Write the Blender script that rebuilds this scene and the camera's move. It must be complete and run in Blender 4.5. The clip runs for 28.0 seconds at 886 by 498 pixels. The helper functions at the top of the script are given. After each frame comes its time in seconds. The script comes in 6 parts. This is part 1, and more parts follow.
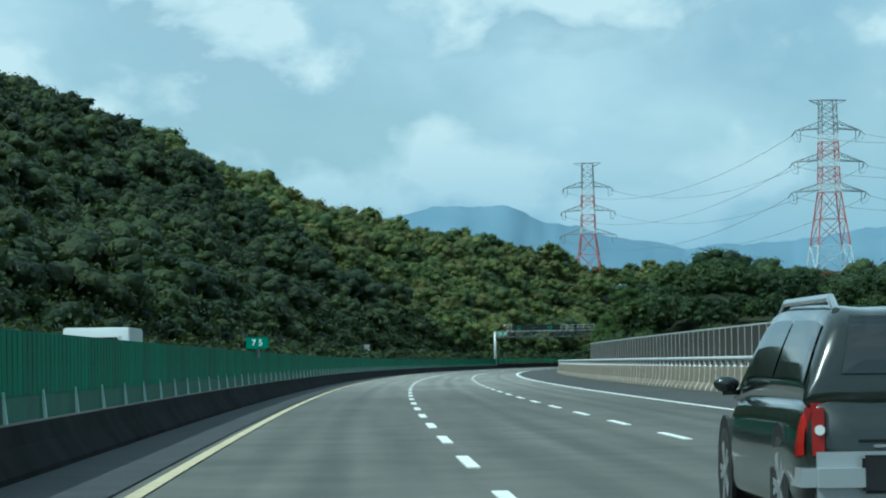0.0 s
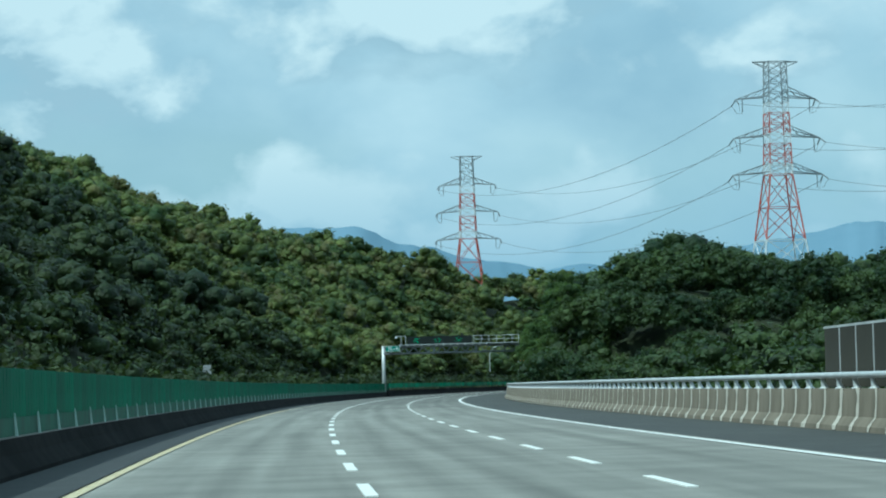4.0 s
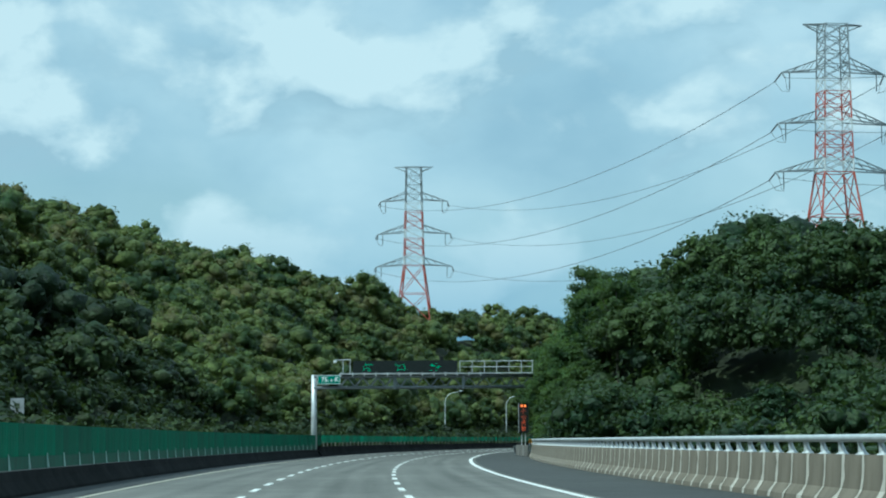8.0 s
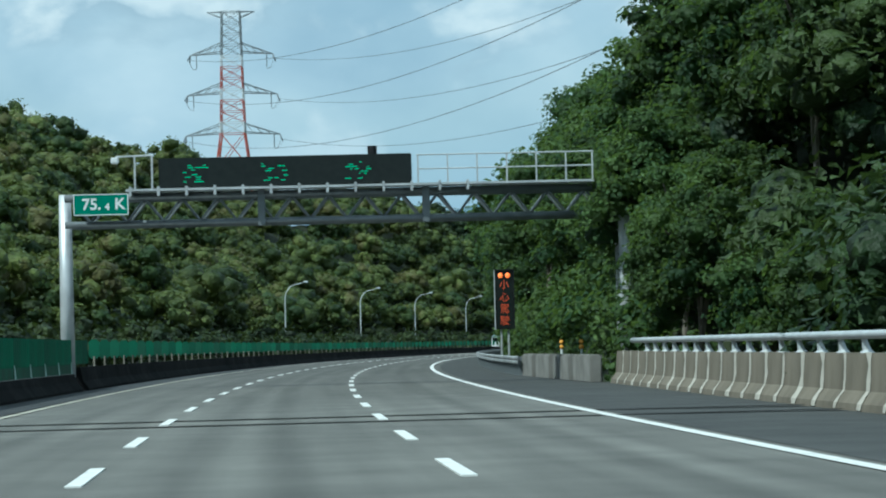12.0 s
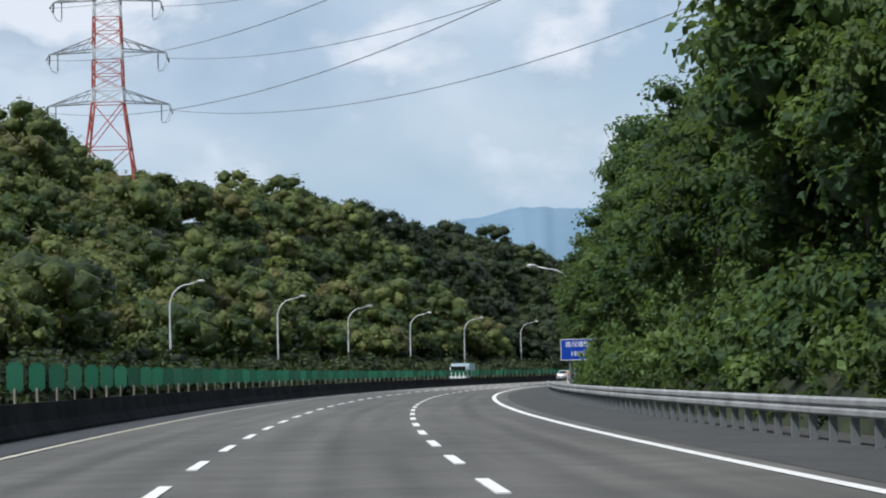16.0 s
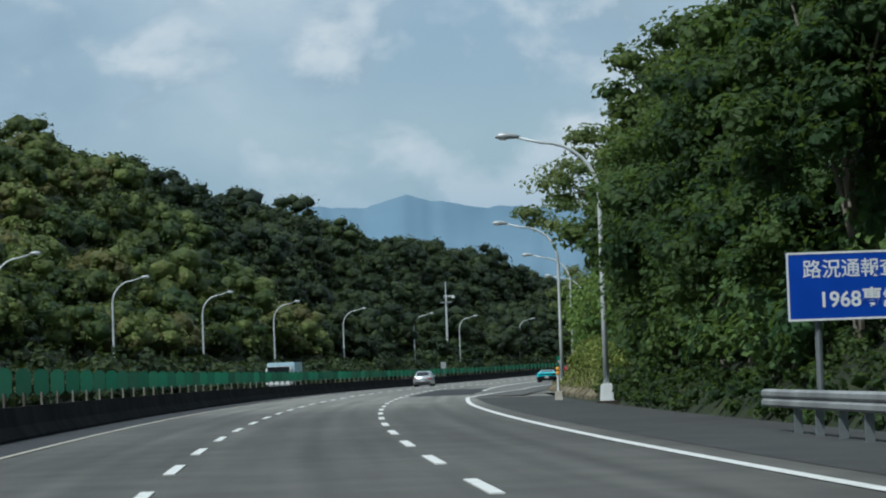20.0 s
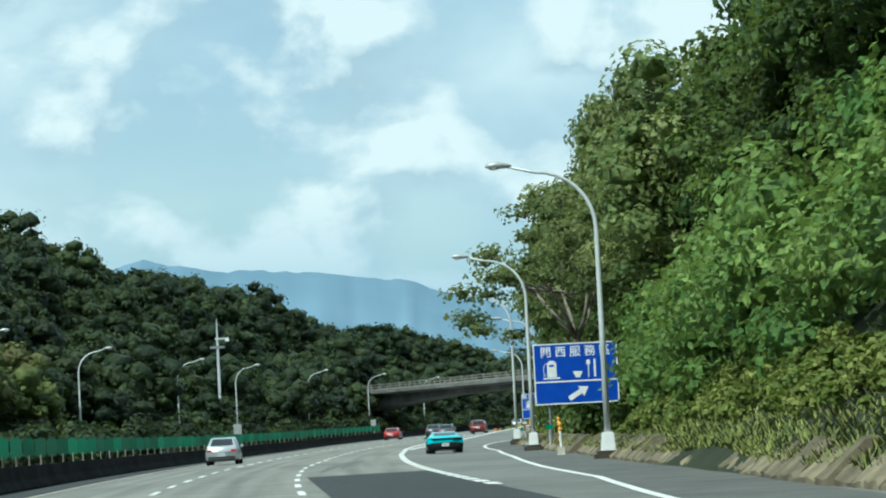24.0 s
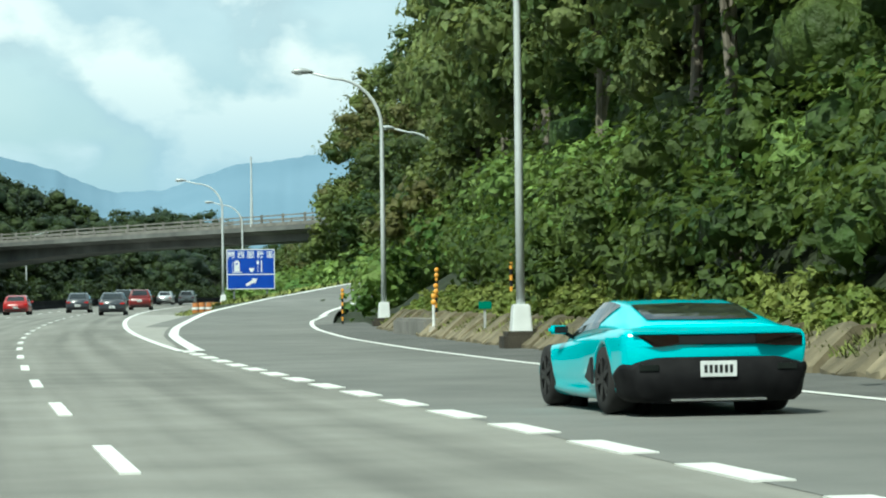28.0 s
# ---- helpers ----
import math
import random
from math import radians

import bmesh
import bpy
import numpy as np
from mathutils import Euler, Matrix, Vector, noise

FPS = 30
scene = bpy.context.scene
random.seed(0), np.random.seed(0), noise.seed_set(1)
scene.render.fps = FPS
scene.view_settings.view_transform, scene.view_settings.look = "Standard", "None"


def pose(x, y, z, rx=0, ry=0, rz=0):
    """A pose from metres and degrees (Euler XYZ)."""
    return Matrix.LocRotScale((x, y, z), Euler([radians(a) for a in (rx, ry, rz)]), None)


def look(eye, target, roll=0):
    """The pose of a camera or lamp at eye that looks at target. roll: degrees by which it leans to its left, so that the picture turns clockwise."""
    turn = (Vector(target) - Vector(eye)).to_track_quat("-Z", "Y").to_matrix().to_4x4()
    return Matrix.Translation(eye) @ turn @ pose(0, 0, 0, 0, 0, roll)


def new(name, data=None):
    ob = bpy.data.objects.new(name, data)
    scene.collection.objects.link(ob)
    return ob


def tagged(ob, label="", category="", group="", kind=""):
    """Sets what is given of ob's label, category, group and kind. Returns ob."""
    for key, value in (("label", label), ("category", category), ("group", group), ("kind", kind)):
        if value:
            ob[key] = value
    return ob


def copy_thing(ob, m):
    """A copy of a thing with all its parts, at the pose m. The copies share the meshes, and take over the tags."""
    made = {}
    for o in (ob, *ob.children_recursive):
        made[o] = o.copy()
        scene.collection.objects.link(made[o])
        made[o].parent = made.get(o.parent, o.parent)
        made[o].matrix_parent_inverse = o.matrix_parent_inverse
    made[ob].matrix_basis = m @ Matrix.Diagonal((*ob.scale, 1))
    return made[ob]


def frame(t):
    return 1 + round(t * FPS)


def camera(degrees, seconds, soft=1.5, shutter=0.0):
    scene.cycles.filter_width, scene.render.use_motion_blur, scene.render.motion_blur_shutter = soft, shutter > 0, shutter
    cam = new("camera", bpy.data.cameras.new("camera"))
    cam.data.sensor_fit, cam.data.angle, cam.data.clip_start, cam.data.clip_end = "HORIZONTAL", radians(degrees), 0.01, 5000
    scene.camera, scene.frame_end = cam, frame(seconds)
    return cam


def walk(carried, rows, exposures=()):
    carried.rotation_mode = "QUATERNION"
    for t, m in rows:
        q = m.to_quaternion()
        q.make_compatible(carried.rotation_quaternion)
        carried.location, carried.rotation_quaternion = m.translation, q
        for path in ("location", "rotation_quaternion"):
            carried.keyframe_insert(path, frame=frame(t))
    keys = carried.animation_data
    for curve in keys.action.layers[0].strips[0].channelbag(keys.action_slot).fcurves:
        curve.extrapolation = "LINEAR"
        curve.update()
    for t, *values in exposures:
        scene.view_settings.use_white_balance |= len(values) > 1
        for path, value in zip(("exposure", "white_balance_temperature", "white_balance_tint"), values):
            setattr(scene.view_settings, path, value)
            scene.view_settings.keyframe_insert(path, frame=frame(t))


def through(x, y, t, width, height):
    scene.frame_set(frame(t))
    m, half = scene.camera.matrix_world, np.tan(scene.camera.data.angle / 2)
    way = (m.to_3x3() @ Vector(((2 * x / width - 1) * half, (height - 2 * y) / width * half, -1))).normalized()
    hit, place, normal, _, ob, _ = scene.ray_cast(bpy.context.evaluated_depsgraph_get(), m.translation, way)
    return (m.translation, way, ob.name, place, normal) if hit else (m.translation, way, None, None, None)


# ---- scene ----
cam = camera(17.77, 28.0, soft=2.0, shutter=0.0)
PATH = [
    (0, (0.000, 0.000, 1.214), (0.899, 19.964, 2.014), -0.83),
    (0.5, (0.049, 16.053, 1.214), (0.632, 36.021, 2.196), -0.95),
    (1, (0.197, 32.166, 1.214), (1.182, 52.125, 2.028), 0.46),
    (1.5, (0.444, 48.345, 1.214), (1.654, 68.298, 1.862), 1.17),
    (2, (0.790, 64.596, 1.214), (2.254, 84.535, 1.737), 0.71),
    (2.5, (1.240, 80.920, 1.214), (3.241, 100.814, 1.684), -0.20),
    (3, (1.796, 97.317, 1.214), (3.752, 117.214, 1.747), -0.11),
    (3.5, (2.465, 113.784, 1.214), (3.973, 133.712, 2.002), -1.12),
    (4, (3.265, 130.316, 1.214), (5.236, 150.195, 2.177), -1.47),
    (4.5, (4.203, 146.903, 1.214), (6.665, 166.730, 2.131), -1.11),
    (6.5, (9.094, 213.573, 1.214), (11.308, 233.424, 2.226), -1.02),
    (7, (10.431, 230.251, 1.214), (12.608, 250.085, 2.573), -1.19),
    (7.5, (11.733, 246.897, 1.214), (14.041, 266.718, 2.553), -0.80),
    (8, (12.989, 263.486, 1.214), (15.477, 283.285, 2.562), -0.30),
    (8.5, (14.210, 279.992, 1.214), (16.975, 299.758, 2.504), -0.83),
    (9, (15.432, 296.391, 1.214), (18.399, 316.139, 2.315), -1.73),
    (9.5, (16.706, 312.664, 1.214), (19.877, 332.383, 2.254), -1.84),
    (10, (18.081, 328.793, 1.214), (21.267, 348.501, 2.403), -0.77),
    (10.5, (19.584, 344.766, 1.214), (22.647, 364.498, 2.336), -0.72),
    (11, (21.229, 360.577, 1.214), (24.503, 380.287, 2.119), -2.06),
    (11.5, (23.011, 376.224, 1.214), (26.686, 395.872, 1.888), -1.50),
    (13.5, (31.027, 437.344, 1.214), (35.230, 456.880, 2.036), -1.79),
    (14, (33.163, 452.334, 1.214), (37.303, 471.865, 2.395), -0.15),
    (14.5, (35.349, 467.247, 1.214), (39.478, 486.774, 2.501), 0.16),
    (15, (37.597, 482.090, 1.214), (41.973, 501.581, 2.198), -0.74),
    (15.5, (39.925, 496.867, 1.214), (44.502, 516.326, 1.840), -1.06),
    (16, (42.345, 511.581, 1.214), (46.894, 531.037, 2.102), -1.26),
    (16.5, (44.865, 526.239, 1.214), (49.315, 545.706, 2.336), -1.96),
    (17, (47.492, 540.845, 1.214), (52.026, 560.296, 2.272), -1.58),
    (17.5, (50.231, 555.405, 1.214), (54.806, 574.835, 2.447), -2.06),
    (18, (53.087, 569.923, 1.214), (57.832, 589.294, 2.714), -2.69),
    (18.5, (56.064, 584.405, 1.214), (61.094, 603.705, 2.691), -2.46),
    (19, (59.168, 598.856, 1.214), (64.306, 618.122, 2.765), -2.21),
    (19.5, (62.405, 613.280, 1.214), (67.740, 632.507, 2.582), -1.89),
    (20, (65.780, 627.684, 1.214), (71.887, 646.708, 2.090), -2.10),
    (20.5, (69.297, 642.071, 1.214), (75.664, 661.005, 2.209), -2.23),
    (21, (72.956, 656.449, 1.214), (79.274, 675.393, 2.311), -1.98),
    (21.5, (76.760, 670.824, 1.214), (83.114, 689.756, 2.304), -1.54),
    (23.5, (93.539, 728.479, 1.214), (100.993, 746.998, 2.430), -2.48),
    (24, (98.130, 742.974, 1.214), (105.991, 761.319, 2.494), -3.00),
    (24.5, (102.870, 757.516, 1.214), (111.116, 775.698, 2.408), -2.05),
    (25, (107.748, 772.114, 1.214), (116.217, 790.201, 2.275), -0.41),
    (25.5, (112.763, 786.769, 1.214), (122.444, 804.258, 1.865), -1.35),
    (26, (117.926, 801.477, 1.214), (128.209, 818.623, 1.774), -0.97),
    (26.5, (123.261, 816.230, 1.214), (133.228, 833.558, 1.853), -0.19),
    (27, (128.786, 831.017, 1.214), (138.984, 848.213, 1.746), -0.41),
    (27.5, (134.515, 845.827, 1.214), (144.903, 862.912, 1.629), -0.56),
    (28, (140.447, 860.652, 1.214), (151.023, 877.623, 1.568), -0.74),
]
EXPOSURES = [(0, -0.05, 5150, -16), (3, -0.05, 5150, -15), (11, -0.05, 5250, -12), (14, -0.05, 5800, 8), (16, 0.05, 6000, 14), (17, 0.0, 5750, 4), (17.5, 0.1, 5750, 0), (18.2, 0.25, 5750, -2), (19.2, 0.22, 5750, 0), (20, -0.35, 5700, 4), (21, -0.05, 5700, 4), (24, 0.2, 5700, -9), (25, 0.06, 5600, -14), (26, 0.28, 5950, -2), (28, 0.36, 6100, -10)]
walk(cam, [(t, look(eye, target, roll)) for t, eye, target, roll in PATH], EXPOSURES)

# The world: a sky with broken cloud, and one sun from the left and behind.
SUN_AZ, SUN_EL = -118.0, 52.0
world = bpy.data.worlds.new("sky")
scene.world = world
world.use_nodes = True
wt = world.node_tree
wt.nodes.clear()


def wn(kind, **values):
    n = wt.nodes.new(kind)
    for key, value in values.items():
        n.inputs[key].default_value = value
    return n


sky = wt.nodes.new("ShaderNodeTexSky")
sky.sky_type, sky.sun_disc = "NISHITA", False
sky.sun_elevation, sky.sun_rotation = radians(SUN_EL), radians(SUN_AZ)
sky.air_density, sky.dust_density = 1.0, 0.6
wout = wt.nodes.new("ShaderNodeOutputWorld")
wbg = wn("ShaderNodeBackground", Strength=0.096)
wco = wt.nodes.new("ShaderNodeTexCoord")
CLOUD_SCALE = (1.0, 1.0, 1.5)


def cloud_noise(scale, detail, lift):
    """Billows over the whole sky; lift slides the pattern upwards."""
    mp = wt.nodes.new("ShaderNodeMapping")
    mp.inputs["Scale"].default_value, mp.inputs["Location"].default_value = CLOUD_SCALE, (0.37, 0.2, 0.13 + lift)
    nz = wn("ShaderNodeTexNoise", Scale=scale, Detail=detail, Roughness=0.5, Distortion=0.15)
    wt.links.new(wco.outputs["Generated"], mp.inputs["Vector"])
    wt.links.new(mp.outputs["Vector"], nz.inputs["Vector"])
    return nz.outputs["Fac"]


def wmath(op, a, b):
    n = wt.nodes.new("ShaderNodeMath")
    n.operation = op
    for k, v in enumerate((a, b)):
        if isinstance(v, float):
            n.inputs[k].default_value = v
        else:
            wt.links.new(v, n.inputs[k])
    return n.outputs["Value"]


def wramp(source, stops):
    n = wt.nodes.new("ShaderNodeValToRGB")
    for k, (at, colour) in enumerate(stops):
        e = n.color_ramp.elements[0] if k == 0 else n.color_ramp.elements[-1] if k == len(stops) - 1 else n.color_ramp.elements.new(at)
        e.position, e.color = at, (*colour, 1)
    wt.links.new(source, n.inputs["Fac"])
    return n.outputs["Color"]


def wblend(factor, a, b):
    n = wt.nodes.new("ShaderNodeMix")
    n.data_type = "RGBA"
    wt.links.new(factor, n.inputs["Factor"])
    for k, v in ((6, a), (7, b)):
        if isinstance(v, tuple):
            n.inputs[k].default_value = v
        else:
            wt.links.new(v, n.inputs[k])
    return n.outputs[2]


# A thin grey-blue veil, and heaped clouds whose tops catch the sun while their bases stay grey.
veil = wblend(wramp(cloud_noise(6.0, 7.0, 0.0), ((0.36, (0.35, 0.35, 0.35)), (0.6, (1, 1, 1)))), sky.outputs["Color"], wramp(cloud_noise(10.0, 8.0, 0.5), ((0.34, (4.3, 5.5, 6.4)), (0.5, (5.5, 6.6, 7.3)), (0.66, (7.0, 7.8, 8.2)))))
heap, above = cloud_noise(16.0, 10.0, 0.2), cloud_noise(16.0, 10.0, 0.224)
lit = wmath("MULTIPLY_ADD", wmath("SUBTRACT", heap, above), 3.0)
wt.links.new(heap, lit.node.inputs[2])
heaped = wblend(wramp(heap, ((0.46, (0, 0, 0)), (0.57, (0.95, 0.95, 0.95)))), veil, wramp(lit, ((0.36, (4.7, 5.7, 6.4)), (0.5, (6.2, 7.0, 7.5)), (0.62, (7.0, 7.6, 7.9)), (0.78, (8.0, 8.4, 8.5)))))
updown = wt.nodes.new("ShaderNodeSeparateXYZ")
wt.links.new(wco.outputs["Generated"], updown.inputs["Vector"])
hazy = wramp(updown.outputs["Z"], ((0.03, (1, 1, 1)), (0.085, (0, 0, 0))))
wt.links.new(wblend(hazy, heaped, (3.5, 5.1, 6.3, 1)), wbg.inputs["Color"])
wt.links.new(wbg.outputs["Background"], wout.inputs["Surface"])

sun = new("sun", bpy.data.lights.new("sun", "SUN"))
sun.data.energy, sun.data.angle, sun.data.color = 4.2, radians(0.6), (1.0, 0.95, 0.86)
sa, se = radians(SUN_AZ), radians(SUN_EL)
sun.matrix_basis = look((0, 0, 0), (-math.sin(sa) * math.cos(se), -math.cos(sa) * math.cos(se), -math.sin(se)))

# ---- materials ----
def material(name, low, high, rough=0.8, scale=1.0, detail=6.0, metal=0.0, bump=0.0, bump_scale=None, spec=0.4, stretch=(1, 1, 1), coat=0.0, island=0.0, obj=0.0, big=0.0, big_scale=0.1):
    """A surface that varies between two colours at two scales, with a fine relief."""
    m = bpy.data.materials.new(name)
    m.use_nodes = True
    nt = m.node_tree
    bs = nt.nodes["Principled BSDF"]
    bs.inputs["Roughness"].default_value, bs.inputs["Metallic"].default_value = rough, metal
    bs.inputs["Specular IOR Level"].default_value = spec
    bs.inputs["Coat Weight"].default_value = coat
    bs.inputs["Coat Roughness"].default_value = 0.08
    co = nt.nodes.new("ShaderNodeTexCoord")
    mp = nt.nodes.new("ShaderNodeMapping")
    mp.inputs["Scale"].default_value = stretch
    nt.links.new(co.outputs["Object"], mp.inputs["Vector"])
    nz = nt.nodes.new("ShaderNodeTexNoise")
    nz.inputs["Scale"].default_value, nz.inputs["Detail"].default_value = scale, detail
    nt.links.new(mp.outputs["Vector"], nz.inputs["Vector"])
    rp = nt.nodes.new("ShaderNodeValToRGB")
    rp.color_ramp.elements[0].position, rp.color_ramp.elements[1].position = 0.3, 0.7
    rp.color_ramp.elements[0].color, rp.color_ramp.elements[1].color = (*low, 1), (*high, 1)
    nt.links.new(nz.outputs["Fac"], rp.inputs["Fac"])
    col = rp.outputs["Color"]

    def scaled(col, source, amount):
        mr = nt.nodes.new("ShaderNodeMapRange")
        mr.inputs["To Min"].default_value, mr.inputs["To Max"].default_value = 1 - amount, 1 + amount
        nt.links.new(source, mr.inputs["Value"])
        mx = nt.nodes.new("ShaderNodeVectorMath")
        mx.operation = "SCALE"
        nt.links.new(col, mx.inputs[0])
        nt.links.new(mr.outputs["Result"], mx.inputs["Scale"])
        return mx.outputs["Vector"]

    if island:
        ge = nt.nodes.new("ShaderNodeNewGeometry")
        col = scaled(col, ge.outputs["Random Per Island"], island)
    if obj:
        oi = nt.nodes.new("ShaderNodeObjectInfo")
        col = scaled(col, oi.outputs["Random"], obj)
    if big:
        nb = nt.nodes.new("ShaderNodeTexNoise")
        nb.inputs["Scale"].default_value, nb.inputs["Detail"].default_value = big_scale, 4
        nt.links.new(co.outputs["Object"], nb.inputs["Vector"])
        mb = nt.nodes.new("ShaderNodeMapRange")
        mb.inputs["From Min"].default_value, mb.inputs["From Max"].default_value = 0.3, 0.7
        nt.links.new(nb.outputs["Fac"], mb.inputs["Value"])
        col = scaled(col, mb.outputs["Result"], big)
    nt.links.new(col, bs.inputs["Base Color"])
    if bump:
        nb2 = nt.nodes.new("ShaderNodeTexNoise")
        nb2.inputs["Scale"].default_value, nb2.inputs["Detail"].default_value = bump_scale or scale * 6, 8
        nt.links.new(mp.outputs["Vector"], nb2.inputs["Vector"])
        bp = nt.nodes.new("ShaderNodeBump")
        bp.inputs["Strength"].default_value, bp.inputs["Distance"].default_value = bump, 0.03
        nt.links.new(nb2.outputs["Fac"], bp.inputs["Height"])
        nt.links.new(bp.outputs["Normal"], bs.inputs["Normal"])
    return m


def glow(name, colour, strength):
    m = bpy.data.materials.new(name)
    m.use_nodes = True
    bs = m.node_tree.nodes["Principled BSDF"]
    bs.inputs["Base Color"].default_value = (*colour, 1)
    bs.inputs["Emission Color"].default_value = (*colour, 1)
    bs.inputs["Emission Strength"].default_value = strength
    return m


def leafy(name, low, high, island=0.22, big=0.25, light=(0.13, 0.17, 0.035), grain=1.6, spots=0.25, through=0.28, obj=0.0, rust=(0.0, 0.0, 0.0)):
    """Foliage: colours by leaf, by tree and by stand, a little light coming through."""
    m = material(name, low, high, 0.5, 0.3, 3.0, spec=0.3, island=island, big=big, big_scale=0.03, obj=obj)
    nt = m.node_tree
    bs = nt.nodes["Principled BSDF"]
    ramp = next(n for n in nt.nodes if n.type == "VALTORGB")
    at = nt.nodes.new("ShaderNodeAttribute")
    at.attribute_name = "tone"
    by_tree = nt.nodes.new("ShaderNodeMath")
    by_tree.operation = "MULTIPLY_ADD"
    by_tree.inputs[1].default_value, by_tree.inputs[2].default_value = 0.42, -0.21
    nt.links.new(at.outputs["Fac"], by_tree.inputs[0])
    add = nt.nodes.new("ShaderNodeMath")
    nt.links.new(ramp.inputs["Fac"].links[0].from_socket, add.inputs[0])
    nt.links.new(by_tree.outputs["Value"], add.inputs[1])
    nt.links.new(add.outputs["Value"], ramp.inputs["Fac"])
    if any(rust):
        ramp.color_ramp.elements.new(0.62).color = (*high, 1)
        ramp.color_ramp.elements[-1].color = (*rust, 1)
    co = nt.nodes.new("ShaderNodeTexCoord")
    fine_nz = nt.nodes.new("ShaderNodeTexNoise")
    fine_nz.inputs["Scale"].default_value, fine_nz.inputs["Detail"].default_value = grain, 5.0
    nt.links.new(co.outputs["Object"], fine_nz.inputs["Vector"])
    spread = nt.nodes.new("ShaderNodeMapRange")
    for key, value in (("From Min", 0.36), ("From Max", 0.64), ("To Min", 1 - spots), ("To Max", 1 + spots)):
        spread.inputs[key].default_value = value
    nt.links.new(fine_nz.outputs["Fac"], spread.inputs["Value"])
    mul = nt.nodes.new("ShaderNodeVectorMath")
    mul.operation = "SCALE"
    nt.links.new(bs.inputs["Base Color"].links[0].from_socket, mul.inputs[0])
    nt.links.new(spread.outputs["Result"], mul.inputs["Scale"])
    nt.links.new(mul.outputs["Vector"], bs.inputs["Base Color"])
    relief = nt.nodes.new("ShaderNodeBump")
    relief.inputs["Strength"].default_value, relief.inputs["Distance"].default_value = 0.9, 1.0 / grain
    nt.links.new(fine_nz.outputs["Fac"], relief.inputs["Height"])
    nt.links.new(relief.outputs["Normal"], bs.inputs["Normal"])
    tr = nt.nodes.new("ShaderNodeBsdfTranslucent")
    tr.inputs["Color"].default_value = (*light, 1)
    mx = nt.nodes.new("ShaderNodeMixShader")
    mx.inputs["Fac"].default_value = through
    out = nt.nodes["Material Output"]
    nt.links.new(bs.outputs["BSDF"], mx.inputs[1])
    nt.links.new(tr.outputs["BSDF"], mx.inputs[2])
    nt.links.new(mx.outputs["Shader"], out.inputs["Surface"])
    return m


def lane_wear_and_shade(m):
    """Darker tracks and an oil line along each lane, long streaks, and cloud shade and sun put in the colour by
    stretch, set out by the road's own coordinates.
    """
    nt = m.node_tree
    bs = nt.nodes["Principled BSDF"]
    uv = nt.nodes.new("ShaderNodeUVMap")
    uv.uv_map = "along"
    sep = nt.nodes.new("ShaderNodeSeparateXYZ")
    nt.links.new(uv.outputs["UV"], sep.inputs["Vector"])
    lane = nt.nodes.new("ShaderNodeMath")
    lane.operation = "MULTIPLY_ADD"
    lane.inputs[1].default_value, lane.inputs[2].default_value = 1 / 3.65, 3.55 / 3.65
    nt.links.new(sep.outputs["X"], lane.inputs[0])
    frac = nt.nodes.new("ShaderNodeMath")
    frac.operation = "FRACT"
    nt.links.new(lane.outputs["Value"], frac.inputs[0])
    rp = nt.nodes.new("ShaderNodeValToRGB")
    rp.color_ramp.interpolation = "EASE"
    for at, v in ((0.0, 1.08), (0.26, 0.93), (0.38, 1.06), (0.5, 0.8), (0.62, 1.06), (0.74, 0.93), (1.0, 1.08)):
        e = rp.color_ramp.elements[0] if at == 0.0 else rp.color_ramp.elements[-1] if at == 1.0 else rp.color_ramp.elements.new(at)
        e.position, e.color = at, (v, v, v, 1)
    nt.links.new(frac.outputs["Value"], rp.inputs["Fac"])
    mp = nt.nodes.new("ShaderNodeMapping")
    mp.inputs["Scale"].default_value = (1.6, 0.035, 1)
    nt.links.new(uv.outputs["UV"], mp.inputs["Vector"])
    st = nt.nodes.new("ShaderNodeTexNoise")
    st.inputs["Scale"].default_value, st.inputs["Detail"].default_value = 1.0, 6
    nt.links.new(mp.outputs["Vector"], st.inputs["Vector"])
    mr = nt.nodes.new("ShaderNodeMapRange")
    for key, value in (("From Min", 0.3), ("From Max", 0.7), ("To Min", 0.8), ("To Max", 1.2)):
        mr.inputs[key].default_value = value
    nt.links.new(st.outputs["Fac"], mr.inputs["Value"])
    a = nt.nodes.new("ShaderNodeVectorMath")
    a.operation = "MULTIPLY"
    nt.links.new(bs.inputs["Base Color"].links[0].from_socket, a.inputs[0])
    nt.links.new(rp.outputs["Color"], a.inputs[1])
    b = nt.nodes.new("ShaderNodeVectorMath")
    b.operation = "SCALE"
    nt.links.new(a.outputs["Vector"], b.inputs[0])
    nt.links.new(mr.outputs["Result"], b.inputs["Scale"])
    # Cloud shade and sun along the road, put into the asphalt colour.
    s_share = nt.nodes.new("ShaderNodeMapRange")
    s_share.inputs["From Min"].default_value, s_share.inputs["From Max"].default_value = -80, 1620
    nt.links.new(sep.outputs["Y"], s_share.inputs["Value"])
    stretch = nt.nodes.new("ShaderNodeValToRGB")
    shade_tones = ((-80, 0.44), (95, 0.48), (175, 0.98), (275, 0.95), (340, 0.64), (450, 0.62), (520, 0.44), (715, 0.44), (765, 0.95), (1620, 0.95))
    for k, (at, v) in enumerate(shade_tones):
        e = stretch.color_ramp.elements[0] if k == 0 else stretch.color_ramp.elements[-1] if k == len(shade_tones) - 1 else stretch.color_ramp.elements.new((at + 80) / 1700)
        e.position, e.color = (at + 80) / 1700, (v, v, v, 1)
    nt.links.new(s_share.outputs["Result"], stretch.inputs["Fac"])
    c = nt.nodes.new("ShaderNodeVectorMath")
    c.operation = "MULTIPLY"
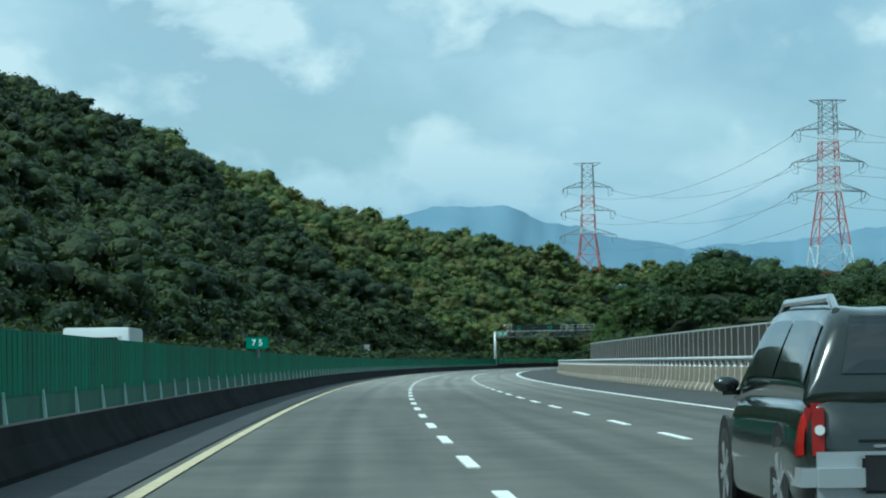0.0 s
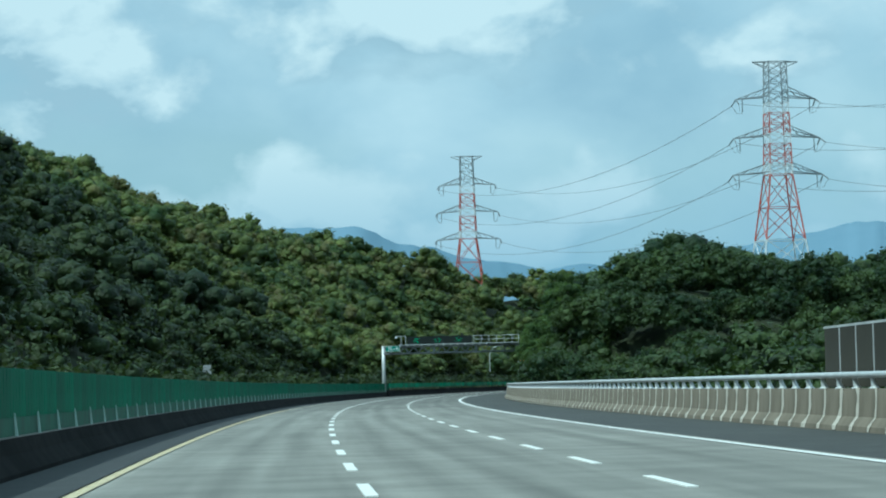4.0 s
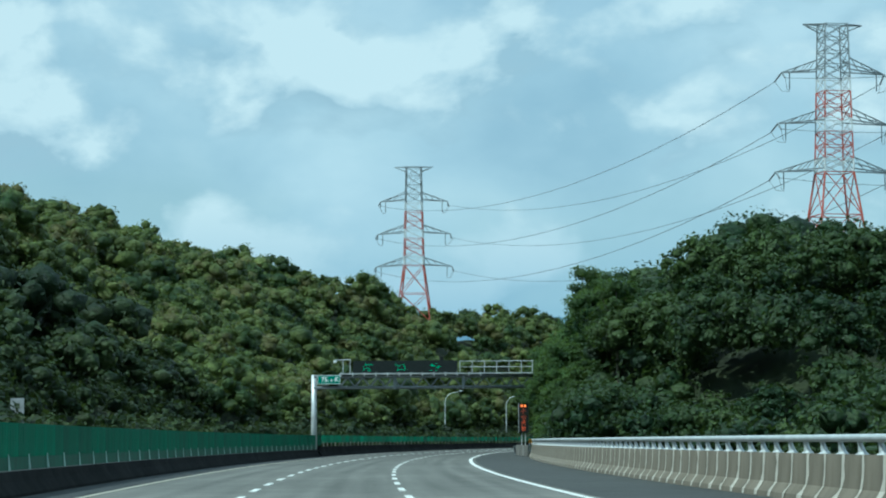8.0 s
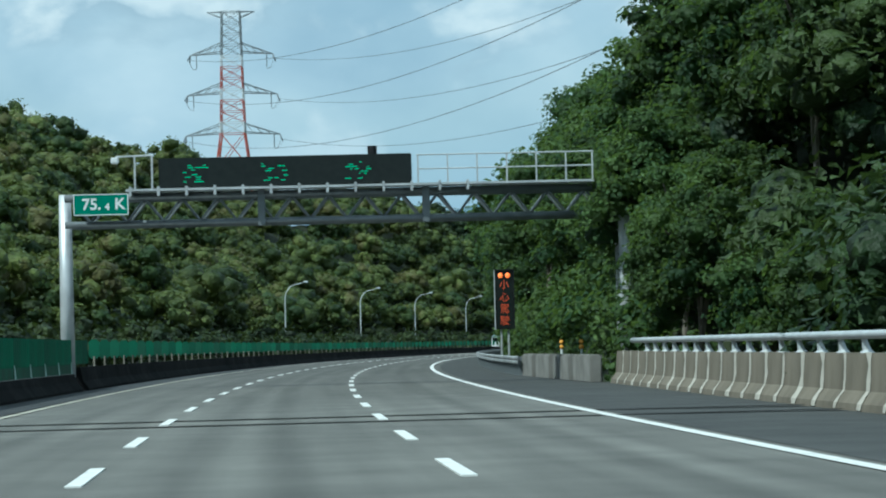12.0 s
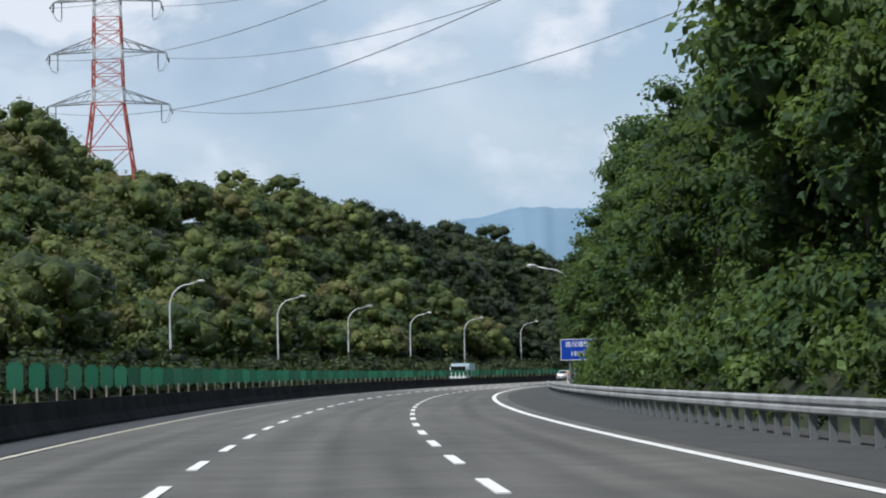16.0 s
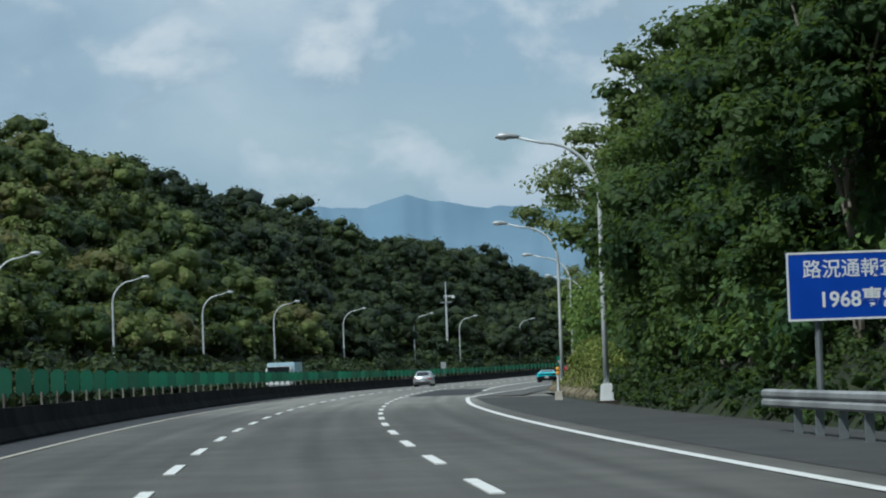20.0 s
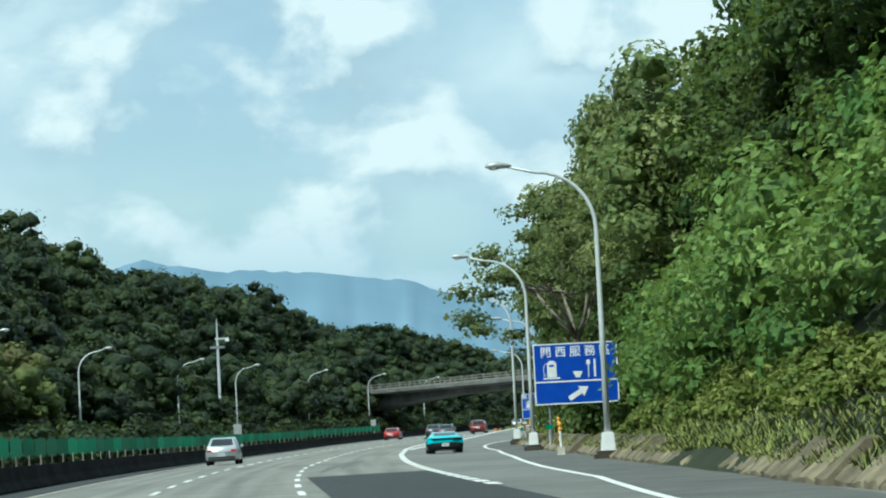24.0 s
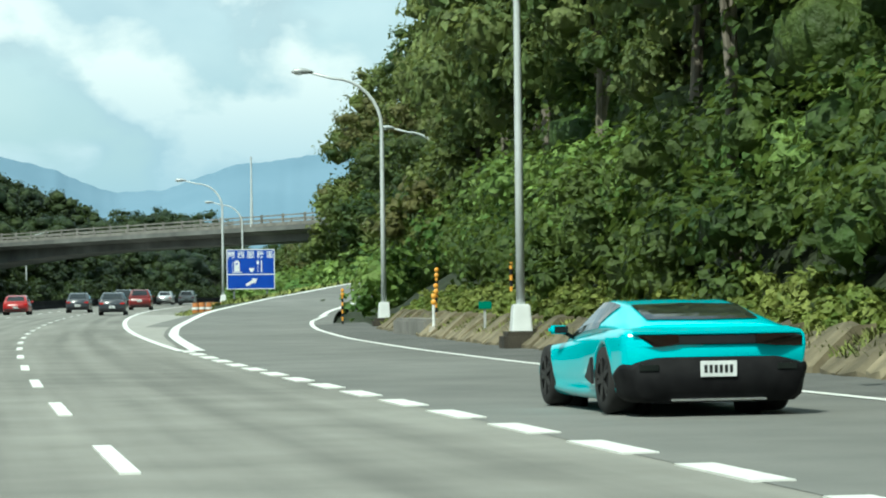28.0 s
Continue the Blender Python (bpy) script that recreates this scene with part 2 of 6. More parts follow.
    nt.links.new(b.outputs["Vector"], c.inputs[0])
    nt.links.new(stretch.outputs["Color"], c.inputs[1])
    nt.links.new(c.outputs["Vector"], bs.inputs["Base Color"])
    return m


ASPHALT_LANES = lane_wear_and_shade(material("laned asphalt", (0.17, 0.166, 0.148), (0.24, 0.233, 0.208), 0.8, 0.55, 9, bump=0.25, bump_scale=60, big=0.14, big_scale=0.06))
ASPHALT = material("asphalt", (0.135, 0.136, 0.127), (0.188, 0.186, 0.172), 0.8, 0.55, 9, bump=0.25, bump_scale=60, stretch=(1, 1, 1), big=0.16, big_scale=0.06)
ASPHALT_SHOULDER = material("shoulder asphalt", (0.042, 0.043, 0.042), (0.066, 0.067, 0.064), 0.85, 0.7, 9, bump=0.3, bump_scale=60, big=0.12)
ASPHALT_VERGE = material("verge asphalt", (0.085, 0.086, 0.082), (0.13, 0.13, 0.122), 0.85, 0.7, 9, bump=0.3, bump_scale=60, big=0.12)
ASPHALT_NEW = material("fresh asphalt", (0.030, 0.032, 0.034), (0.046, 0.048, 0.05), 0.8, 0.9, 9, bump=0.3, bump_scale=70, big=0.1)
TYRE_MARK = material("rubbered asphalt", (0.09, 0.09, 0.086), (0.14, 0.139, 0.132), 0.75, 0.9, 9, bump=0.2, bump_scale=60)
GORE = material("pale worn asphalt", (0.26, 0.255, 0.235), (0.36, 0.35, 0.32), 0.85, 0.9, 9, bump=0.2, bump_scale=50)
PAINT_WHITE = material("white road paint", (0.58, 0.58, 0.55), (0.82, 0.82, 0.79), 0.6, 3.0, 8)
PAINT_PALE = material("faded cream road paint", (0.36, 0.34, 0.27), (0.56, 0.53, 0.44), 0.65, 2.5, 8)
PAINT_YELLOW = material("yellow road paint", (0.40, 0.33, 0.19), (0.58, 0.50, 0.32), 0.6, 2.5, 8)
CONC_DARK = material("near-black concrete", (0.009, 0.0095, 0.01), (0.024, 0.024, 0.024), 0.95, 0.9, 8, bump=0.4, bump_scale=14, big=0.3, big_scale=0.25, spec=0.05)
CONC = material("weathered concrete", (0.10, 0.086, 0.064), (0.22, 0.19, 0.145), 0.9, 0.8, 9, bump=0.35, bump_scale=12, stretch=(1.2, 1.2, 0.5), big=0.3, big_scale=0.3)
CONC_PALE = material("pale lime-streaked concrete", (0.36, 0.33, 0.28), (0.56, 0.53, 0.46), 0.85, 1.2, 8, bump=0.2)
CONC_BLOCK = material("stained grey concrete", (0.15, 0.145, 0.13), (0.26, 0.25, 0.23), 0.9, 1.1, 8, bump=0.3)
CONC_BRIDGE = material("grey bridge concrete", (0.11, 0.115, 0.11), (0.19, 0.195, 0.185), 0.9, 0.35, 8, bump=0.2, big=0.25, big_scale=0.12)
STEEL_PALE = material("galvanised steel", (0.46, 0.48, 0.49), (0.62, 0.64, 0.65), 0.45, 1.5, 6, metal=0.35)
STEEL_WORN = material("dull weathered galvanised steel", (0.22, 0.23, 0.23), (0.36, 0.37, 0.37), 0.6, 1.2, 7, metal=0.2, big=0.2, big_scale=0.4)
STEEL_DARK = material("dull grey steel", (0.16, 0.18, 0.19), (0.24, 0.26, 0.27), 0.5, 1.5, 6, metal=0.4)
POLE = material("grey painted lamp pole", (0.50, 0.53, 0.54), (0.64, 0.67, 0.67), 0.5, 1.0, 5, metal=0.2)
LAMP_HEAD = material("cast lamp housing", (0.36, 0.38, 0.39), (0.5, 0.52, 0.52), 0.45, 2.0, 4, metal=0.3)
LAMP_LENS = material("milky lamp lens", (0.62, 0.64, 0.62), (0.75, 0.77, 0.75), 0.2, 2.0, 2)
GREEN_PANEL = material("green painted panel", (0.002, 0.105, 0.05), (0.004, 0.145, 0.07), 0.75, 0.8, 7, obj=0.22, big=0.2, big_scale=0.3, spec=0.25)
STAKE = material("pale green stake", (0.36, 0.5, 0.45), (0.52, 0.66, 0.6), 0.6, 3.0, 5)
RUSTY = material("rust-stained steel", (0.07, 0.06, 0.042), (0.2, 0.19, 0.16), 0.8, 3.0, 6, obj=0.5)
BUMPER_BLACK = material("matt black bumper", (0.005, 0.005, 0.006), (0.011, 0.011, 0.012), 0.7, 7.0, 5, spec=0.15)
GREEN_DARK = material("dull dark green board", (0.002, 0.05, 0.026), (0.004, 0.10, 0.05), 0.65, 1.5, 6, obj=0.35)
GREEN_SIGN = material("green sign sheeting", (0.0, 0.16, 0.10), (0.005, 0.2, 0.13), 0.4, 2.0, 3)
BLUE_SIGN = material("blue sign sheeting", (0.004, 0.045, 0.36), (0.008, 0.065, 0.44), 0.38, 1.2, 4)
WHITE_SIGN = material("white sign sheeting", (0.66, 0.68, 0.68), (0.78, 0.8, 0.8), 0.4, 2.0, 3)
SIGN_BACK = material("bare aluminium", (0.35, 0.36, 0.37), (0.48, 0.49, 0.5), 0.45, 2.0, 5, metal=0.6)
BLACK = material("black plastic", (0.008, 0.008, 0.009), (0.018, 0.018, 0.02), 0.45, 6.0, 4)
VMS_FACE = material("black display face", (0.006, 0.009, 0.008), (0.012, 0.016, 0.014), 0.35, 5.0, 4)
FENCE_PANEL = material("smoky fence sheet", (0.026, 0.024, 0.018), (0.05, 0.046, 0.035), 0.6, 0.6, 6, obj=0.2)
PYLON_RED = material("red pylon paint", (0.36, 0.07, 0.05), (0.46, 0.11, 0.075), 0.6, 1.0, 4)
PYLON_WHITE = material("white pylon paint", (0.52, 0.54, 0.55), (0.68, 0.7, 0.7), 0.6, 1.0, 4)
PYLON_GREY = material("weathered pylon steel", (0.2, 0.22, 0.23), (0.3, 0.32, 0.33), 0.55, 1.0, 4, metal=0.3)
WIRE = material("dull conductor", (0.13, 0.15, 0.17), (0.18, 0.2, 0.22), 0.6, 1.0, 2)
BARK = material("pale grey bark", (0.10, 0.085, 0.065), (0.26, 0.23, 0.19), 0.9, 3.0, 7, bump=0.5, stretch=(1, 1, 0.3))
# Forest floor; the shade under the trees is put into its dark colour.
SOIL = material("tree-shaded forest floor", (0.010, 0.016, 0.006), (0.032, 0.042, 0.015), 0.95, 0.4, 9, bump=0.6, bump_scale=3, big=0.3)
GRASS = material("sunlit rough grass", (0.10, 0.135, 0.03), (0.24, 0.255, 0.07), 0.85, 1.2, 6, island=0.4, big=0.3, big_scale=0.2)
STONE = material("mossy cut stone", (0.075, 0.066, 0.04), (0.215, 0.18, 0.115), 0.9, 1.6, 9, bump=0.6, bump_scale=8, obj=0.35)
FOOTING = material("dark stained concrete", (0.024, 0.021, 0.016), (0.065, 0.056, 0.042), 0.9, 1.6, 8, bump=0.5, bump_scale=9)
# Hill leaves in their darker tone, with cloud shade put into the colour.
LEAF_FAR = leafy("hill forest leaves", (0.011, 0.025, 0.009), (0.044, 0.065, 0.019), through=0.25, light=(0.07, 0.10, 0.02))
LEAF_RIGHT = leafy("shady forest leaves", (0.014, 0.035, 0.012), (0.056, 0.086, 0.023), through=0.25, light=(0.07, 0.11, 0.02))
SLOPE_GRASS = material("long fresh grass", (0.15, 0.21, 0.04), (0.31, 0.35, 0.09), 0.8, 1.2, 6, island=0.4, big=0.3, big_scale=0.3)
# Cloud shade over the first right-hand trees is put into this darker colour.
LEAF_SHADED = leafy("leaves in cloud-shade tone", (0.028, 0.066, 0.024), (0.1, 0.158, 0.046), grain=3.0, through=0.42, light=(0.13, 0.2, 0.04), obj=0.35)
LEAF_NEAR = leafy("broad green leaves", (0.042, 0.084, 0.022), (0.13, 0.18, 0.05), grain=3.0, through=0.42, light=(0.13, 0.18, 0.035), obj=0.3)
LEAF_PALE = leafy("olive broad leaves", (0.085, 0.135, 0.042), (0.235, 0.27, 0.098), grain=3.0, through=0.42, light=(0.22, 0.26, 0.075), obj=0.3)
LEAF_SHRUB = leafy("bright shrub leaves", (0.091, 0.183, 0.044), (0.232, 0.336, 0.091), grain=3.0, through=0.42, light=(0.2, 0.28, 0.06))
GRASS_LEAF = leafy("yellow-green weeds", (0.12, 0.18, 0.036), (0.28, 0.32, 0.085), grain=4.0, through=0.4, light=(0.2, 0.24, 0.05))
# Yellower hill leaves, brightened in the colour where sun reaches the slope.
LEAF_HILL_SUN = leafy("sunlit mixed hill leaves", (0.030, 0.060, 0.018), (0.145, 0.182, 0.05), through=0.34, light=(0.15, 0.19, 0.04), rust=(0.125, 0.122, 0.042))
# The haze of distance is painted into this pale blue.
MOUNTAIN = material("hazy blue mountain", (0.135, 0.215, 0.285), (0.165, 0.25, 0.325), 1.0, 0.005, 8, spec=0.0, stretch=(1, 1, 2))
GLASS_DARK = material("tinted car glass", (0.012, 0.015, 0.017), (0.02, 0.024, 0.026), 0.06, 2.0, 2, spec=0.8)
RUBBER = material("tyre rubber", (0.012, 0.012, 0.012), (0.024, 0.024, 0.024), 0.85, 8, 4)
RIM_BLACK = material("satin black rim", (0.015, 0.015, 0.016), (0.03, 0.03, 0.032), 0.35, 4, 3, metal=0.4)
RIM_SILVER = material("silver rim", (0.4, 0.41, 0.42), (0.52, 0.53, 0.54), 0.35, 4, 3, metal=0.7)
CYAN = material("turquoise car paint", (0.0, 0.56, 0.64), (0.0, 0.60, 0.68), 0.3, 0.5, 3, coat=0.9)
SILVER = material("silver car paint", (0.42, 0.45, 0.47), (0.5, 0.53, 0.55), 0.3, 0.5, 3, metal=0.5, coat=0.6)
RED = material("red car paint", (0.30, 0.010, 0.012), (0.36, 0.016, 0.018), 0.3, 0.5, 3, coat=0.7)
MAROON = material("dark red car paint", (0.12, 0.010, 0.012), (0.17, 0.016, 0.016), 0.3, 0.5, 3, coat=0.7)
NAVY = material("dark grey-blue car paint", (0.030, 0.036, 0.045), (0.045, 0.052, 0.062), 0.3, 0.5, 3, coat=0.7)
DARK_GREEN = material("black-green car paint", (0.008, 0.012, 0.010), (0.014, 0.02, 0.017), 0.25, 0.5, 3, coat=0.9)
WHITE_CAR = material("white car paint", (0.66, 0.68, 0.69), (0.74, 0.76, 0.76), 0.35, 0.5, 3, coat=0.5)
TAIL_RED = material("red tail-light lens", (0.38, 0.01, 0.01), (0.5, 0.02, 0.016), 0.15, 4, 2, coat=0.8)
TAIL_DEEP = material("deep red tail-light lens", (0.2, 0.006, 0.006), (0.3, 0.012, 0.01), 0.15, 4, 2, coat=0.8)
TAIL_DARK = material("smoked tail-light lens", (0.010, 0.006, 0.006), (0.018, 0.008, 0.007), 0.15, 4, 2, coat=0.8)
PLATE = material("white number plate", (0.66, 0.68, 0.68), (0.74, 0.76, 0.76), 0.45, 4, 2)
CHROME = material("bright trim", (0.55, 0.56, 0.57), (0.65, 0.66, 0.67), 0.2, 4, 2, metal=0.9)
LED_GREEN = glow("green display dots", (0.05, 0.6, 0.28), 0.35)
LED_ORANGE = glow("orange display dots", (0.62, 0.09, 0.03), 0.3)
ORANGE_LAMP = glow("amber flashing lamp", (1.0, 0.2, 0.04), 1.2)
ORANGE_PAINT = material("orange plastic", (0.34, 0.12, 0.035), (0.5, 0.2, 0.06), 0.5, 3, 4)
REFLECTOR = material("amber reflector", (0.75, 0.32, 0.04), (0.85, 0.42, 0.08), 0.25, 4, 2)

# ---- the road's line: metres along it (s) and to its right (d) from the first lane line ----
POLY = (1.35985, 9.85466, 92.482, 6.06315, 197.60578, -137.85347, 29.71739)
_y = np.arange(-2600.0, 5200.0, 1.0)
_yc = np.clip(_y, -40.0, 1180.0)
_slope = sum(k * c * (_yc / 1000) ** (k - 1) for k, c in enumerate(POLY) if k) / 1000
_slope = np.tan(np.arctan(_slope) + np.clip(_y - 1180, 0, 600) * 0.0003)
_x = np.r_[0, np.cumsum((_slope[1:] + _slope[:-1]) / 2)]
_x += sum(c * 0.3**k for k, c in enumerate(POLY)) - np.interp(300.0, _y, _x)
_s = np.r_[0, np.cumsum(np.hypot(np.diff(_x), np.diff(_y)))]
_s -= np.interp(0.0, _y, _s)
_h = np.arctan(_slope)


def road_xy(s, d):
    """World x and y for places along the road; arrays are fine."""
    x, y, h = (np.interp(s, _s, v) for v in (_x, _y, _h))
    return x + d * np.cos(h), y - d * np.sin(h)


def heading(s):
    return float(np.interp(s, _s, _h))


def climb(s):
    """The road's gentle climb towards the bridge, in metres."""
    return np.interp(s, [-3000, 930, 1000, 1080, 1200, 1600, 5200], [0, 0, 0.15, 0.5, 1.0, 1.5, 1.5])


def place(s, d, z=0.0, turn=0.0):
    """A pose on the road: its y looks along the road, its x to the right."""
    x, y = road_xy(s, d)
    return pose(float(x), float(y), z + float(climb(s)), 0, 0, -math.degrees(heading(s)) + turn)


CREST = np.array([(-400, 118, 54), (0, 118, 54), (550, 110, 54), (660, 108, 49.5), (730, 95, 38.5), (790, 86, 35), (872, 74, 31), (905, 60, 24), (962, 61, 26.5), (1013, 59, 27), (1065, 56, 24.5), (1123, 57, 24.5), (1165, 57, 23), (1225, 54, 21), (1276, 50, 18.5), (1300, 50, 14.5), (1377, 50, 17.5), (1477, 52, 13.5), (1515, 52, 5), (1560, 50, 12.5), (1620, 50, 12), (1680, 52, 6), (2300, 60, 5)], float)


def ramp_line(s):
    """The exit ramp: d of its middle and its height."""
    d = np.interp(s, [900, 960, 1000, 1030, 1055, 1080, 1110, 1150, 1200, 1300], [10.6, 10.8, 11.9, 14.6, 19.0, 25.0, 34.0, 47.0, 64, 100])
    z = np.interp(s, [900, 1000, 1030, 1060, 1090, 1150, 1300], [0, 0, 0.35, 1.2, 2.3, 4.2, 7.0])
    return d, z


def ground_z(s, d):
    """The lie of the land by the road."""
    s, d = np.asarray(s, float), np.asarray(d, float)
    dc, hc = np.interp(s, CREST[:, 0], CREST[:, 1]), np.interp(s, CREST[:, 0], CREST[:, 2])
    u = np.clip((-d - 25.5) / (dc - 25.5), 0, 1)
    left = hc * (0.8 * u + 0.2 * u * u * (3 - 2 * u)) - np.clip(-d - dc, 0, 160) * 0.12
    toe = np.interp(s, [0, 440, 485, 795, 820, 835, 860, 878, 892, 910, 960, 1000, 1030, 1055, 1080, 1110, 1150, 1200, 1300, 1500], [26, 26, 12.0, 12.2, 13.2, 14.0, 15.7, 17.9, 18.2, 16.6, 16.6, 17.5, 20, 24, 30, 39, 52, 69, 105, 60])
    low = np.interp(s, [0, 420, 470, 2000], [-6.0, -6.0, 0, 0])
    grade = np.interp(s, [0, 450, 490, 550, 620, 840, 900, 960, 1020, 1100], [0.36, 0.45, 1.4, 1.4, 1.0, 1.1, 0.9, 0.8, 0.55, 0.45])
    top = np.interp(s, [0, 300, 490, 560, 700, 820, 900, 960, 1040, 1150, 1400], [14, 12, 14.5, 15, 22, 18, 17, 16, 12, 10, 14])
    v = np.clip((d - toe) * grade, 0, None)
    right = low * np.clip((d - 12.2) / 2.5, 0, 1) + top * (1 - np.exp(-v / top)) + np.clip(d - 60, 0, 400) * 0.05 - np.clip(d - 32, 0, 18) * np.interp(s, [0, 250, 600, 660], [0.12, 0.28, 0.28, 0])
    bank = np.where((s > 480) & (s < 980), 0.35 * np.clip((d - (toe - 0.4)) / 0.5, 0, 1), 0)
    rd, rz = ramp_line(s)
    blend = np.clip((s - 1000) / 20, 0, 1) * np.clip(1 - (np.abs(d - rd) - 5.5) / 5, 0, 1)
    right = right * (1 - blend) + (rz - 0.12) * blend
    up, out = np.clip((s - 1090) / 36, 0, 1), np.clip((d - 18.5) / 14, 0, 1)
    knoll = 20 * up * up * (3 - 2 * up) * out * out * (3 - 2 * out) * np.clip((rd - 5.5 - d) / 8, 0, 1)
    z = np.where(d < 0, left, right + bank + knoll)
    return np.where((d > -25.5) & (d < 11.9), -0.12, z - 0.1)


# ---- helpers for building ----
def part(name, bm, mat, parent=None, label="", smooth=False):
    """Links a bmesh as one mesh object, under a thing or a part."""
    me = bpy.data.meshes.new(name)
    bm.to_mesh(me)
    bm.free()
    return finish(name, me, mat, parent, label, smooth)


def finish(name, me, mat, parent=None, label="", smooth=False):
    me.materials.append(mat)
    if smooth:
        me.polygons.foreach_set("use_smooth", [True] * len(me.polygons))
    ob = new(name, me)
    if parent:
        ob.parent = parent
    if label:
        tagged(ob, label)
    return ob


def thing(name, m, label, category, group="", kind=""):
    ob = new(name)
    ob.empty_display_size = 0.2
    ob.matrix_basis = m
    return tagged(ob, label, category, group, kind)


def box(bm, x0, x1, y0, y1, z0, z1, bevel=0.0, m=None):
    vs = [bm.verts.new(p) for p in ((x0, y0, z0), (x1, y0, z0), (x1, y1, z0), (x0, y1, z0), (x0, y0, z1), (x1, y0, z1), (x1, y1, z1), (x0, y1, z1))]
    fs = [bm.faces.new([vs[i] for i in f]) for f in ((3, 2, 1, 0), (4, 5, 6, 7), (0, 1, 5, 4), (1, 2, 6, 5), (2, 3, 7, 6), (3, 0, 4, 7))]
    if m is not None:
        for v in vs:
            v.co = m @ v.co
    if bevel:
        es = list({e for f in fs for e in f.edges})
        bmesh.ops.bevel(bm, geom=es, offset=bevel, segments=2, affect="EDGES")
    return bm


def boxed(*a, **k):
    return box(bmesh.new(), *a, **k)


def tube(bm, pts, radii, n=8, caps=True):
    """A round tube along points."""
    pts = [Vector(p) for p in pts]
    if not hasattr(radii, "__len__"):
        radii = [radii] * len(pts)
    rings = []
    for i, p in enumerate(pts):
        t = (pts[min(i + 1, len(pts) - 1)] - pts[max(i - 1, 0)]).normalized()
        a = t.orthogonal().normalized() if abs(t.z) < 0.9 else Vector((1, 0, 0))
        a = (a - t * a.dot(t)).normalized()
        if rings and abs(t.z) < 0.9:
            a = (prev - t * prev.dot(t)).normalized()
        prev, b = a, t.cross(a)
        rings.append([bm.verts.new(p + radii[i] * (math.cos(q) * a + math.sin(q) * b)) for q in (2 * math.pi * k / n for k in range(n))])
    for r0, r1 in zip(rings, rings[1:]):
        for k in range(n):
            bm.faces.new((r0[k], r0[(k + 1) % n], r1[(k + 1) % n], r1[k]))
    if caps:
        bm.faces.new(rings[0][::-1])
        bm.faces.new(rings[-1])
    return bm


def sweep(profile, s_list, close=False, d_of=None, z_of=None):
    """A strip that follows the road: profile of (d, z) carried along s."""
    bm = bmesh.new()
    last = None
    for s in s_list:
        dd = d_of(s) if d_of else 0.0
        zz = z_of(s) if z_of else 0.0
        ring = []
        for d, z in profile:
            x, y = road_xy(s, d + dd)
            ring.append(bm.verts.new((float(x), float(y), z + zz + float(climb(s)))))
        if last:
            n = len(ring)
            for k in range(n if close else n - 1):
                bm.faces.new((last[k], last[(k + 1) % n], ring[(k + 1) % n], ring[k]))
        elif close:
            first = ring
        last = ring
    if close:
        bm.faces.new(first)
        bm.faces.new(last[::-1])
    bmesh.ops.recalc_face_normals(bm, faces=bm.faces[:])
    return bm


def mesh_from(name, verts, faces):
    """A mesh from arrays of places and quads or triangles."""
    verts, faces = np.asarray(verts, np.float32), np.asarray(faces, np.int32)
    me = bpy.data.meshes.new(name)
    k = faces.shape[1]
    me.vertices.add(len(verts))
    me.vertices.foreach_set("co", verts.ravel())
    me.loops.add(faces.size)
    me.loops.foreach_set("vertex_index", faces.ravel())
    me.polygons.add(len(faces))
    me.polygons.foreach_set("loop_start", np.arange(0, faces.size, k, dtype=np.int32))
    me.update(calc_edges=True)
    me.validate()
    return me


def tree_line(s0, s1, step):
    return [s0 + step * k for k in range(int((s1 - s0) / step) + 1)]


def ball(level):
    bm = bmesh.new()
    bmesh.ops.create_icosphere(bm, subdivisions=level, radius=1.0)
    made = (np.array([v.co[:] for v in bm.verts]), np.array([[v.index for v in f.verts] for f in bm.faces]))
    bm.free()
    return made


BALL = ball(1)


def foliage(rng, centres, radii, cards, size, flat=0.75, core=0.66, inner=0.78, three=False, spread=0.45, tones=None):
    """Leaf clumps: leaves scattered over balls of the given places and sizes, round leafy cores. Gives one mesh's arrays.

    three: leaves of three corners instead of four. tones: a number from 0 to 1 for each clump.
    """
    centres, radii = np.asarray(centres, float), np.asarray(radii, float)
    n = len(centres)
    tones = rng.random(n) if tones is None else np.asarray(tones, float)
    iv, if_ = BALL
    wob = 1 + 0.2 * rng.standard_normal((n, len(iv), 1)).clip(-1.5, 1.5)
    cv = (centres[:, None] + iv[None] * wob * (radii * core)[:, None, None] * np.array([1, 1, flat])).reshape(-1, 3)
    cf = (if_[None] + (np.arange(n) * len(iv))[:, None, None]).reshape(-1, 3)
    w = rng.standard_normal((n, cards, 3))
    w[..., 2] += 0.45
    w /= np.linalg.norm(w, axis=2, keepdims=True)
    where = centres[:, None] + w * (radii[:, None] * rng.uniform(inner, 1.08, (n, cards)))[..., None] * np.array([1, 1, flat])
    nrm = w + spread * rng.standard_normal(w.shape)
    nrm[..., 2] += 0.45
    nrm /= np.linalg.norm(nrm, axis=2, keepdims=True)
    ta = np.cross(nrm, rng.standard_normal(w.shape))
    ta /= np.linalg.norm(ta, axis=2, keepdims=True) + 1e-9
    tb = np.cross(nrm, ta)
    sz = (size if np.ndim(size) else np.full(n, size))[:, None, None] * rng.uniform(0.6, 1.25, (n, cards, 1))
    a, b = ta * sz * 0.62, tb * sz * 0.42
    dip = nrm * sz * 0.16
    corners = [where - a * 0.75 - b * 0.85, where - a * 0.6 + b, where + a * 1.05 - dip] if three else [where - a, where - b * 0.9 + dip, where + a, where + b + dip]
    k = len(corners)
    q = np.stack(corners, 2).reshape(-1, 3)
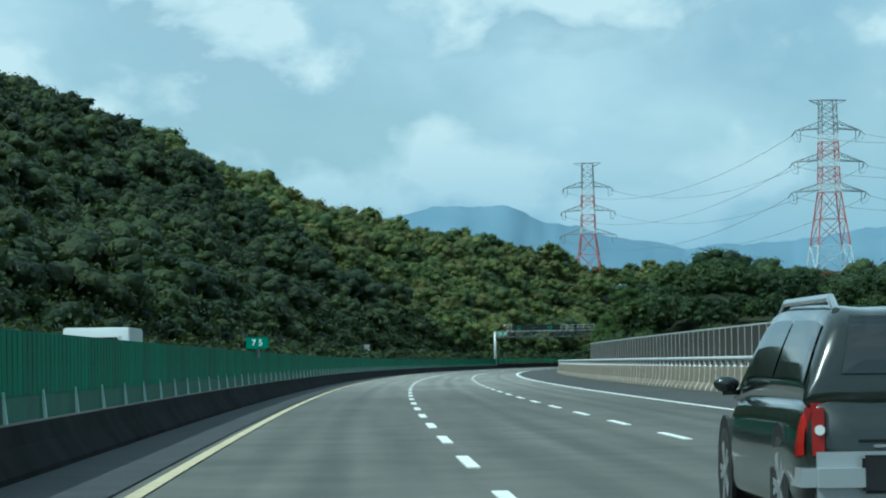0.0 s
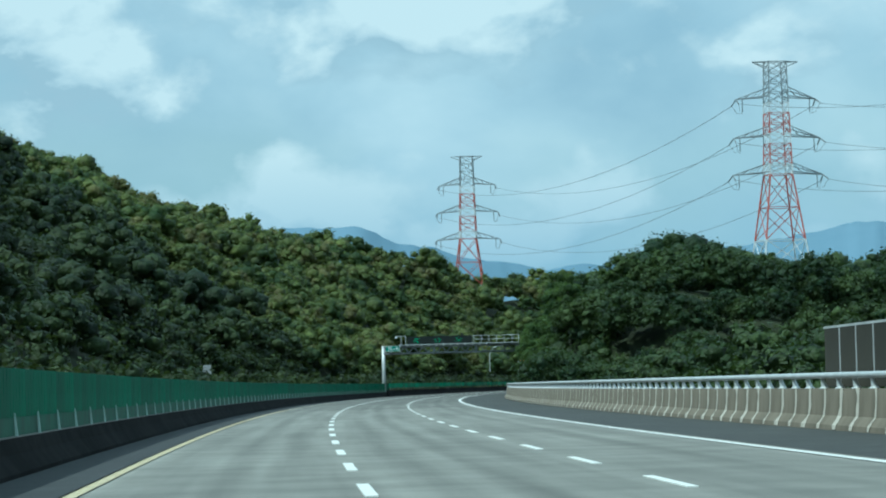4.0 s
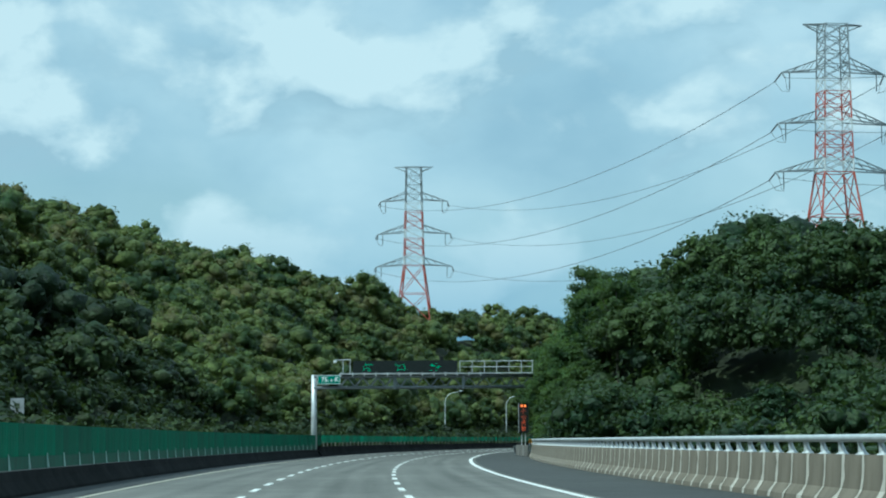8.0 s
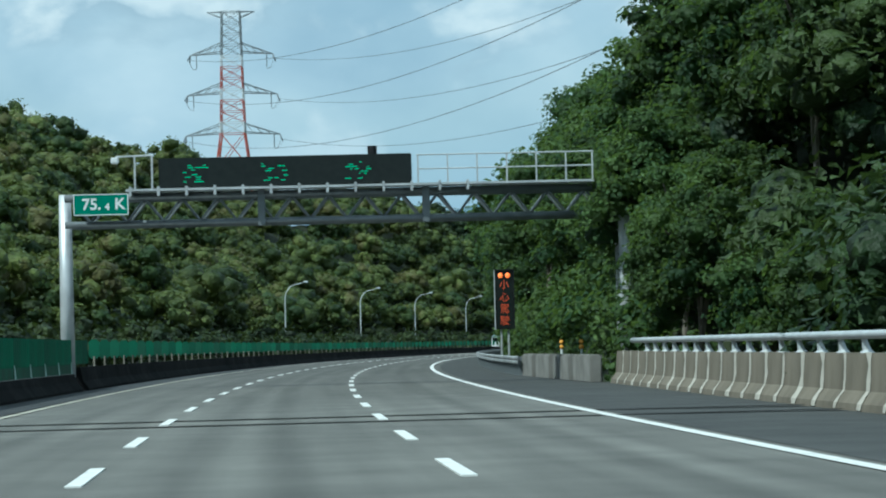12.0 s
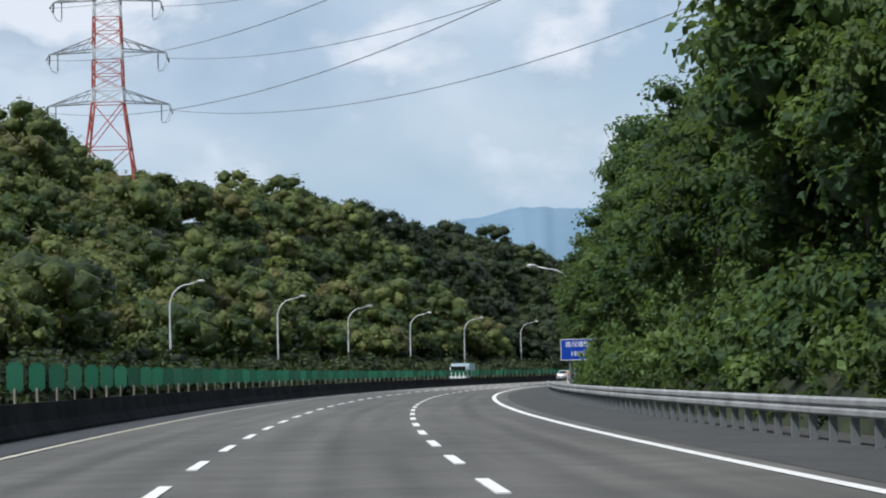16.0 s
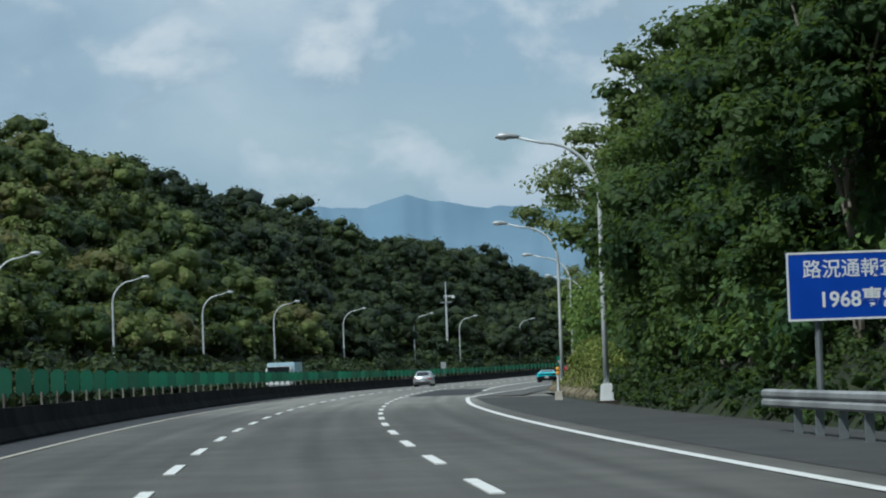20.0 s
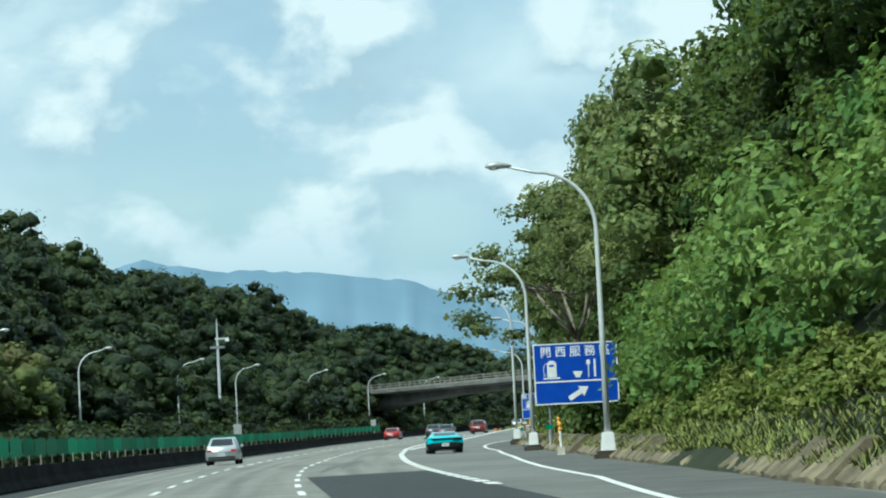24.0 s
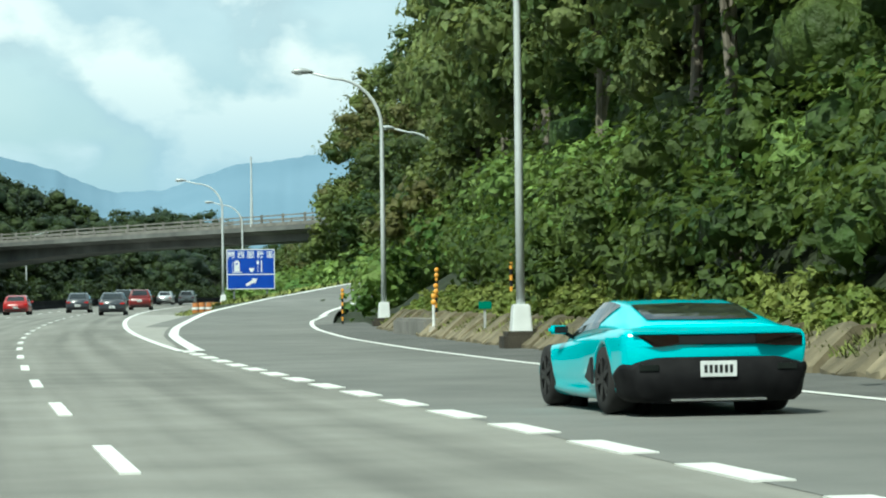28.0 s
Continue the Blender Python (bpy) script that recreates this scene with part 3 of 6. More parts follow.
    qf = np.arange(len(q)).reshape(-1, k) + len(cv)
    tone = np.concatenate([np.repeat(tones, len(iv)), np.repeat(tones, cards * k)])
    return np.concatenate([cv, q]), cf, qf, tone


def leaf_mesh(name, verts, tris, leaves, tone):
    """One mesh of the cores' triangles and the leaves, with each clump's own tone."""
    me = bpy.data.meshes.new(name)
    me.vertices.add(len(verts))
    me.vertices.foreach_set("co", np.asarray(verts, np.float32).ravel())
    idx = np.concatenate([tris.ravel(), leaves.ravel()]).astype(np.int32)
    me.loops.add(len(idx))
    me.loops.foreach_set("vertex_index", idx)
    starts = np.concatenate([np.arange(len(tris)) * 3, len(tris) * 3 + np.arange(len(leaves)) * leaves.shape[1]]).astype(np.int32)
    me.polygons.add(len(starts))
    me.polygons.foreach_set("loop_start", starts)
    me.attributes.new("tone", "FLOAT", "POINT").data.foreach_set("value", np.asarray(tone, np.float32))
    me.update(calc_edges=True)
    return me

# ---- the land ----
rng = np.random.default_rng(7)
gs = np.concatenate([[-2500, -1500, -800, -500], np.arange(-300, -20, 40), np.arange(-20, 1400, 6), np.arange(1400, 2150, 40), [2300, 2700, 3400, 4300, 5000]])
gd = np.concatenate([[-4500, -2200, -1200, -700, -450, -300, -220, -170, -140], np.arange(-126, -26, 5), [-25.6, -25.4, -18, -12, -6, 0, 6, 11.8, 12.0], np.arange(12.4, 20, 0.6), np.arange(20, 70, 3), [75, 90, 110, 150, 220, 320, 480, 700, 1000, 1600, 2800]])
S2, D2 = np.meshgrid(gs, gd, indexing="ij")
X2, Y2 = road_xy(S2, D2)
Z2 = ground_z(S2, D2) + climb(S2)
bumpy = np.where((D2 < -27) | (D2 > 18), 1.0, 0.0) * (np.abs(D2) < 200)
Z2 = Z2 + bumpy * rng.normal(0, 0.12, Z2.shape)
nd = len(gd)
ii = (np.arange(len(gs) - 1)[:, None] * nd + np.arange(nd - 1)[None]).ravel()
me = mesh_from("ground", np.stack([X2, Y2, Z2], -1).reshape(-1, 3), np.stack([ii, ii + 1, ii + nd + 1, ii + nd], 1))
ground = finish("ground", me, SOIL, smooth=True)
tagged(ground, "dark forest floor and earth on both sides of the motorway", "ground", kind="structure")

# Far ranges, kilometres off, whose crest rises and falls.
RIDGE = [(-12, 40), (-5, 44), (0, 46), (1.5, 53), (2.3, 56), (3.1, 58), (4.1, 56), (5.3, 49.5), (6.9, 44), (8, 42), (10, 45), (12, 51), (14, 58), (14.8, 61), (16, 60), (17, 64), (18, 61), (19.6, 59), (20.4, 58.5), (22.4, 54), (24.1, 46), (25.3, 38), (26.3, 40), (27.5, 47), (29.4, 52), (32, 55), (36, 50), (44, 46)]
az = np.arange(-12, 44, 0.12)
rise = np.interp(az, [a for a, _ in RIDGE], [b for _, b in RIDGE]) / 1000
ox, oy = np.interp(az, [0, 8, 14, 24, 30], [0, 12, 70, 115, 140]), np.interp(az, [0, 8, 14, 24, 30], [60, 250, 620, 790, 860])
rows = []
for k, (far, part_up) in enumerate(((3500, -0.02), (3520, 0.35), (3700, 0.75), (3900, 1.0), (4200, 0.6))):
    wig = np.array([40 * noise.noise((a * 0.35, k * 0.3, 1)) for a in az])
    fine = np.array([0.003 * noise.noise((a * 1.3 + 0.8 * k, k, 3)) + 0.0014 * noise.noise((a * 4.3, 2 * k, 5)) for a in az]) * (0.55 if part_up == 1.0 else 1.0)
    rows.append(np.stack([ox + (far + wig) * np.sin(np.radians(az)), oy + (far + wig) * np.cos(np.radians(az)), (far + wig) * (rise * part_up + fine)], 1))
rows = np.stack(rows)
n = len(az)
ii = (np.arange(4)[:, None] * n + np.arange(n - 1)[None]).ravel()
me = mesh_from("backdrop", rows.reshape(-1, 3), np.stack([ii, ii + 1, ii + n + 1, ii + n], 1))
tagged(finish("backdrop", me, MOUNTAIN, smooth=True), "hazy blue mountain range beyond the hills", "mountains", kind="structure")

# ---- carriageway, lines, barriers ----
S_ALL = tree_line(-80, 1620, 6)


def edge_d(s):
    """The right white line."""
    return float(np.interp(s, [-100, 480, 600, 740, 768, 800, 816, 836, 870, 905, 930, 945, 962, 985, 1007, 1020, 1050], [7.3, 7.3, 7.0, 6.95, 7.2, 9.2, 10.3, 10.9, 12.2, 13.0, 12.85, 12.8, 13.1, 14.1, 15.4, 17.0, 22]))


def bank_foot(s):
    """Where the stone edging of the right bank begins."""
    return max(11.9, edge_d(s) + (2.7 if s < 870 else 2.3))


def drift(s):
    """How far the painted lines stray from the road's smooth line."""
    return float(np.interp(s, [200, 500, 600, 680, 770, 895, 932, 978, 1040, 1100], [0, 0.04, 0.04, -0.08, 0.05, 0.14, -0.12, -0.45, -0.75, -0.85]))


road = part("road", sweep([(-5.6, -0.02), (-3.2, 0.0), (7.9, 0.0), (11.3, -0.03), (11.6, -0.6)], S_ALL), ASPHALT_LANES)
ROAD_D = (-5.6, -3.2, 7.9, 11.3, 11.6)
along = road.data.uv_layers.new(name="along")
vi = np.empty(len(road.data.loops), np.int32)
road.data.loops.foreach_get("vertex_index", vi)
along.data.foreach_set("uv", np.stack([np.array(ROAD_D)[vi % 5], np.array(S_ALL)[vi // 5]], 1).astype(np.float32).ravel())
tagged(road, "worn pale-grey asphalt motorway carriageway with three lanes", "road", kind="structure")
part("shoulder", sweep([(7.62, 0.006), (11.35, -0.02)], tree_line(-80, 770, 6)), ASPHALT_SHOULDER, road, "darker asphalt hard shoulder")
part("shoulder", sweep([(0, 0.0), (2.4, 0.03)], tree_line(770, 1008, 4), d_of=lambda s: edge_d(s) + 0.2, z_of=lambda s: 0.012), ASPHALT_VERGE, road)
part("shoulder", sweep([(-5.5, 0.008), (-3.62, 0.016)], S_ALL), ASPHALT_NEW, road)
bm = bmesh.new()
last = None
for s in tree_line(780, 1300, 5):
    rd, rz = ramp_line(s)
    w = np.interp(s, [780, 900, 985, 1040, 1100], [3.4, 3.4, 4.3, 3.6, 3.4])
    pts = [bm.verts.new((*map(float, road_xy(s, rd + o)), float(rz + climb(s)) + 0.004)) for o in (max(-w, 7.9 - float(rd)), w)]
    if last:
        bm.faces.new((last[0], last[1], pts[1], pts[0]))
    last = pts
part("exit_lane", bm, ASPHALT, road, "asphalt exit lane climbing to a service area")
# patches of newer surface
bm = bmesh.new()
for a, b, d0, d1 in ((786, 842, 4.0, 7.5),):
    vs = [bm.verts.new((*map(float, road_xy(s, d)), 0.008)) for s, d in ((a, d0), (a, d1), (b, d1 + 0.3), (b - 2, d0))]
    bm.faces.new(vs)
part("patch", bm, ASPHALT_NEW, road, "dark patch of fresh asphalt")
bm = bmesh.new()
for a, d0, d1 in ((438, -4.4, 11.2), (441.5, -4.4, 11.2), (292, -4.2, 11.2)):
    vs = [bm.verts.new((*map(float, road_xy(s, d)), 0.01)) for s, d in ((a, d0), (a + 0.8, d1), (a + 1.3, d1), (a + 0.5, d0))]
    bm.faces.new(vs)
part("expansion_joint", bm, CONC_DARK, road, "dark bridge joint across the lanes")


def line_strip(name, d, w, s0, s1, mat, label, dfun=None, step=4):
    bm = bmesh.new()
    last = None
    for s in tree_line(s0, s1, step):
        dd = (dfun(s) + (0.14 if s > 895 else drift(s)) if dfun else d + drift(s)) + (0.13 * min(1, max(0, 1 - s / 150)) if d < -3 else 0)
        z = float(climb(s)) + (float(ramp_line(s)[1]) if dfun else 0.0)
        p = [bm.verts.new((*map(float, road_xy(s, dd + o)), z + (0.018 if w > 0.25 else 0.014))) for o in (-w / 2, w / 2)]
        if last:
            bm.faces.new((last[0], last[1], p[1], p[0]))
        last = p
    return part(name, bm, mat, road, label)


line_strip("edge_line", -3.5, 0.16, -40, 300, PAINT_YELLOW, "yellow edge line")
line_strip("edge_line", -3.5, 0.16, 300, 1500, PAINT_PALE, "pale faded edge line")
line_strip("edge_line", 0, 0.2, -40, 1020, PAINT_WHITE, "white edge line", edge_d)
line_strip("edge_line", 7.7, 0.22, 946, 1500, PAINT_WHITE, "white edge line")
line_strip("gore_line", 0, 0.35, 946, 1300, PAINT_WHITE, "white line along the ramp", lambda s: float(np.interp(s, [946, 973, 1000, 1031, 1055, 1080, 1110, 1300], [7.75, 8.3, 9.2, 11.2, 15.6, 21.7, 30.8, 97])))
line_strip("gore_line", 0, 0.3, 1016, 1300, PAINT_WHITE, "white line along the ramp", lambda s: float(ramp_line(s)[0] + 3.1))
bm = bmesh.new()
last = None
for at in tree_line(952, 1064, 4):
    hi = float(np.interp(at, [946, 973, 1000, 1031, 1055, 1080], [7.75, 8.3, 9.2, 11.2, 15.6, 21.7])) - 0.2
    p = [bm.verts.new((*map(float, road_xy(at, dd)), 0.009 + float(climb(at)))) for dd in (7.8 + drift(at), min(hi, 12.5))]
    if last:
        bm.faces.new((last[0], last[1], p[1], p[0]))
    last = p
part("gore_surface", bm, GORE, road, "pale worn surface in the exit wedge")


def dash_mesh(length, width):
    bm = boxed(-width / 2, width / 2, 0, length, -0.004, 0.012)
    me = bpy.data.meshes.new("lane_dash")
    bm.to_mesh(me)
    bm.free()
    me.materials.append(PAINT_WHITE)
    return me


DASH_K = (-8, 0, 5, 29, 33, 44, 52, 60, 75, 81, 84, 104)
DASH_S = (4.4, 84.4, 133.8, 374.3, 410.2, 524.9, 603.2, 682.1, 835.5, 899.6, 932, 1140)
long_dash, thin_dash, short_dash = dash_mesh(4.0, 0.155), dash_mesh(4.0, 0.13), dash_mesh(2.0, 0.3)


def dash(me, s, d):
    ob = new("lane_dash", me)
    ob.parent = road
    ob.matrix_basis = place(s, d + drift(s), 0.004)


for k in range(-8, 104):
    at = float(np.interp(k, DASH_K, DASH_S))
    dash(long_dash, at - 2.0, 0.0)
    dash(thin_dash if at < 300 else long_dash, at - 1.8, float(np.interp(at, [0, 780, 868, 900, 2000], [3.62, 3.62, 3.63, 3.86, 3.88])))
for k in range(38):
    dash(short_dash, 814.2 + 3.53 * k, 7.85)

# Curved skid marks in the slow lane.
rr = random.Random(9)
for kk, (s0, s1, d0, d1, w) in enumerate(((848, 890, 4.45, 5.95, 0.34), (858, 888, 5.2, 6.15, 0.3))):
    bm = bmesh.new()
    last = None
    for k in range(25):
        q = k / 24
        at, dd = s0 + (s1 - s0) * q, d0 + (d1 - d0) * (0.6 * q + 0.4 * q * q)
        ww = w * min(1.0, 0.1 + 4 * q, 0.15 + 5 * (1 - q)) * rr.uniform(0.85, 1.1)
        p = [bm.verts.new((*map(float, road_xy(at, dd + o)), 0.006 + 0.0025 * kk)) for o in (-ww / 2, ww / 2)]
        if last:
            bm.faces.new((last[0], last[1], p[1], p[0]))
        last = p
    part("skid_mark", bm, TYRE_MARK, road, "faint dark skid mark")

# The opposite carriageway behind the median.
road_far = part("road", sweep([(-22.5, -0.02), (-8, 0.02), (-6.4, 0.0)], S_ALL), ASPHALT)
tagged(road_far, "grey asphalt of the opposite carriageway behind the median", "road", kind="structure")
# Median barrier.
JERSEY = [(-5.62, -0.05), (-5.62, 0.08), (-5.42, 0.34), (-5.36, 0.78), (-5.2, 0.78), (-5.12, 0.34), (-4.92, 0.08), (-4.92, -0.05)]
LOW = [(d, min(z, 0.57) if z < 0.5 else 0.57) for d, z in JERSEY]
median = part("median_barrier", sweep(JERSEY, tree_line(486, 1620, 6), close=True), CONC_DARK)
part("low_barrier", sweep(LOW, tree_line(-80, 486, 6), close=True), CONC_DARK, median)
part("coping", sweep([(-5.35, 0.566), (-5.35, 0.584), (-5.205, 0.584), (-5.205, 0.566)], tree_line(-80, 486, 6), close=True), CONC_BLOCK, median, "paler top edge")
tagged(median, "near-black concrete median barrier along the fast lane", "barrier", kind="structure")
bm2 = sweep([(-23.9, -0.1), (-23.9, 0.75), (-23.6, 0.75), (-23.6, -0.1)], S_ALL)
tagged(part("verge_barrier", bm2, CONC_BLOCK), "grey concrete barrier at the foot of the forested hill", "barrier", kind="structure")

# ---- the median's green screens ----
screen = thing("green_screen", pose(0, 0, 0), "weathered green sheet-metal screen wall standing on the median", "fence", kind="structure")
pm = bpy.data.meshes.new("panel")
bm = boxed(-0.025, 0.025, 0.012, 1.988, 0.88, 1.265, 0.008)
box(bm, -0.028, 0.022, 0.012, 1.988, 1.262, 1.67, 0.008)
for k in range(3):
    box(bm, 0.024, 0.029, 0.5 + 0.5 * k - 0.02, 0.5 + 0.5 * k + 0.02, 0.9, 1.65)
bm.to_mesh(pm)
bm.free()
pm.materials.append(GREEN_PANEL)
for k in range(263):
    ob = new("panel", pm)
    ob.parent = screen
    ob.matrix_basis = place(-36 + 2 * k, -5.34, 0.0)
part("skirt", sweep([(-5.36, 0.56), (-5.36, 0.9), (-5.33, 0.9), (-5.33, 0.56)], tree_line(-36, 486, 6), close=True), GREEN_DARK, screen, "dull dark-green lower sheet")
sp = bpy.data.meshes.new("post")
bm = boxed(-0.022, 0.022, -0.05, 0.05, 0.57, 0.95)
for v in bm.verts:
    if v.co.z > 0.9:
        v.co.x, v.co.y = v.co.x * 0.5 - 0.03, v.co.y * 0.4
bm.to_mesh(sp)
bm.free()
sp.materials.append(STAKE)
for k in range(131):
    ob = new("post", sp)
    ob.parent = screen
    ob.matrix_basis = place(-36 + 4 * k, -5.27, 0.0)


def antiglare_board():
    b = thing("antiglare_board", pose(0, 0, 0), "green plastic anti-glare paddle on a thin post on the median barrier", "board", "anti-glare boards on the median")
    bm = boxed(-0.19, 0.19, -0.02, 0.02, 1.03, 1.71)
    es = [e for e in bm.edges if abs(e.verts[0].co.y - e.verts[1].co.y) > 0.03]
    bmesh.ops.bevel(bm, geom=es, offset=0.07, segments=3, affect="EDGES")
    part("board", bm, GREEN_DARK, b)
    bm = bmesh.new()
    part("post", tube(bm, [(0, -0.03, 0.77), (0, -0.03, 1.12)], 0.035, 6), RUSTY, b, "rust-brown stub post")
    return b


first = antiglare_board()
first.matrix_basis = place(492, -5.28)
for k in range(1, 150):
    copy_thing(first, place(492 + 4.05 * k, -5.28, 0, 8 * math.sin(k * 2.3)))

# ---- the right side of the viaduct: parapet, rail, fence ----
parapet = thing("parapet", pose(0, 0, 0), "stained brown-grey concrete parapet with pale joint streaks along the viaduct", "barrier", kind="structure")
PROF = [(0.0, -0.03), (0.02, 0.1), (0.17, 0.3), (0.21, 0.92), (0.46, 0.92), (0.46, -0.6), (0.0, -0.6)]


def parapet_piece(length):
    bm = bmesh.new()
    rings = [[bm.verts.new((x, y, z)) for x, z in PROF] for y in (0, length - 0.05)]
    n = len(PROF)
    for k in range(n):
        bm.faces.new((rings[0][k], rings[1][k], rings[1][(k + 1) % n], rings[0][(k + 1) % n]))
    bm.faces.new(rings[0])
    bm.faces.new(rings[1][::-1])
    bmesh.ops.recalc_face_normals(bm, faces=bm.faces[:])
    me = bpy.data.meshes.new("parapet_piece")
    bm.to_mesh(me)
    bm.free()
    me.materials.append(CONC)
    return me


def streak_piece(width, seed):
    """A run of lime down the face at a joint, ragged on both sides."""
    r = random.Random(seed)
    bm = bmesh.new()
    last = None
    for x, z in [(0.213, 0.93), (0.2, 0.72), (0.19, 0.5), (0.165, 0.3), (0.09, 0.2), (0.015, 0.1), (-0.003, 0.0)]:
        w = width * r.uniform(0.5, 1.2) * (1.25 if z > 0.8 or z < 0.15 else 0.9)
        o = r.uniform(-0.05, 0.05)
        p = [bm.verts.new((x - 0.012, o - w, z)), bm.verts.new((x - 0.012, o + w, z))]
        if last:
            bm.faces.new((last[0], last[1], p[1], p[0]))
        last = p
    me = bpy.data.meshes.new("lime_streak")
    bm.to_mesh(me)
    bm.free()
    me.materials.append(CONC_PALE)
    return me


piece, streaks = parapet_piece(4.0), [streak_piece(0.1 + 0.035 * k, k) for k in range(5)]
rp_me = bpy.data.meshes.new("rail_post")
bm = bmesh.new()
tube(bm, [(0.33, 0, 0.92), (0.33, 0, 0.97), (0.3, 0, 1.1), (0.29, 0, 1.18)], [0.13, 0.075, 0.05, 0.06], 8)
bm.to_mesh(rp_me)
bm.free()
rp_me.materials.append(STEEL_PALE)
PAR_D = 11.25
for k in range(134):
    s = -60 + 4.0 * k
    ob = new("parapet_piece", piece)
    ob.parent, ob.matrix_basis = parapet, place(s, PAR_D)
for k in range(268):
    s = -60 + 2.0 * k
    if 60 < s < 478:
        ob = new("lime_streak", streaks[(k * 7 + k // 5) % 5])
        ob.parent, ob.matrix_basis = parapet, place(s - 0.03, PAR_D)
    if s < 470:
        ob = new("rail_post", rp_me)
        ob.parent, ob.matrix_basis = parapet, place(s + 0.8, PAR_D)
ring = [(PAR_D + 0.28 + 0.1 * math.cos(a), 1.22 + 0.075 * math.sin(a)) for a in (2 * math.pi * k / 10 for k in range(10))]
part("handrail", sweep(ring, tree_line(-60, 472, 4), close=True), STEEL_PALE, parapet, "pale galvanised pipe rail", True)

fence = thing("noise_fence", pose(0, 0, 0), "smoky translucent sheet fence between pale steel posts behind the parapet", "fence", kind="structure")
fp = bpy.data.meshes.new("fence_sheet")
boxed(-0.015, 0.015, 0.05, 1.95, 0.95, 2.34).to_mesh(fp)
fp.materials.append(FENCE_PANEL)
ft = bpy.data.meshes.new("fence_post")
boxed(-0.03, 0.03, -0.028, 0.028, 0.5, 2.38).to_mesh(ft)
ft.materials.append(STEEL_PALE)
for k in range(128):
    for me, nm in ((fp, "fence_sheet"), (ft, "fence_post")):
        ob = new(nm, me)
        ob.parent, ob.matrix_basis = fence, place(-58 + 2 * k, PAR_D + 0.6)
part("top_rail", sweep([(PAR_D + 0.57, 2.34), (PAR_D + 0.57, 2.395), (PAR_D + 0.63, 2.395), (PAR_D + 0.63, 2.34)], tree_line(-58, 198, 4), close=True), STEEL_PALE, fence, "pale top rail")

# Loose concrete blocks where the viaduct ends, then the steel guardrail.
for k, (s, l) in enumerate(((478, 5.0), (483.6, 5.2), (489.4, 5.2), (495.2, 4.4))):
    b = boxed(0.0, 0.36, 0, l, -0.05, 0.82, 0.05)
    ob = part("concrete_block", b, CONC_BLOCK)
    ob.matrix_basis = place(s, 10.85 - 0.22 * k, 0, 1.5)
    tagged(ob, "stained grey concrete traffic block at the end of the parapet", "barrier", "concrete blocks on the shoulder")


def guardrail(s0, s1, d, side=1):
    g = thing("guardrail", pose(0, 0, 0), "pale galvanised double-wave steel guardrail on short posts", "guardrail", kind="structure")
    wave = [(0.0, 0.42), (-0.055, 0.46), (-0.055, 0.53), (0.0, 0.575), (-0.055, 0.62), (-0.055, 0.69), (0.0, 0.73), (0.02, 0.73), (-0.03, 0.69), (-0.03, 0.62), (0.025, 0.575), (-0.03, 0.53), (-0.03, 0.46), (0.02, 0.42)]
    k = 0
    while s0 + 4 * k < s1:
        a, b = s0 + 4 * k, min(s0 + 4 * k + 4.08, s1)
        part("beam", sweep([(d + x, z) for x, z in wave], [a, (a + b) / 2, b], close=True), STEEL_WORN, g)
        k += 1
    me = bpy.data.meshes.new("post")
    boxed(0.03, 0.16, -0.06, 0.06, -0.15, 0.72).to_mesh(me)
    me.materials.append(STEEL_DARK)
    for j in range(int((s1 - s0) / 2)):
        ob = new("post", me)
        ob.parent, ob.matrix_basis = g, place(s0 + 0.6 + 2 * j, d)
    return g


guardrail(499, 682.5, 9.9)

# ---- lamps ----
def street_lamp(reach, label, group, base=True):
    """A tapered pole that bends over into an arm with a lamp head; the arm reaches along +x."""
    l = thing("street_lamp", pose(0, 0, 0), label, "street lamp", group)
    arc = [(0, 0, 0.5), (0, 0, 4.5), (0, 0, 7.6)]
    for k in range(1, 9):
        a = math.pi / 2 * k / 8
        arc.append(((reach * 0.62) * (1 - math.cos(a)), 0, 7.6 + 1.9 * math.sin(a)))
    arc.append((reach * 0.9, 0, 9.72))
    part("pole", tube(bmesh.new(), arc, [0.11, 0.095, 0.08] + [0.07 - 0.003 * k for k in range(9)], 10), POLE, l, smooth=True)
    bm = bmesh.new()
    tube(bm, [(reach * 0.86, 0, 9.72), (reach * 0.92, 0, 9.76), (reach + 0.0, 0, 9.8), (reach + 0.28, 0, 9.78), (reach + 0.42, 0, 9.74)], [0.05, 0.13, 0.18, 0.16, 0.05], 10)
    for v in bm.verts:
        v.co.z = 9.76 + (v.co.z - 9.76) * 0.7
    head = part("lamp_head", bm, LAMP_HEAD, l, "grey cast lamp head", True)
    bm = bmesh.new()
    bmesh.ops.create_uvsphere(bm, u_segments=12, v_segments=6, radius=0.15, matrix=Matrix.Translation((reach + 0.14, 0, 9.7)) @ Matrix.Diagonal((1.3, 0.9, 0.5, 1)))
    part("lens", bm, LAMP_LENS, head, "milky glass lens", True)
    if base:
        bm = boxed(-0.24, 0.24, -0.24, 0.24, 0.38, 1.0)
        for v in bm.verts:
            if v.co.z > 0.9:
                v.co.x *= 0.8
                v.co.y *= 0.8
        bmesh.ops.bevel(bm, geom=bm.edges[:], offset=0.03, segments=2, affect="EDGES")
        part("base_box", bm, WHITE_SIGN, l, "pale sheet-metal base cover")
        part("footing", boxed(-0.46, 0.46, -0.46, 0.46, -0.3, 0.4, 0.1), FOOTING, l, "dark stained concrete footing")
    else:
        part("footing", boxed(-0.2, 0.2, -0.2, 0.2, -0.2, 0.55, 0.02), CONC_BLOCK, l)
    return l


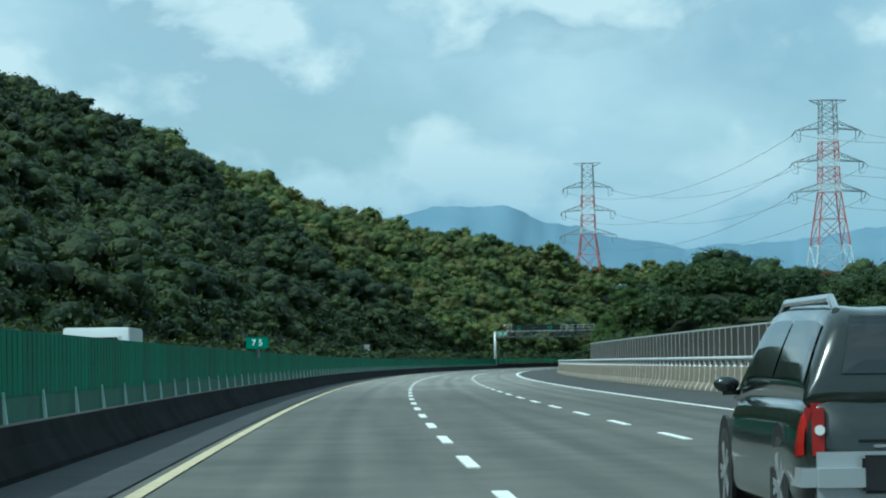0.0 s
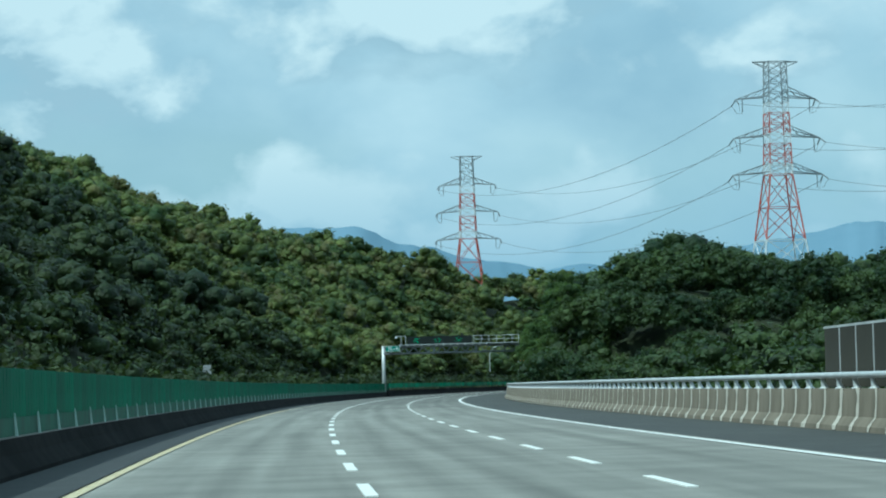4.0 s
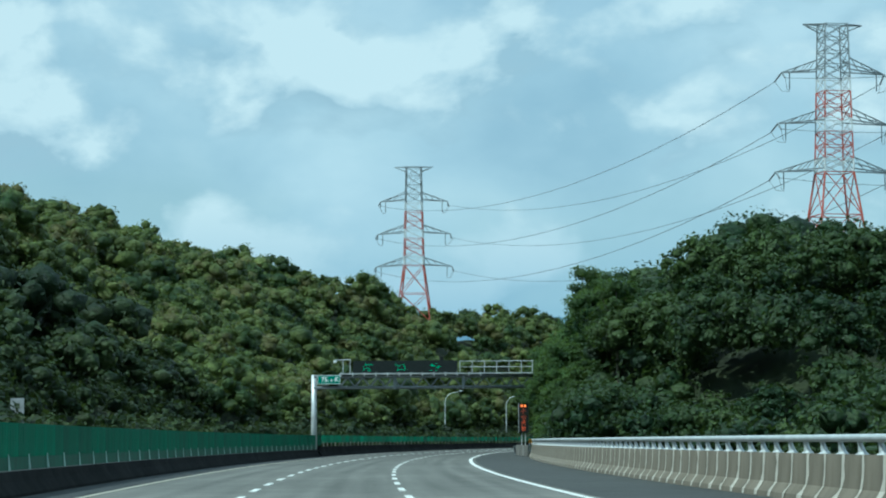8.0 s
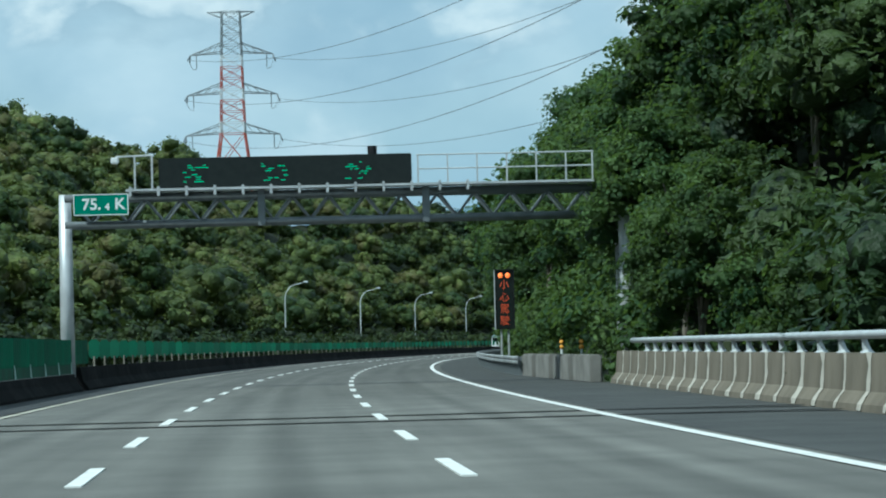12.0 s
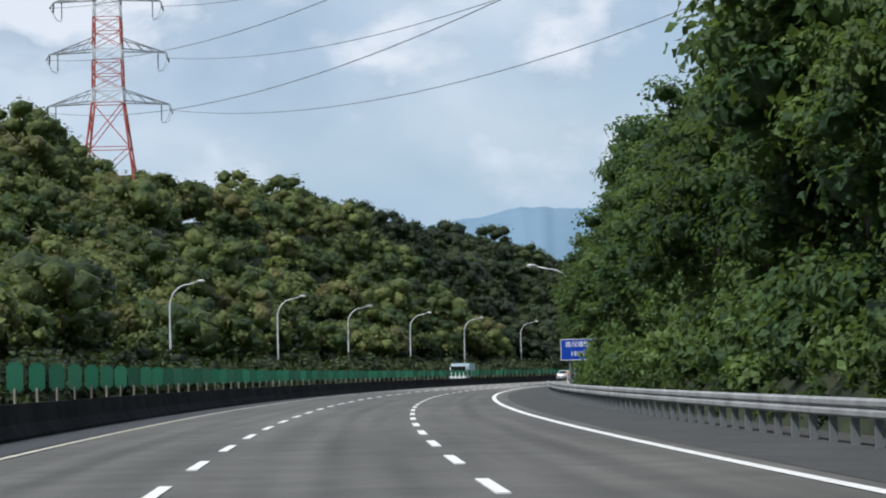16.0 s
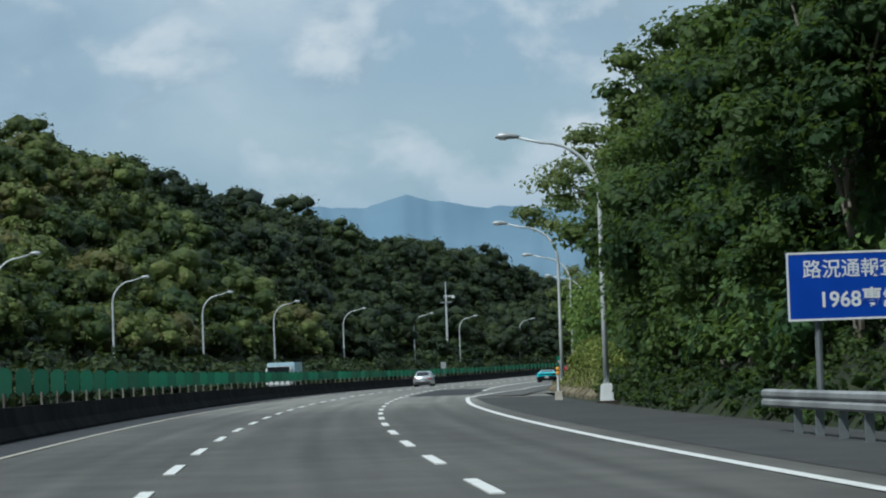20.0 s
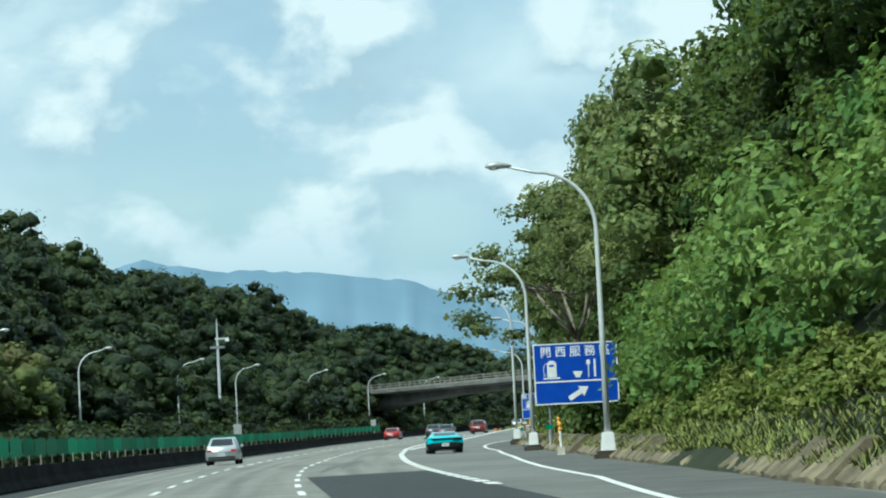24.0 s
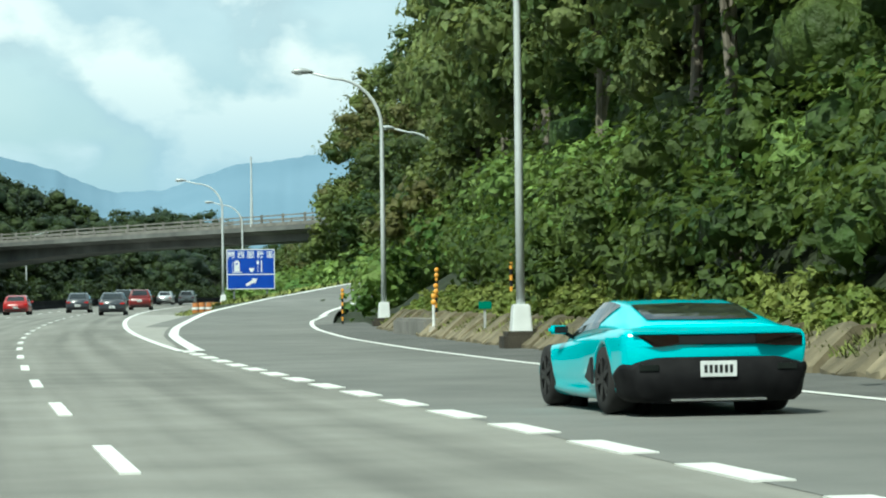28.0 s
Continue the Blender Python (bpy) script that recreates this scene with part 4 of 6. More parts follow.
lamp_r = street_lamp(3.15, "tall grey street lamp with curved arm on a concrete footing", "street lamps on the right verge")
lamp_r.matrix_basis = place(731.5, 11.5, -0.35, 180)
for s, d, z, k in ((789.9, 12.5, -0.35, 1.0), (845.7, 13.95, -0.12, 1.022), (892.6, 14.45, -0.1, 1.01), (942.4, 15.15, 0.0, 1.05), (990.2, 17.3, -0.05, 1.05), (1040, 25, 1.0, 1.0), (1095, 12.5, 0.2, 1.0), (1150, 13, 0.2, 1.0)):
    copy_thing(lamp_r, place(s, d, z, 180) @ Matrix.Diagonal((1, 1, k, 1)))
lamp_l = street_lamp(2.75, "slim grey street lamp with curved arm below the wooded hill", "street lamps across the median", False)
lamp_l.matrix_basis = place(759.7, -24.4, 0.1)
for s in (817, 864.5, 911.4, 956, 1006, 1063.5, 1104, 1161, 1215, 1270):
    copy_thing(lamp_l, place(s, -23.85, 0.25))

# ---- writing ----
def words(body, size, mat, parent, at, name="lettering", bold=0.0):
    """Flat raised lettering in the built-in font, centred at a place on a board that faces the traffic (-y)."""
    cu = bpy.data.curves.new(name, "FONT")
    cu.body, cu.size, cu.align_x, cu.align_y = body, size, "CENTER", "CENTER"
    cu.extrude, cu.offset = 0.004, bold
    cu.resolution_u = 3
    tmp = bpy.data.objects.new(name, cu)
    scene.collection.objects.link(tmp)
    me = bpy.data.meshes.new_from_object(tmp.evaluated_get(bpy.context.evaluated_depsgraph_get()))
    bpy.data.objects.remove(tmp)
    ob = finish(name, me, mat, parent)
    ob.matrix_basis = Matrix.Translation(at) @ Euler((radians(90), 0, 0)).to_matrix().to_4x4()
    return ob


def board(name, m, w, z0, z1, mat, label, category, posts=(), rim=0.06, post_low=-0.4, group=""):
    """A sign board facing the traffic, with a pale rim, stiffened back and posts."""
    b = thing(name, m, label, category, group)
    part("panel", boxed(-w / 2, w / 2, -0.02, 0.02, z0, z1, 0.008), mat, b)
    if rim:
        bm = bmesh.new()
        for x0, x1, a, c in ((-w / 2, w / 2, z1 - rim, z1), (-w / 2, w / 2, z0, z0 + rim), (-w / 2, -w / 2 + rim, z0 + rim, z1 - rim), (w / 2 - rim, w / 2, z0 + rim, z1 - rim)):
            box(bm, x0, x1, -0.028, -0.018, a, c)
        part("border", bm, WHITE_SIGN, b, "white border")
    for k in range(3):
        z = z0 + (z1 - z0) * (0.2 + 0.3 * k)
        part("stiffener", boxed(-w / 2 + 0.1, w / 2 - 0.1, 0.021, 0.07, z - 0.04, z + 0.04), SIGN_BACK, b)
    for x in posts:
        part("post", tube(bmesh.new(), [(x, 0.13, post_low), (x, 0.13, z1 - 0.1)], 0.07, 8), STEEL_DARK, b, "round steel post")
    return b


def arrow(bm, x, z, length, angle, y=-0.03):
    m = Matrix.Translation((x, y, z)) @ Matrix.Rotation(radians(-angle), 4, "Y")
    L = length
    pts = [(-L / 2, -0.11 * L), (0.12 * L, -0.11 * L), (0.12 * L, -0.26 * L), (0.5 * L, 0), (0.12 * L, 0.26 * L), (0.12 * L, 0.11 * L), (-L / 2, 0.11 * L)]
    vs = [bm.verts.new(m @ Vector((px, 0, pz))) for px, pz in pts]
    bm.faces.new(vs)


def service_sign(m, w, z0, z1, posts, label):
    """Blue service-area board: place name, pump, bowl, chopsticks and spoon, arrow."""
    b = board("service_sign", m, w, z0, z1, BLUE_SIGN, label, "sign", posts)
    h = z1 - z0
    words("\u95dc \u897f \u670d \u52d9 \u5340", h * 0.19, WHITE_SIGN, b, (0, -0.022, z1 - h * 0.15), bold=0.006).scale = (1.0, 1.0, 1.0)
    part("divider", boxed(-w / 2 + 0.06, w / 2 - 0.06, -0.03, -0.019, z0 + h * 0.36, z0 + h * 0.385), WHITE_SIGN, b, "white dividing line")
    bm = bmesh.new()
    px, pz = -w * 0.29, z0 + h * 0.42
    box(bm, px - w * 0.1, px + w * 0.1, -0.032, -0.02, pz, pz + h * 0.025)
    box(bm, px - w * 0.05, px + w * 0.06, -0.032, -0.02, pz + h * 0.03, pz + h * 0.27, 0.004)
    box(bm, px - w * 0.03, px + w * 0.04, -0.033, -0.02, pz + h * 0.27, pz + h * 0.3)
    tube(bm, [(px - w * 0.05, -0.026, pz + h * 0.08), (px - w * 0.085, -0.026, pz + h * 0.05), (px - w * 0.095, -0.026, pz + h * 0.15), (px - w * 0.08, -0.026, pz + h * 0.24), (px - w * 0.05, -0.026, pz + h * 0.26)], 0.016, 5)
    part("fuel_pump_symbol", bm, WHITE_SIGN, b, "white fuel pump symbol")
    part("pump_window", boxed(px - w * 0.025, px + w * 0.03, -0.036, -0.033, pz + h * 0.2, pz + h * 0.235), BLUE_SIGN, b)
    bm = bmesh.new()
    bx, bz = 0.02 * w, z0 + h * 0.44
    n = 10
    rim = [bm.verts.new((bx + w * 0.055 * math.cos(a), -0.03, bz + h * 0.09 - h * 0.085 * math.sin(a))) for a in (math.pi * k / n for k in range(n + 1))]
    bm.faces.new(rim)
    box(bm, bx - w * 0.03, bx + w * 0.03, -0.031, -0.02, bz - h * 0.01, bz + h * 0.012)
    part("bowl_symbol", bm, WHITE_SIGN, b, "white bowl symbol")
    bm = bmesh.new()
    sx = w * 0.15
    box(bm, sx - w * 0.006, sx + w * 0.006, -0.03, -0.02, bz - h * 0.01, bz + h * 0.2)
    bmesh.ops.create_circle(bm, cap_ends=True, segments=12, radius=h * 0.045, matrix=Matrix.Translation((sx, -0.031, bz + h * 0.23)) @ Matrix.Rotation(radians(90), 4, "X") @ Matrix.Diagonal((0.75, 1.1, 1, 1)))
    box(bm, w * 0.225 - w * 0.012, w * 0.225 + w * 0.012, -0.03, -0.02, bz - h * 0.01, bz + h * 0.28)
    part("cutlery_symbol", bm, WHITE_SIGN, b, "white spoon and chopsticks symbol")
    bm = bmesh.new()
    arrow(bm, 0.02 * w, z0 + h * 0.18, w * 0.27, 30)
    part("arrow", bm, WHITE_SIGN, b, "white arrow pointing up to the right")
    return b


service_sign(place(889.9, 16.55, 0.0, 2), 4.1, 2.2, 5.15, (-1.35, 1.35), "large blue service-area sign with white symbols on two posts")
service_sign(place(1084.5, 14.6, -0.5, 4), 3.5, 2.1, 5.0, (-1.2, 1.2), "blue service-area sign with an arrow on the grass wedge")
b = board("information_sign", place(684.5, 12.1, 0.0), 2.75, 1.93, 3.2, BLUE_SIGN, "blue roadside information sign with white characters and the number 1968", "sign", (-0.8,), 0.04, 0.2)
words("\u8def\u6cc1\u901a\u5831\u67e5\u8a62", 0.36, WHITE_SIGN, b, (0, -0.022, 2.86), bold=0.004)
words("1968\u5c08\u7dda", 0.4, WHITE_SIGN, b, (0, -0.022, 2.3), bold=0.008)
b = board("distance_sign", place(97.6, -5.27), 0.76, 1.78, 2.17, GREEN_SIGN, "small green kilometre sign with the number 75 above the median screen", "sign", (0,), 0.0, 1.45)
words("7 5", 0.3, WHITE_SIGN, b, (0, -0.022, 1.975), bold=0.006)

# ---- the sign gantry ----
GS = 484.6
gantry = thing("sign_gantry", place(GS, 0), "grey steel truss gantry with a long message board spanning the carriageway", "gantry")
part("leg", tube(bmesh.new(), [(-5.45, 0, -0.1), (-5.45, 0, 6.35)], [0.24, 0.2], 12), STEEL_PALE, gantry, "pale round steel column", True)
for y in (-0.6, 0.6):
    part("leg", tube(bmesh.new(), [(12.6, y, -0.1), (12.6, y, 6.35)], [0.24, 0.2], 12), STEEL_PALE, gantry, "pale round steel column", True)
for y, z, r in ((-0.55, 5.35, 0.11), (0.55, 5.35, 0.11), (-0.55, 6.2, 0.13), (0.55, 6.2, 0.11)):
    part("chord", tube(bmesh.new(), [(-5.4, y, z), (12.6, y, z)], r, 10), STEEL_DARK, gantry, smooth=True)
for y in (-0.55, 0.55):
    for k in range(15):
        x = -5.2 + 1.18 * k
        part("brace", tube(bmesh.new(), [(x, y, 6.15), (x + 0.59, y, 5.4), (x + 1.18, y, 6.15)], 0.05, 6), STEEL_DARK, gantry)
for x in (0.9, 6.2):
    part("splice", boxed(x - 0.12, x + 0.12, -0.72, -0.4, 5.2, 6.35, 0.02), STEEL_DARK, gantry, "bolted splice plates")
part("walkway", boxed(-3.4, 11.6, -1.2, -0.1, 6.36, 6.43), STEEL_PALE, gantry, "open steel walkway")
for k in range(13):
    part("bracket", boxed(-3.3 + 0.9 * k, -3.22 + 0.9 * k, -1.2, -0.45, 6.2, 6.5), STEEL_PALE, gantry)
for x in (5.95, 6.9, 7.85, 8.8, 9.75, 10.7, 11.55):
    part("handrail_post", boxed(x - 0.025, x + 0.025, -1.18, -1.13, 6.43, 7.35), STEEL_PALE, gantry)
for z in (6.88, 7.33):
    part("handrail", tube(bmesh.new(), [(5.9, -1.15, z), (11.6, -1.15, z)], 0.025, 6), STEEL_PALE, gantry)
for x in (-3.1, -2.55):
    part("handrail_post", boxed(x - 0.03, x + 0.03, -1.18, -1.13, 6.43, 7.5), STEEL_PALE, gantry)
part("camera_arm", tube(bmesh.new(), [(-3.7, -1.15, 7.47), (-2.5, -1.15, 7.5)], 0.03, 6), STEEL_PALE, gantry)
part("camera_head", boxed(-3.85, -3.6, -1.3, -1.0, 7.25, 7.45, 0.03), WHITE_SIGN, gantry, "small pale camera housing")
vms = part("message_board", boxed(-2.35, 5.75, -1.05, -0.35, 6.45, 7.4, 0.03), VMS_FACE, gantry, "black electronic message board")
r = random.Random(3)
for x0, n in ((-1.6, 2), (0.9, 2), (3.6, 2)):
    bm = bmesh.new()
    for k in range(n * 9):
        x, z = x0 + r.uniform(0, 0.75), 6.62 + 0.075 * r.randrange(8)
        box(bm, x, x + r.uniform(0.04, 0.2), -1.062, -1.052, z, z + 0.022)
    part("display_line", bm, LED_GREEN, vms, "dotted green glowing characters")
part("beacon", tube(bmesh.new(), [(4.5, -0.7, 7.4), (4.5, -0.7, 7.68)], 0.15, 10), BLACK, gantry, "small dark beacon")
sg = board("distance_sign", place(GS - 1.1, -4.2), 1.75, 5.62, 6.3, GREEN_SIGN, "green distance sign reading 75.4K hung on the gantry", "sign", (), 0.03)
words("75.", 0.5, WHITE_SIGN, sg, (-0.3, -0.022, 5.96), bold=0.012)
words("4", 0.3, WHITE_SIGN, sg, (0.2, -0.022, 5.88), bold=0.01)
words("K", 0.5, WHITE_SIGN, sg, (0.6, -0.022, 5.96), bold=0.012)
part("hanger", boxed(-0.9, 0.9, 0.03, 0.55, 6.0, 6.06), STEEL_DARK, sg)

# The upright amber message sign.
led = thing("message_sign", place(519.9, 10.35) @ Matrix.Diagonal((0.9, 1, 0.975, 1)), "tall narrow black sign with glowing orange characters and two amber lamps", "sign")
part("cabinet", boxed(-0.46, 0.46, -0.02, 0.28, 1.9, 4.62, 0.03), VMS_FACE, led)
part("side_rim", boxed(-0.5, -0.46, -0.06, 0.3, 1.88, 4.64), STEEL_PALE, led, "pale metal edge")
part("side_rim", boxed(0.46, 0.5, -0.06, 0.3, 1.88, 4.64), BLACK, led, "black metal edge")
part("hood", boxed(-0.5, 0.5, -0.1, 0.3, 4.64, 4.67), BLACK, led, "black metal hood")
for x in (-0.18, 0.18):
    bm = bmesh.new()
    bmesh.ops.create_uvsphere(bm, u_segments=14, v_segments=8, radius=0.12, matrix=Matrix.Translation((x, -0.04, 4.38)) @ Matrix.Diagonal((1, 0.4, 1, 1)))
    part("warning_lamp", bm, ORANGE_LAMP, led, "lit amber lamp", True)
    part("post", tube(bmesh.new(), [(x, 0.15, -0.1), (x, 0.15, 1.95)], 0.055, 8), STEEL_PALE, led)
for ch, z in zip("\u5c0f\u5fc3\u99d5\u99db", (3.93, 3.36, 2.82, 2.28)):
    words(ch, 0.48, LED_ORANGE, led, (0, -0.028, z), "display_character", -0.004)

# ---- pylons ----
def lattice(bm, a, b, r):
    tube(bm, [a, b], r, 4, False)


def pylon(name, m, levels, arms, base_z, label):
    """A square lattice tower: levels of (height, half width), arms of (height, reach)."""
    p = thing(name, m, label, "pylon", "pylons on the hills")
    corner = [(1, 1), (-1, 1), (-1, -1), (1, -1)]
    for k, ((z0, w0), (z1, w1)) in enumerate(zip(levels, levels[1:])):
        bm = bmesh.new()
        thick = 0.16 if z0 < arms[-1][0] else 0.12
        for i in range(4):
            (ax, ay), (bx, by) = corner[i], corner[(i + 1) % 4]
            lattice(bm, (ax * w0, ay * w0, z0), (ax * w1, ay * w1, z1), thick)
            lattice(bm, (ax * w0, ay * w0, z0), (bx * w1, by * w1, z1), thick * 0.55)
            lattice(bm, (bx * w0, by * w0, z0), (ax * w1, ay * w1, z1), thick * 0.55)
            lattice(bm, (ax * w1, ay * w1, z1), (bx * w1, by * w1, z1), thick * 0.55)
        share = (levels[-1][0] - z1) / (levels[-1][0] - base_z)
        mat = PYLON_GREY if share < 0.16 else (PYLON_RED if (k % 3 != 1) else PYLON_WHITE)
        part("lattice_section", bm, mat, p, "red-and-white lattice section" if mat is not PYLON_GREY else "grey lattice section")
    tips = []
    for z, reach in arms:
        w = float(np.interp(z, [l[0] for l in levels], [l[1] for l in levels]))
        for sx in (-1, 1):
            bm = bmesh.new()
            tip = (sx * reach, 0, z - 0.5)
            for y in (-w, w):
                lattice(bm, (sx * w, y, z), tip, 0.12)
                lattice(bm, (sx * w, y, z + 1.7), tip, 0.1)
                for q in (0.25, 0.5, 0.75):
                    lo = Vector((sx * w, y, z)).lerp(Vector(tip), q)
                    hi = Vector((sx * w, y, z + 1.7)).lerp(Vector(tip), max(q - 0.2, 0))
                    lattice(bm, lo, hi, 0.06)
            part("cross_arm", bm, PYLON_GREY, p, "grey lattice cross-arm")
            bm = bmesh.new()
            tube(bm, [(sx * reach, 0, z - 0.5), (sx * (reach + 0.3), 2.4, z - 1.6)], 0.13, 6)
            tube(bm, [(sx * reach, 0, z - 0.5), (sx * (reach + 0.3), -2.4, z - 1.6)], 0.13, 6)
            tube(bm, [(sx * (reach - 1.2), 0, z - 0.4), (sx * (reach - 1.2), 0, z - 3.0)], 0.09, 6)
            tube(bm, [(sx * (reach + 0.3), -2.4, z - 1.6), (sx * (reach - 0.4), -1.2, z - 3.1), (sx * (reach - 1.2), 0, z - 3.3), (sx * (reach - 0.4), 1.2, z - 3.1), (sx * (reach + 0.3), 2.4, z - 1.6)], 0.035, 4)
            part("insulator_string", bm, STEEL_DARK, p, "dark insulator strings")
            tips.append((sx * (reach + 0.3), z - 1.6))
    top = levels[-1][0]
    bm = bmesh.new()
    for sx in (-1, 1):
        for y in (-1, 1):
            lattice(bm, (sx * 1.6, y, top - 1.2), (sx * 4.6, 0, top), 0.1)
            lattice(bm, (sx * 1.8, y, top), (sx * 4.6, 0, top), 0.1)
    lattice(bm, (-4.6, 0, top), (4.6, 0, top), 0.1)
    part("top_arm", bm, PYLON_GREY, p, "grey earth-wire arm")
    return tips


def levels_of(top, a, mid, base):
    zs = np.concatenate([np.linspace(base, mid[0], 5), np.linspace(mid[0], top, 12)[1:]])
    return [(float(z), float(np.interp(z, [base, mid[0], top], [a, mid[1], 1.75]))) for z in zs]


P1, P2 = (689.9, 45.6), (927.0, -72.0)
m1, m2 = place(*P1, 0.0, 20), place(*P2, 0.0, 12)
tips1 = pylon("pylon", m1, levels_of(62.6, 5.6, (40.5, 2.25), 15.0), [(55.8, 8.0), (48.2, 8.7), (41.0, 9.1)], 15, "tall red-and-white lattice pylon behind the wooded knoll")
tips2 = pylon("pylon", m2, levels_of(66.6, 5.8, (43.0, 2.3), 16.0), [(58.8, 8.0), (51.0, 8.7), (43.2, 9.1)], 16, "tall red-and-white lattice pylon on the wooded hill")
lines = thing("power_line", pose(0, 0, 0), "dark sagging power cables strung between the two pylons", "cables", kind="structure")
for (x1, z1), (x2, z2) in zip(tips1, tips2):
    a, b = m1 @ Vector((x1, 2.4, z1)), m2 @ Vector((x2, -2.4, z2))
    pts = [a.lerp(b, q) - Vector((0, 0, 7.5 * 4 * q * (1 - q))) for q in (k / 24 for k in range(25))]
    part("cable", tube(bmesh.new(), pts, 0.055, 4), WIRE, lines)
    far = a + (a - b) * 1.1
    pts = [(m1 @ Vector((x1, -2.4, z1))).lerp(Vector((far.x, far.y, far.z)), q) - Vector((0, 0, 9 * 4 * q * (1 - q))) for q in (k / 24 for k in range(25))]
    part("cable", tube(bmesh.new(), pts, 0.055, 4), WIRE, lines)

# ---- the overpass ----
A, B = np.array(road_xy(1238, -30)), np.array(road_xy(1130, 30))
mid_dir = (B - A) / np.linalg.norm(B - A)
span = float(np.linalg.norm(B - A))
ang = math.degrees(math.atan2(mid_dir[1], mid_dir[0]))
bridge = thing("overpass", pose(float(A[0]), float(A[1]), 0, 0, 0, ang), "weathered grey concrete road bridge with a haunched girder over the motorway", "bridge")
bm = bmesh.new()
st = np.linspace(-60, span + 45, 50)
rings = []
for x in st:
    u = abs(x - 0) / (span * 0.55)
    zt = 8.4 + 0.0 * x
    zb = 6.9 - 2.3 * max(0, 1 - u) ** 2
    rings.append([bm.verts.new((x, y, z)) for y, z in ((-4, zt), (4, zt), (4, zt - 0.45), (2.4, zt - 0.8), (2.4, zb), (-2.4, zb), (-2.4, zt - 0.8), (-4, zt - 0.45))])
for a, b in zip(rings, rings[1:]):
    for k in range(8):
        bm.faces.new((a[k], a[(k + 1) % 8], b[(k + 1) % 8], b[k]))
bm.faces.new(rings[0])
bm.faces.new(rings[-1][::-1])
bmesh.ops.recalc_face_normals(bm, faces=bm.faces[:])
part("girder", bm, CONC_BRIDGE, bridge)
part("bridge_lamp", tube(bmesh.new(), [(span * 0.78, -3.9, 8.4), (span * 0.78, -3.9, 12.0), (span * 0.78, -3.9, 15.2)], [0.16, 0.1, 0.07], 8), POLE, bridge, "slim pale pole on the parapet")
part("pier", boxed(-1.0, 1.0, -2.2, 2.2, -0.5, 4.7, 0.1), CONC_BLOCK, bridge, "pale concrete pier")
for y in (-3.9, 3.9):
    part("kerb", boxed(-60, span + 45, y - 0.12, y + 0.12, 8.38, 8.7), CONC_BLOCK, bridge)
    for z in (9.0, 9.35):
        part("rail", boxed(-60, span + 45, y - 0.05, y + 0.05, z - 0.06, z + 0.06), CONC_BLOCK, bridge)
    for k in range(50):
        x = -58 + k * (span + 100) / 50
        part("rail_post", boxed(x - 0.1, x + 0.1, y - 0.09, y + 0.09, 8.6, 9.5), CONC_BLOCK, bridge)

# ---- woods ----
def forest(name, seed, spots, mat, label, cards, size, clumps=9, lump=1.0):
    """A wood of many domed crowns, each of several leafy clumps round a dark heart, as one sheet of foliage."""
    r = np.random.default_rng(seed)
    s, d, hgt, rad = spots.T
    x, y = road_xy(s, d)
    z = ground_z(s, d) + climb(s)
    n = len(s)
    k = np.arange(clumps)
    ct = 1 - (k + 0.5) / clumps * 1.3
    st = np.sqrt(1 - ct * ct)
    az_ = k[None] * 2.4 + r.uniform(0, 6.28, (n, 1)) + r.uniform(-0.4, 0.4, (n, clumps))
    off = np.stack([st * np.cos(az_), st * np.sin(az_), np.broadcast_to(ct, (n, clumps))], 2) * r.uniform(0.72, 1.12, (n, clumps, 1))
    ext = np.stack([rad * 0.72, rad * 0.72, hgt * 0.34], 1)
    mid = np.stack([x, y, z + hgt * 0.62], 1)
    c = mid[:, None] + off * ext[:, None]
    rr = rad[:, None] * r.uniform(0.3, 0.52, (n, clumps)) * lump
    tree = r.random(n)
    tones = (tree[:, None] + r.uniform(-0.12, 0.12, (n, clumps))).ravel()
    v, t, q, tone = foliage(r, c.reshape(-1, 3), rr.ravel(), cards, size, flat=0.74, core=0.74 if lump > 0.8 else 0.52, inner=0.74 if lump > 0.8 else 0.6, three=True, tones=tones)
    ob = finish(name, leaf_mesh(name, v, t, q, tone), mat)
    return tagged(ob, label, "trees", kind="stuff")


def scatter(r, s0, s1, d0, d1, gap, keep=None, tall=1.0):
    """Uneven planting over a stretch of the plan: s, d, height, crown radius."""
    out = []
    for s in np.arange(s0, s1, gap):
        for d in np.arange(d0, d1, gap):
            a, b = s + r.uniform(-0.48, 0.48) * gap, d + r.uniform(-0.48, 0.48) * gap
            if keep is None or keep(a, b):
                k = r.choice([0.7, 0.9, 1.0, 1.15, 1.45], p=[0.2, 0.25, 0.25, 0.2, 0.1])
                out.append((a, b, r.uniform(4.8, 6.8) * k * tall, gap * r.uniform(0.5, 0.72) * k))
    return np.array(out)


rt_ = np.random.default_rng(11)


def left_keep(s, d):
    return -d < np.interp(s, CREST[:, 0], CREST[:, 1]) + 14


forest("hillside_forest", 20, scatter(rt_, 90, 330, -128, -34, 7.6, left_keep), LEAF_FAR, "dense dark-green forest on the hillside behind the green screen", 26, 0.7, 11, 0.88)
forest("hillside_forest", 21, scatter(rt_, 330, 610, -128, -32, 7.0, left_keep), LEAF_FAR, "dense dark-green broadleaf forest covering the steep hillside", 26, 0.66, 12, 0.86)
forest("hillside_forest", 22, scatter(rt_, 610, 1010, -124, -29, 6.2, left_keep), LEAF_HILL_SUN, "dense mixed green forest covering the hillside above the lamps", 30, 0.54, 14, 0.84)
forest("hillside_forest", 23, scatter(rt_, 1010, 1430, -80, -28, 6.4, left_keep), LEAF_FAR, "dense mixed green forest on the far hillside", 26, 0.58, 12, 0.86)
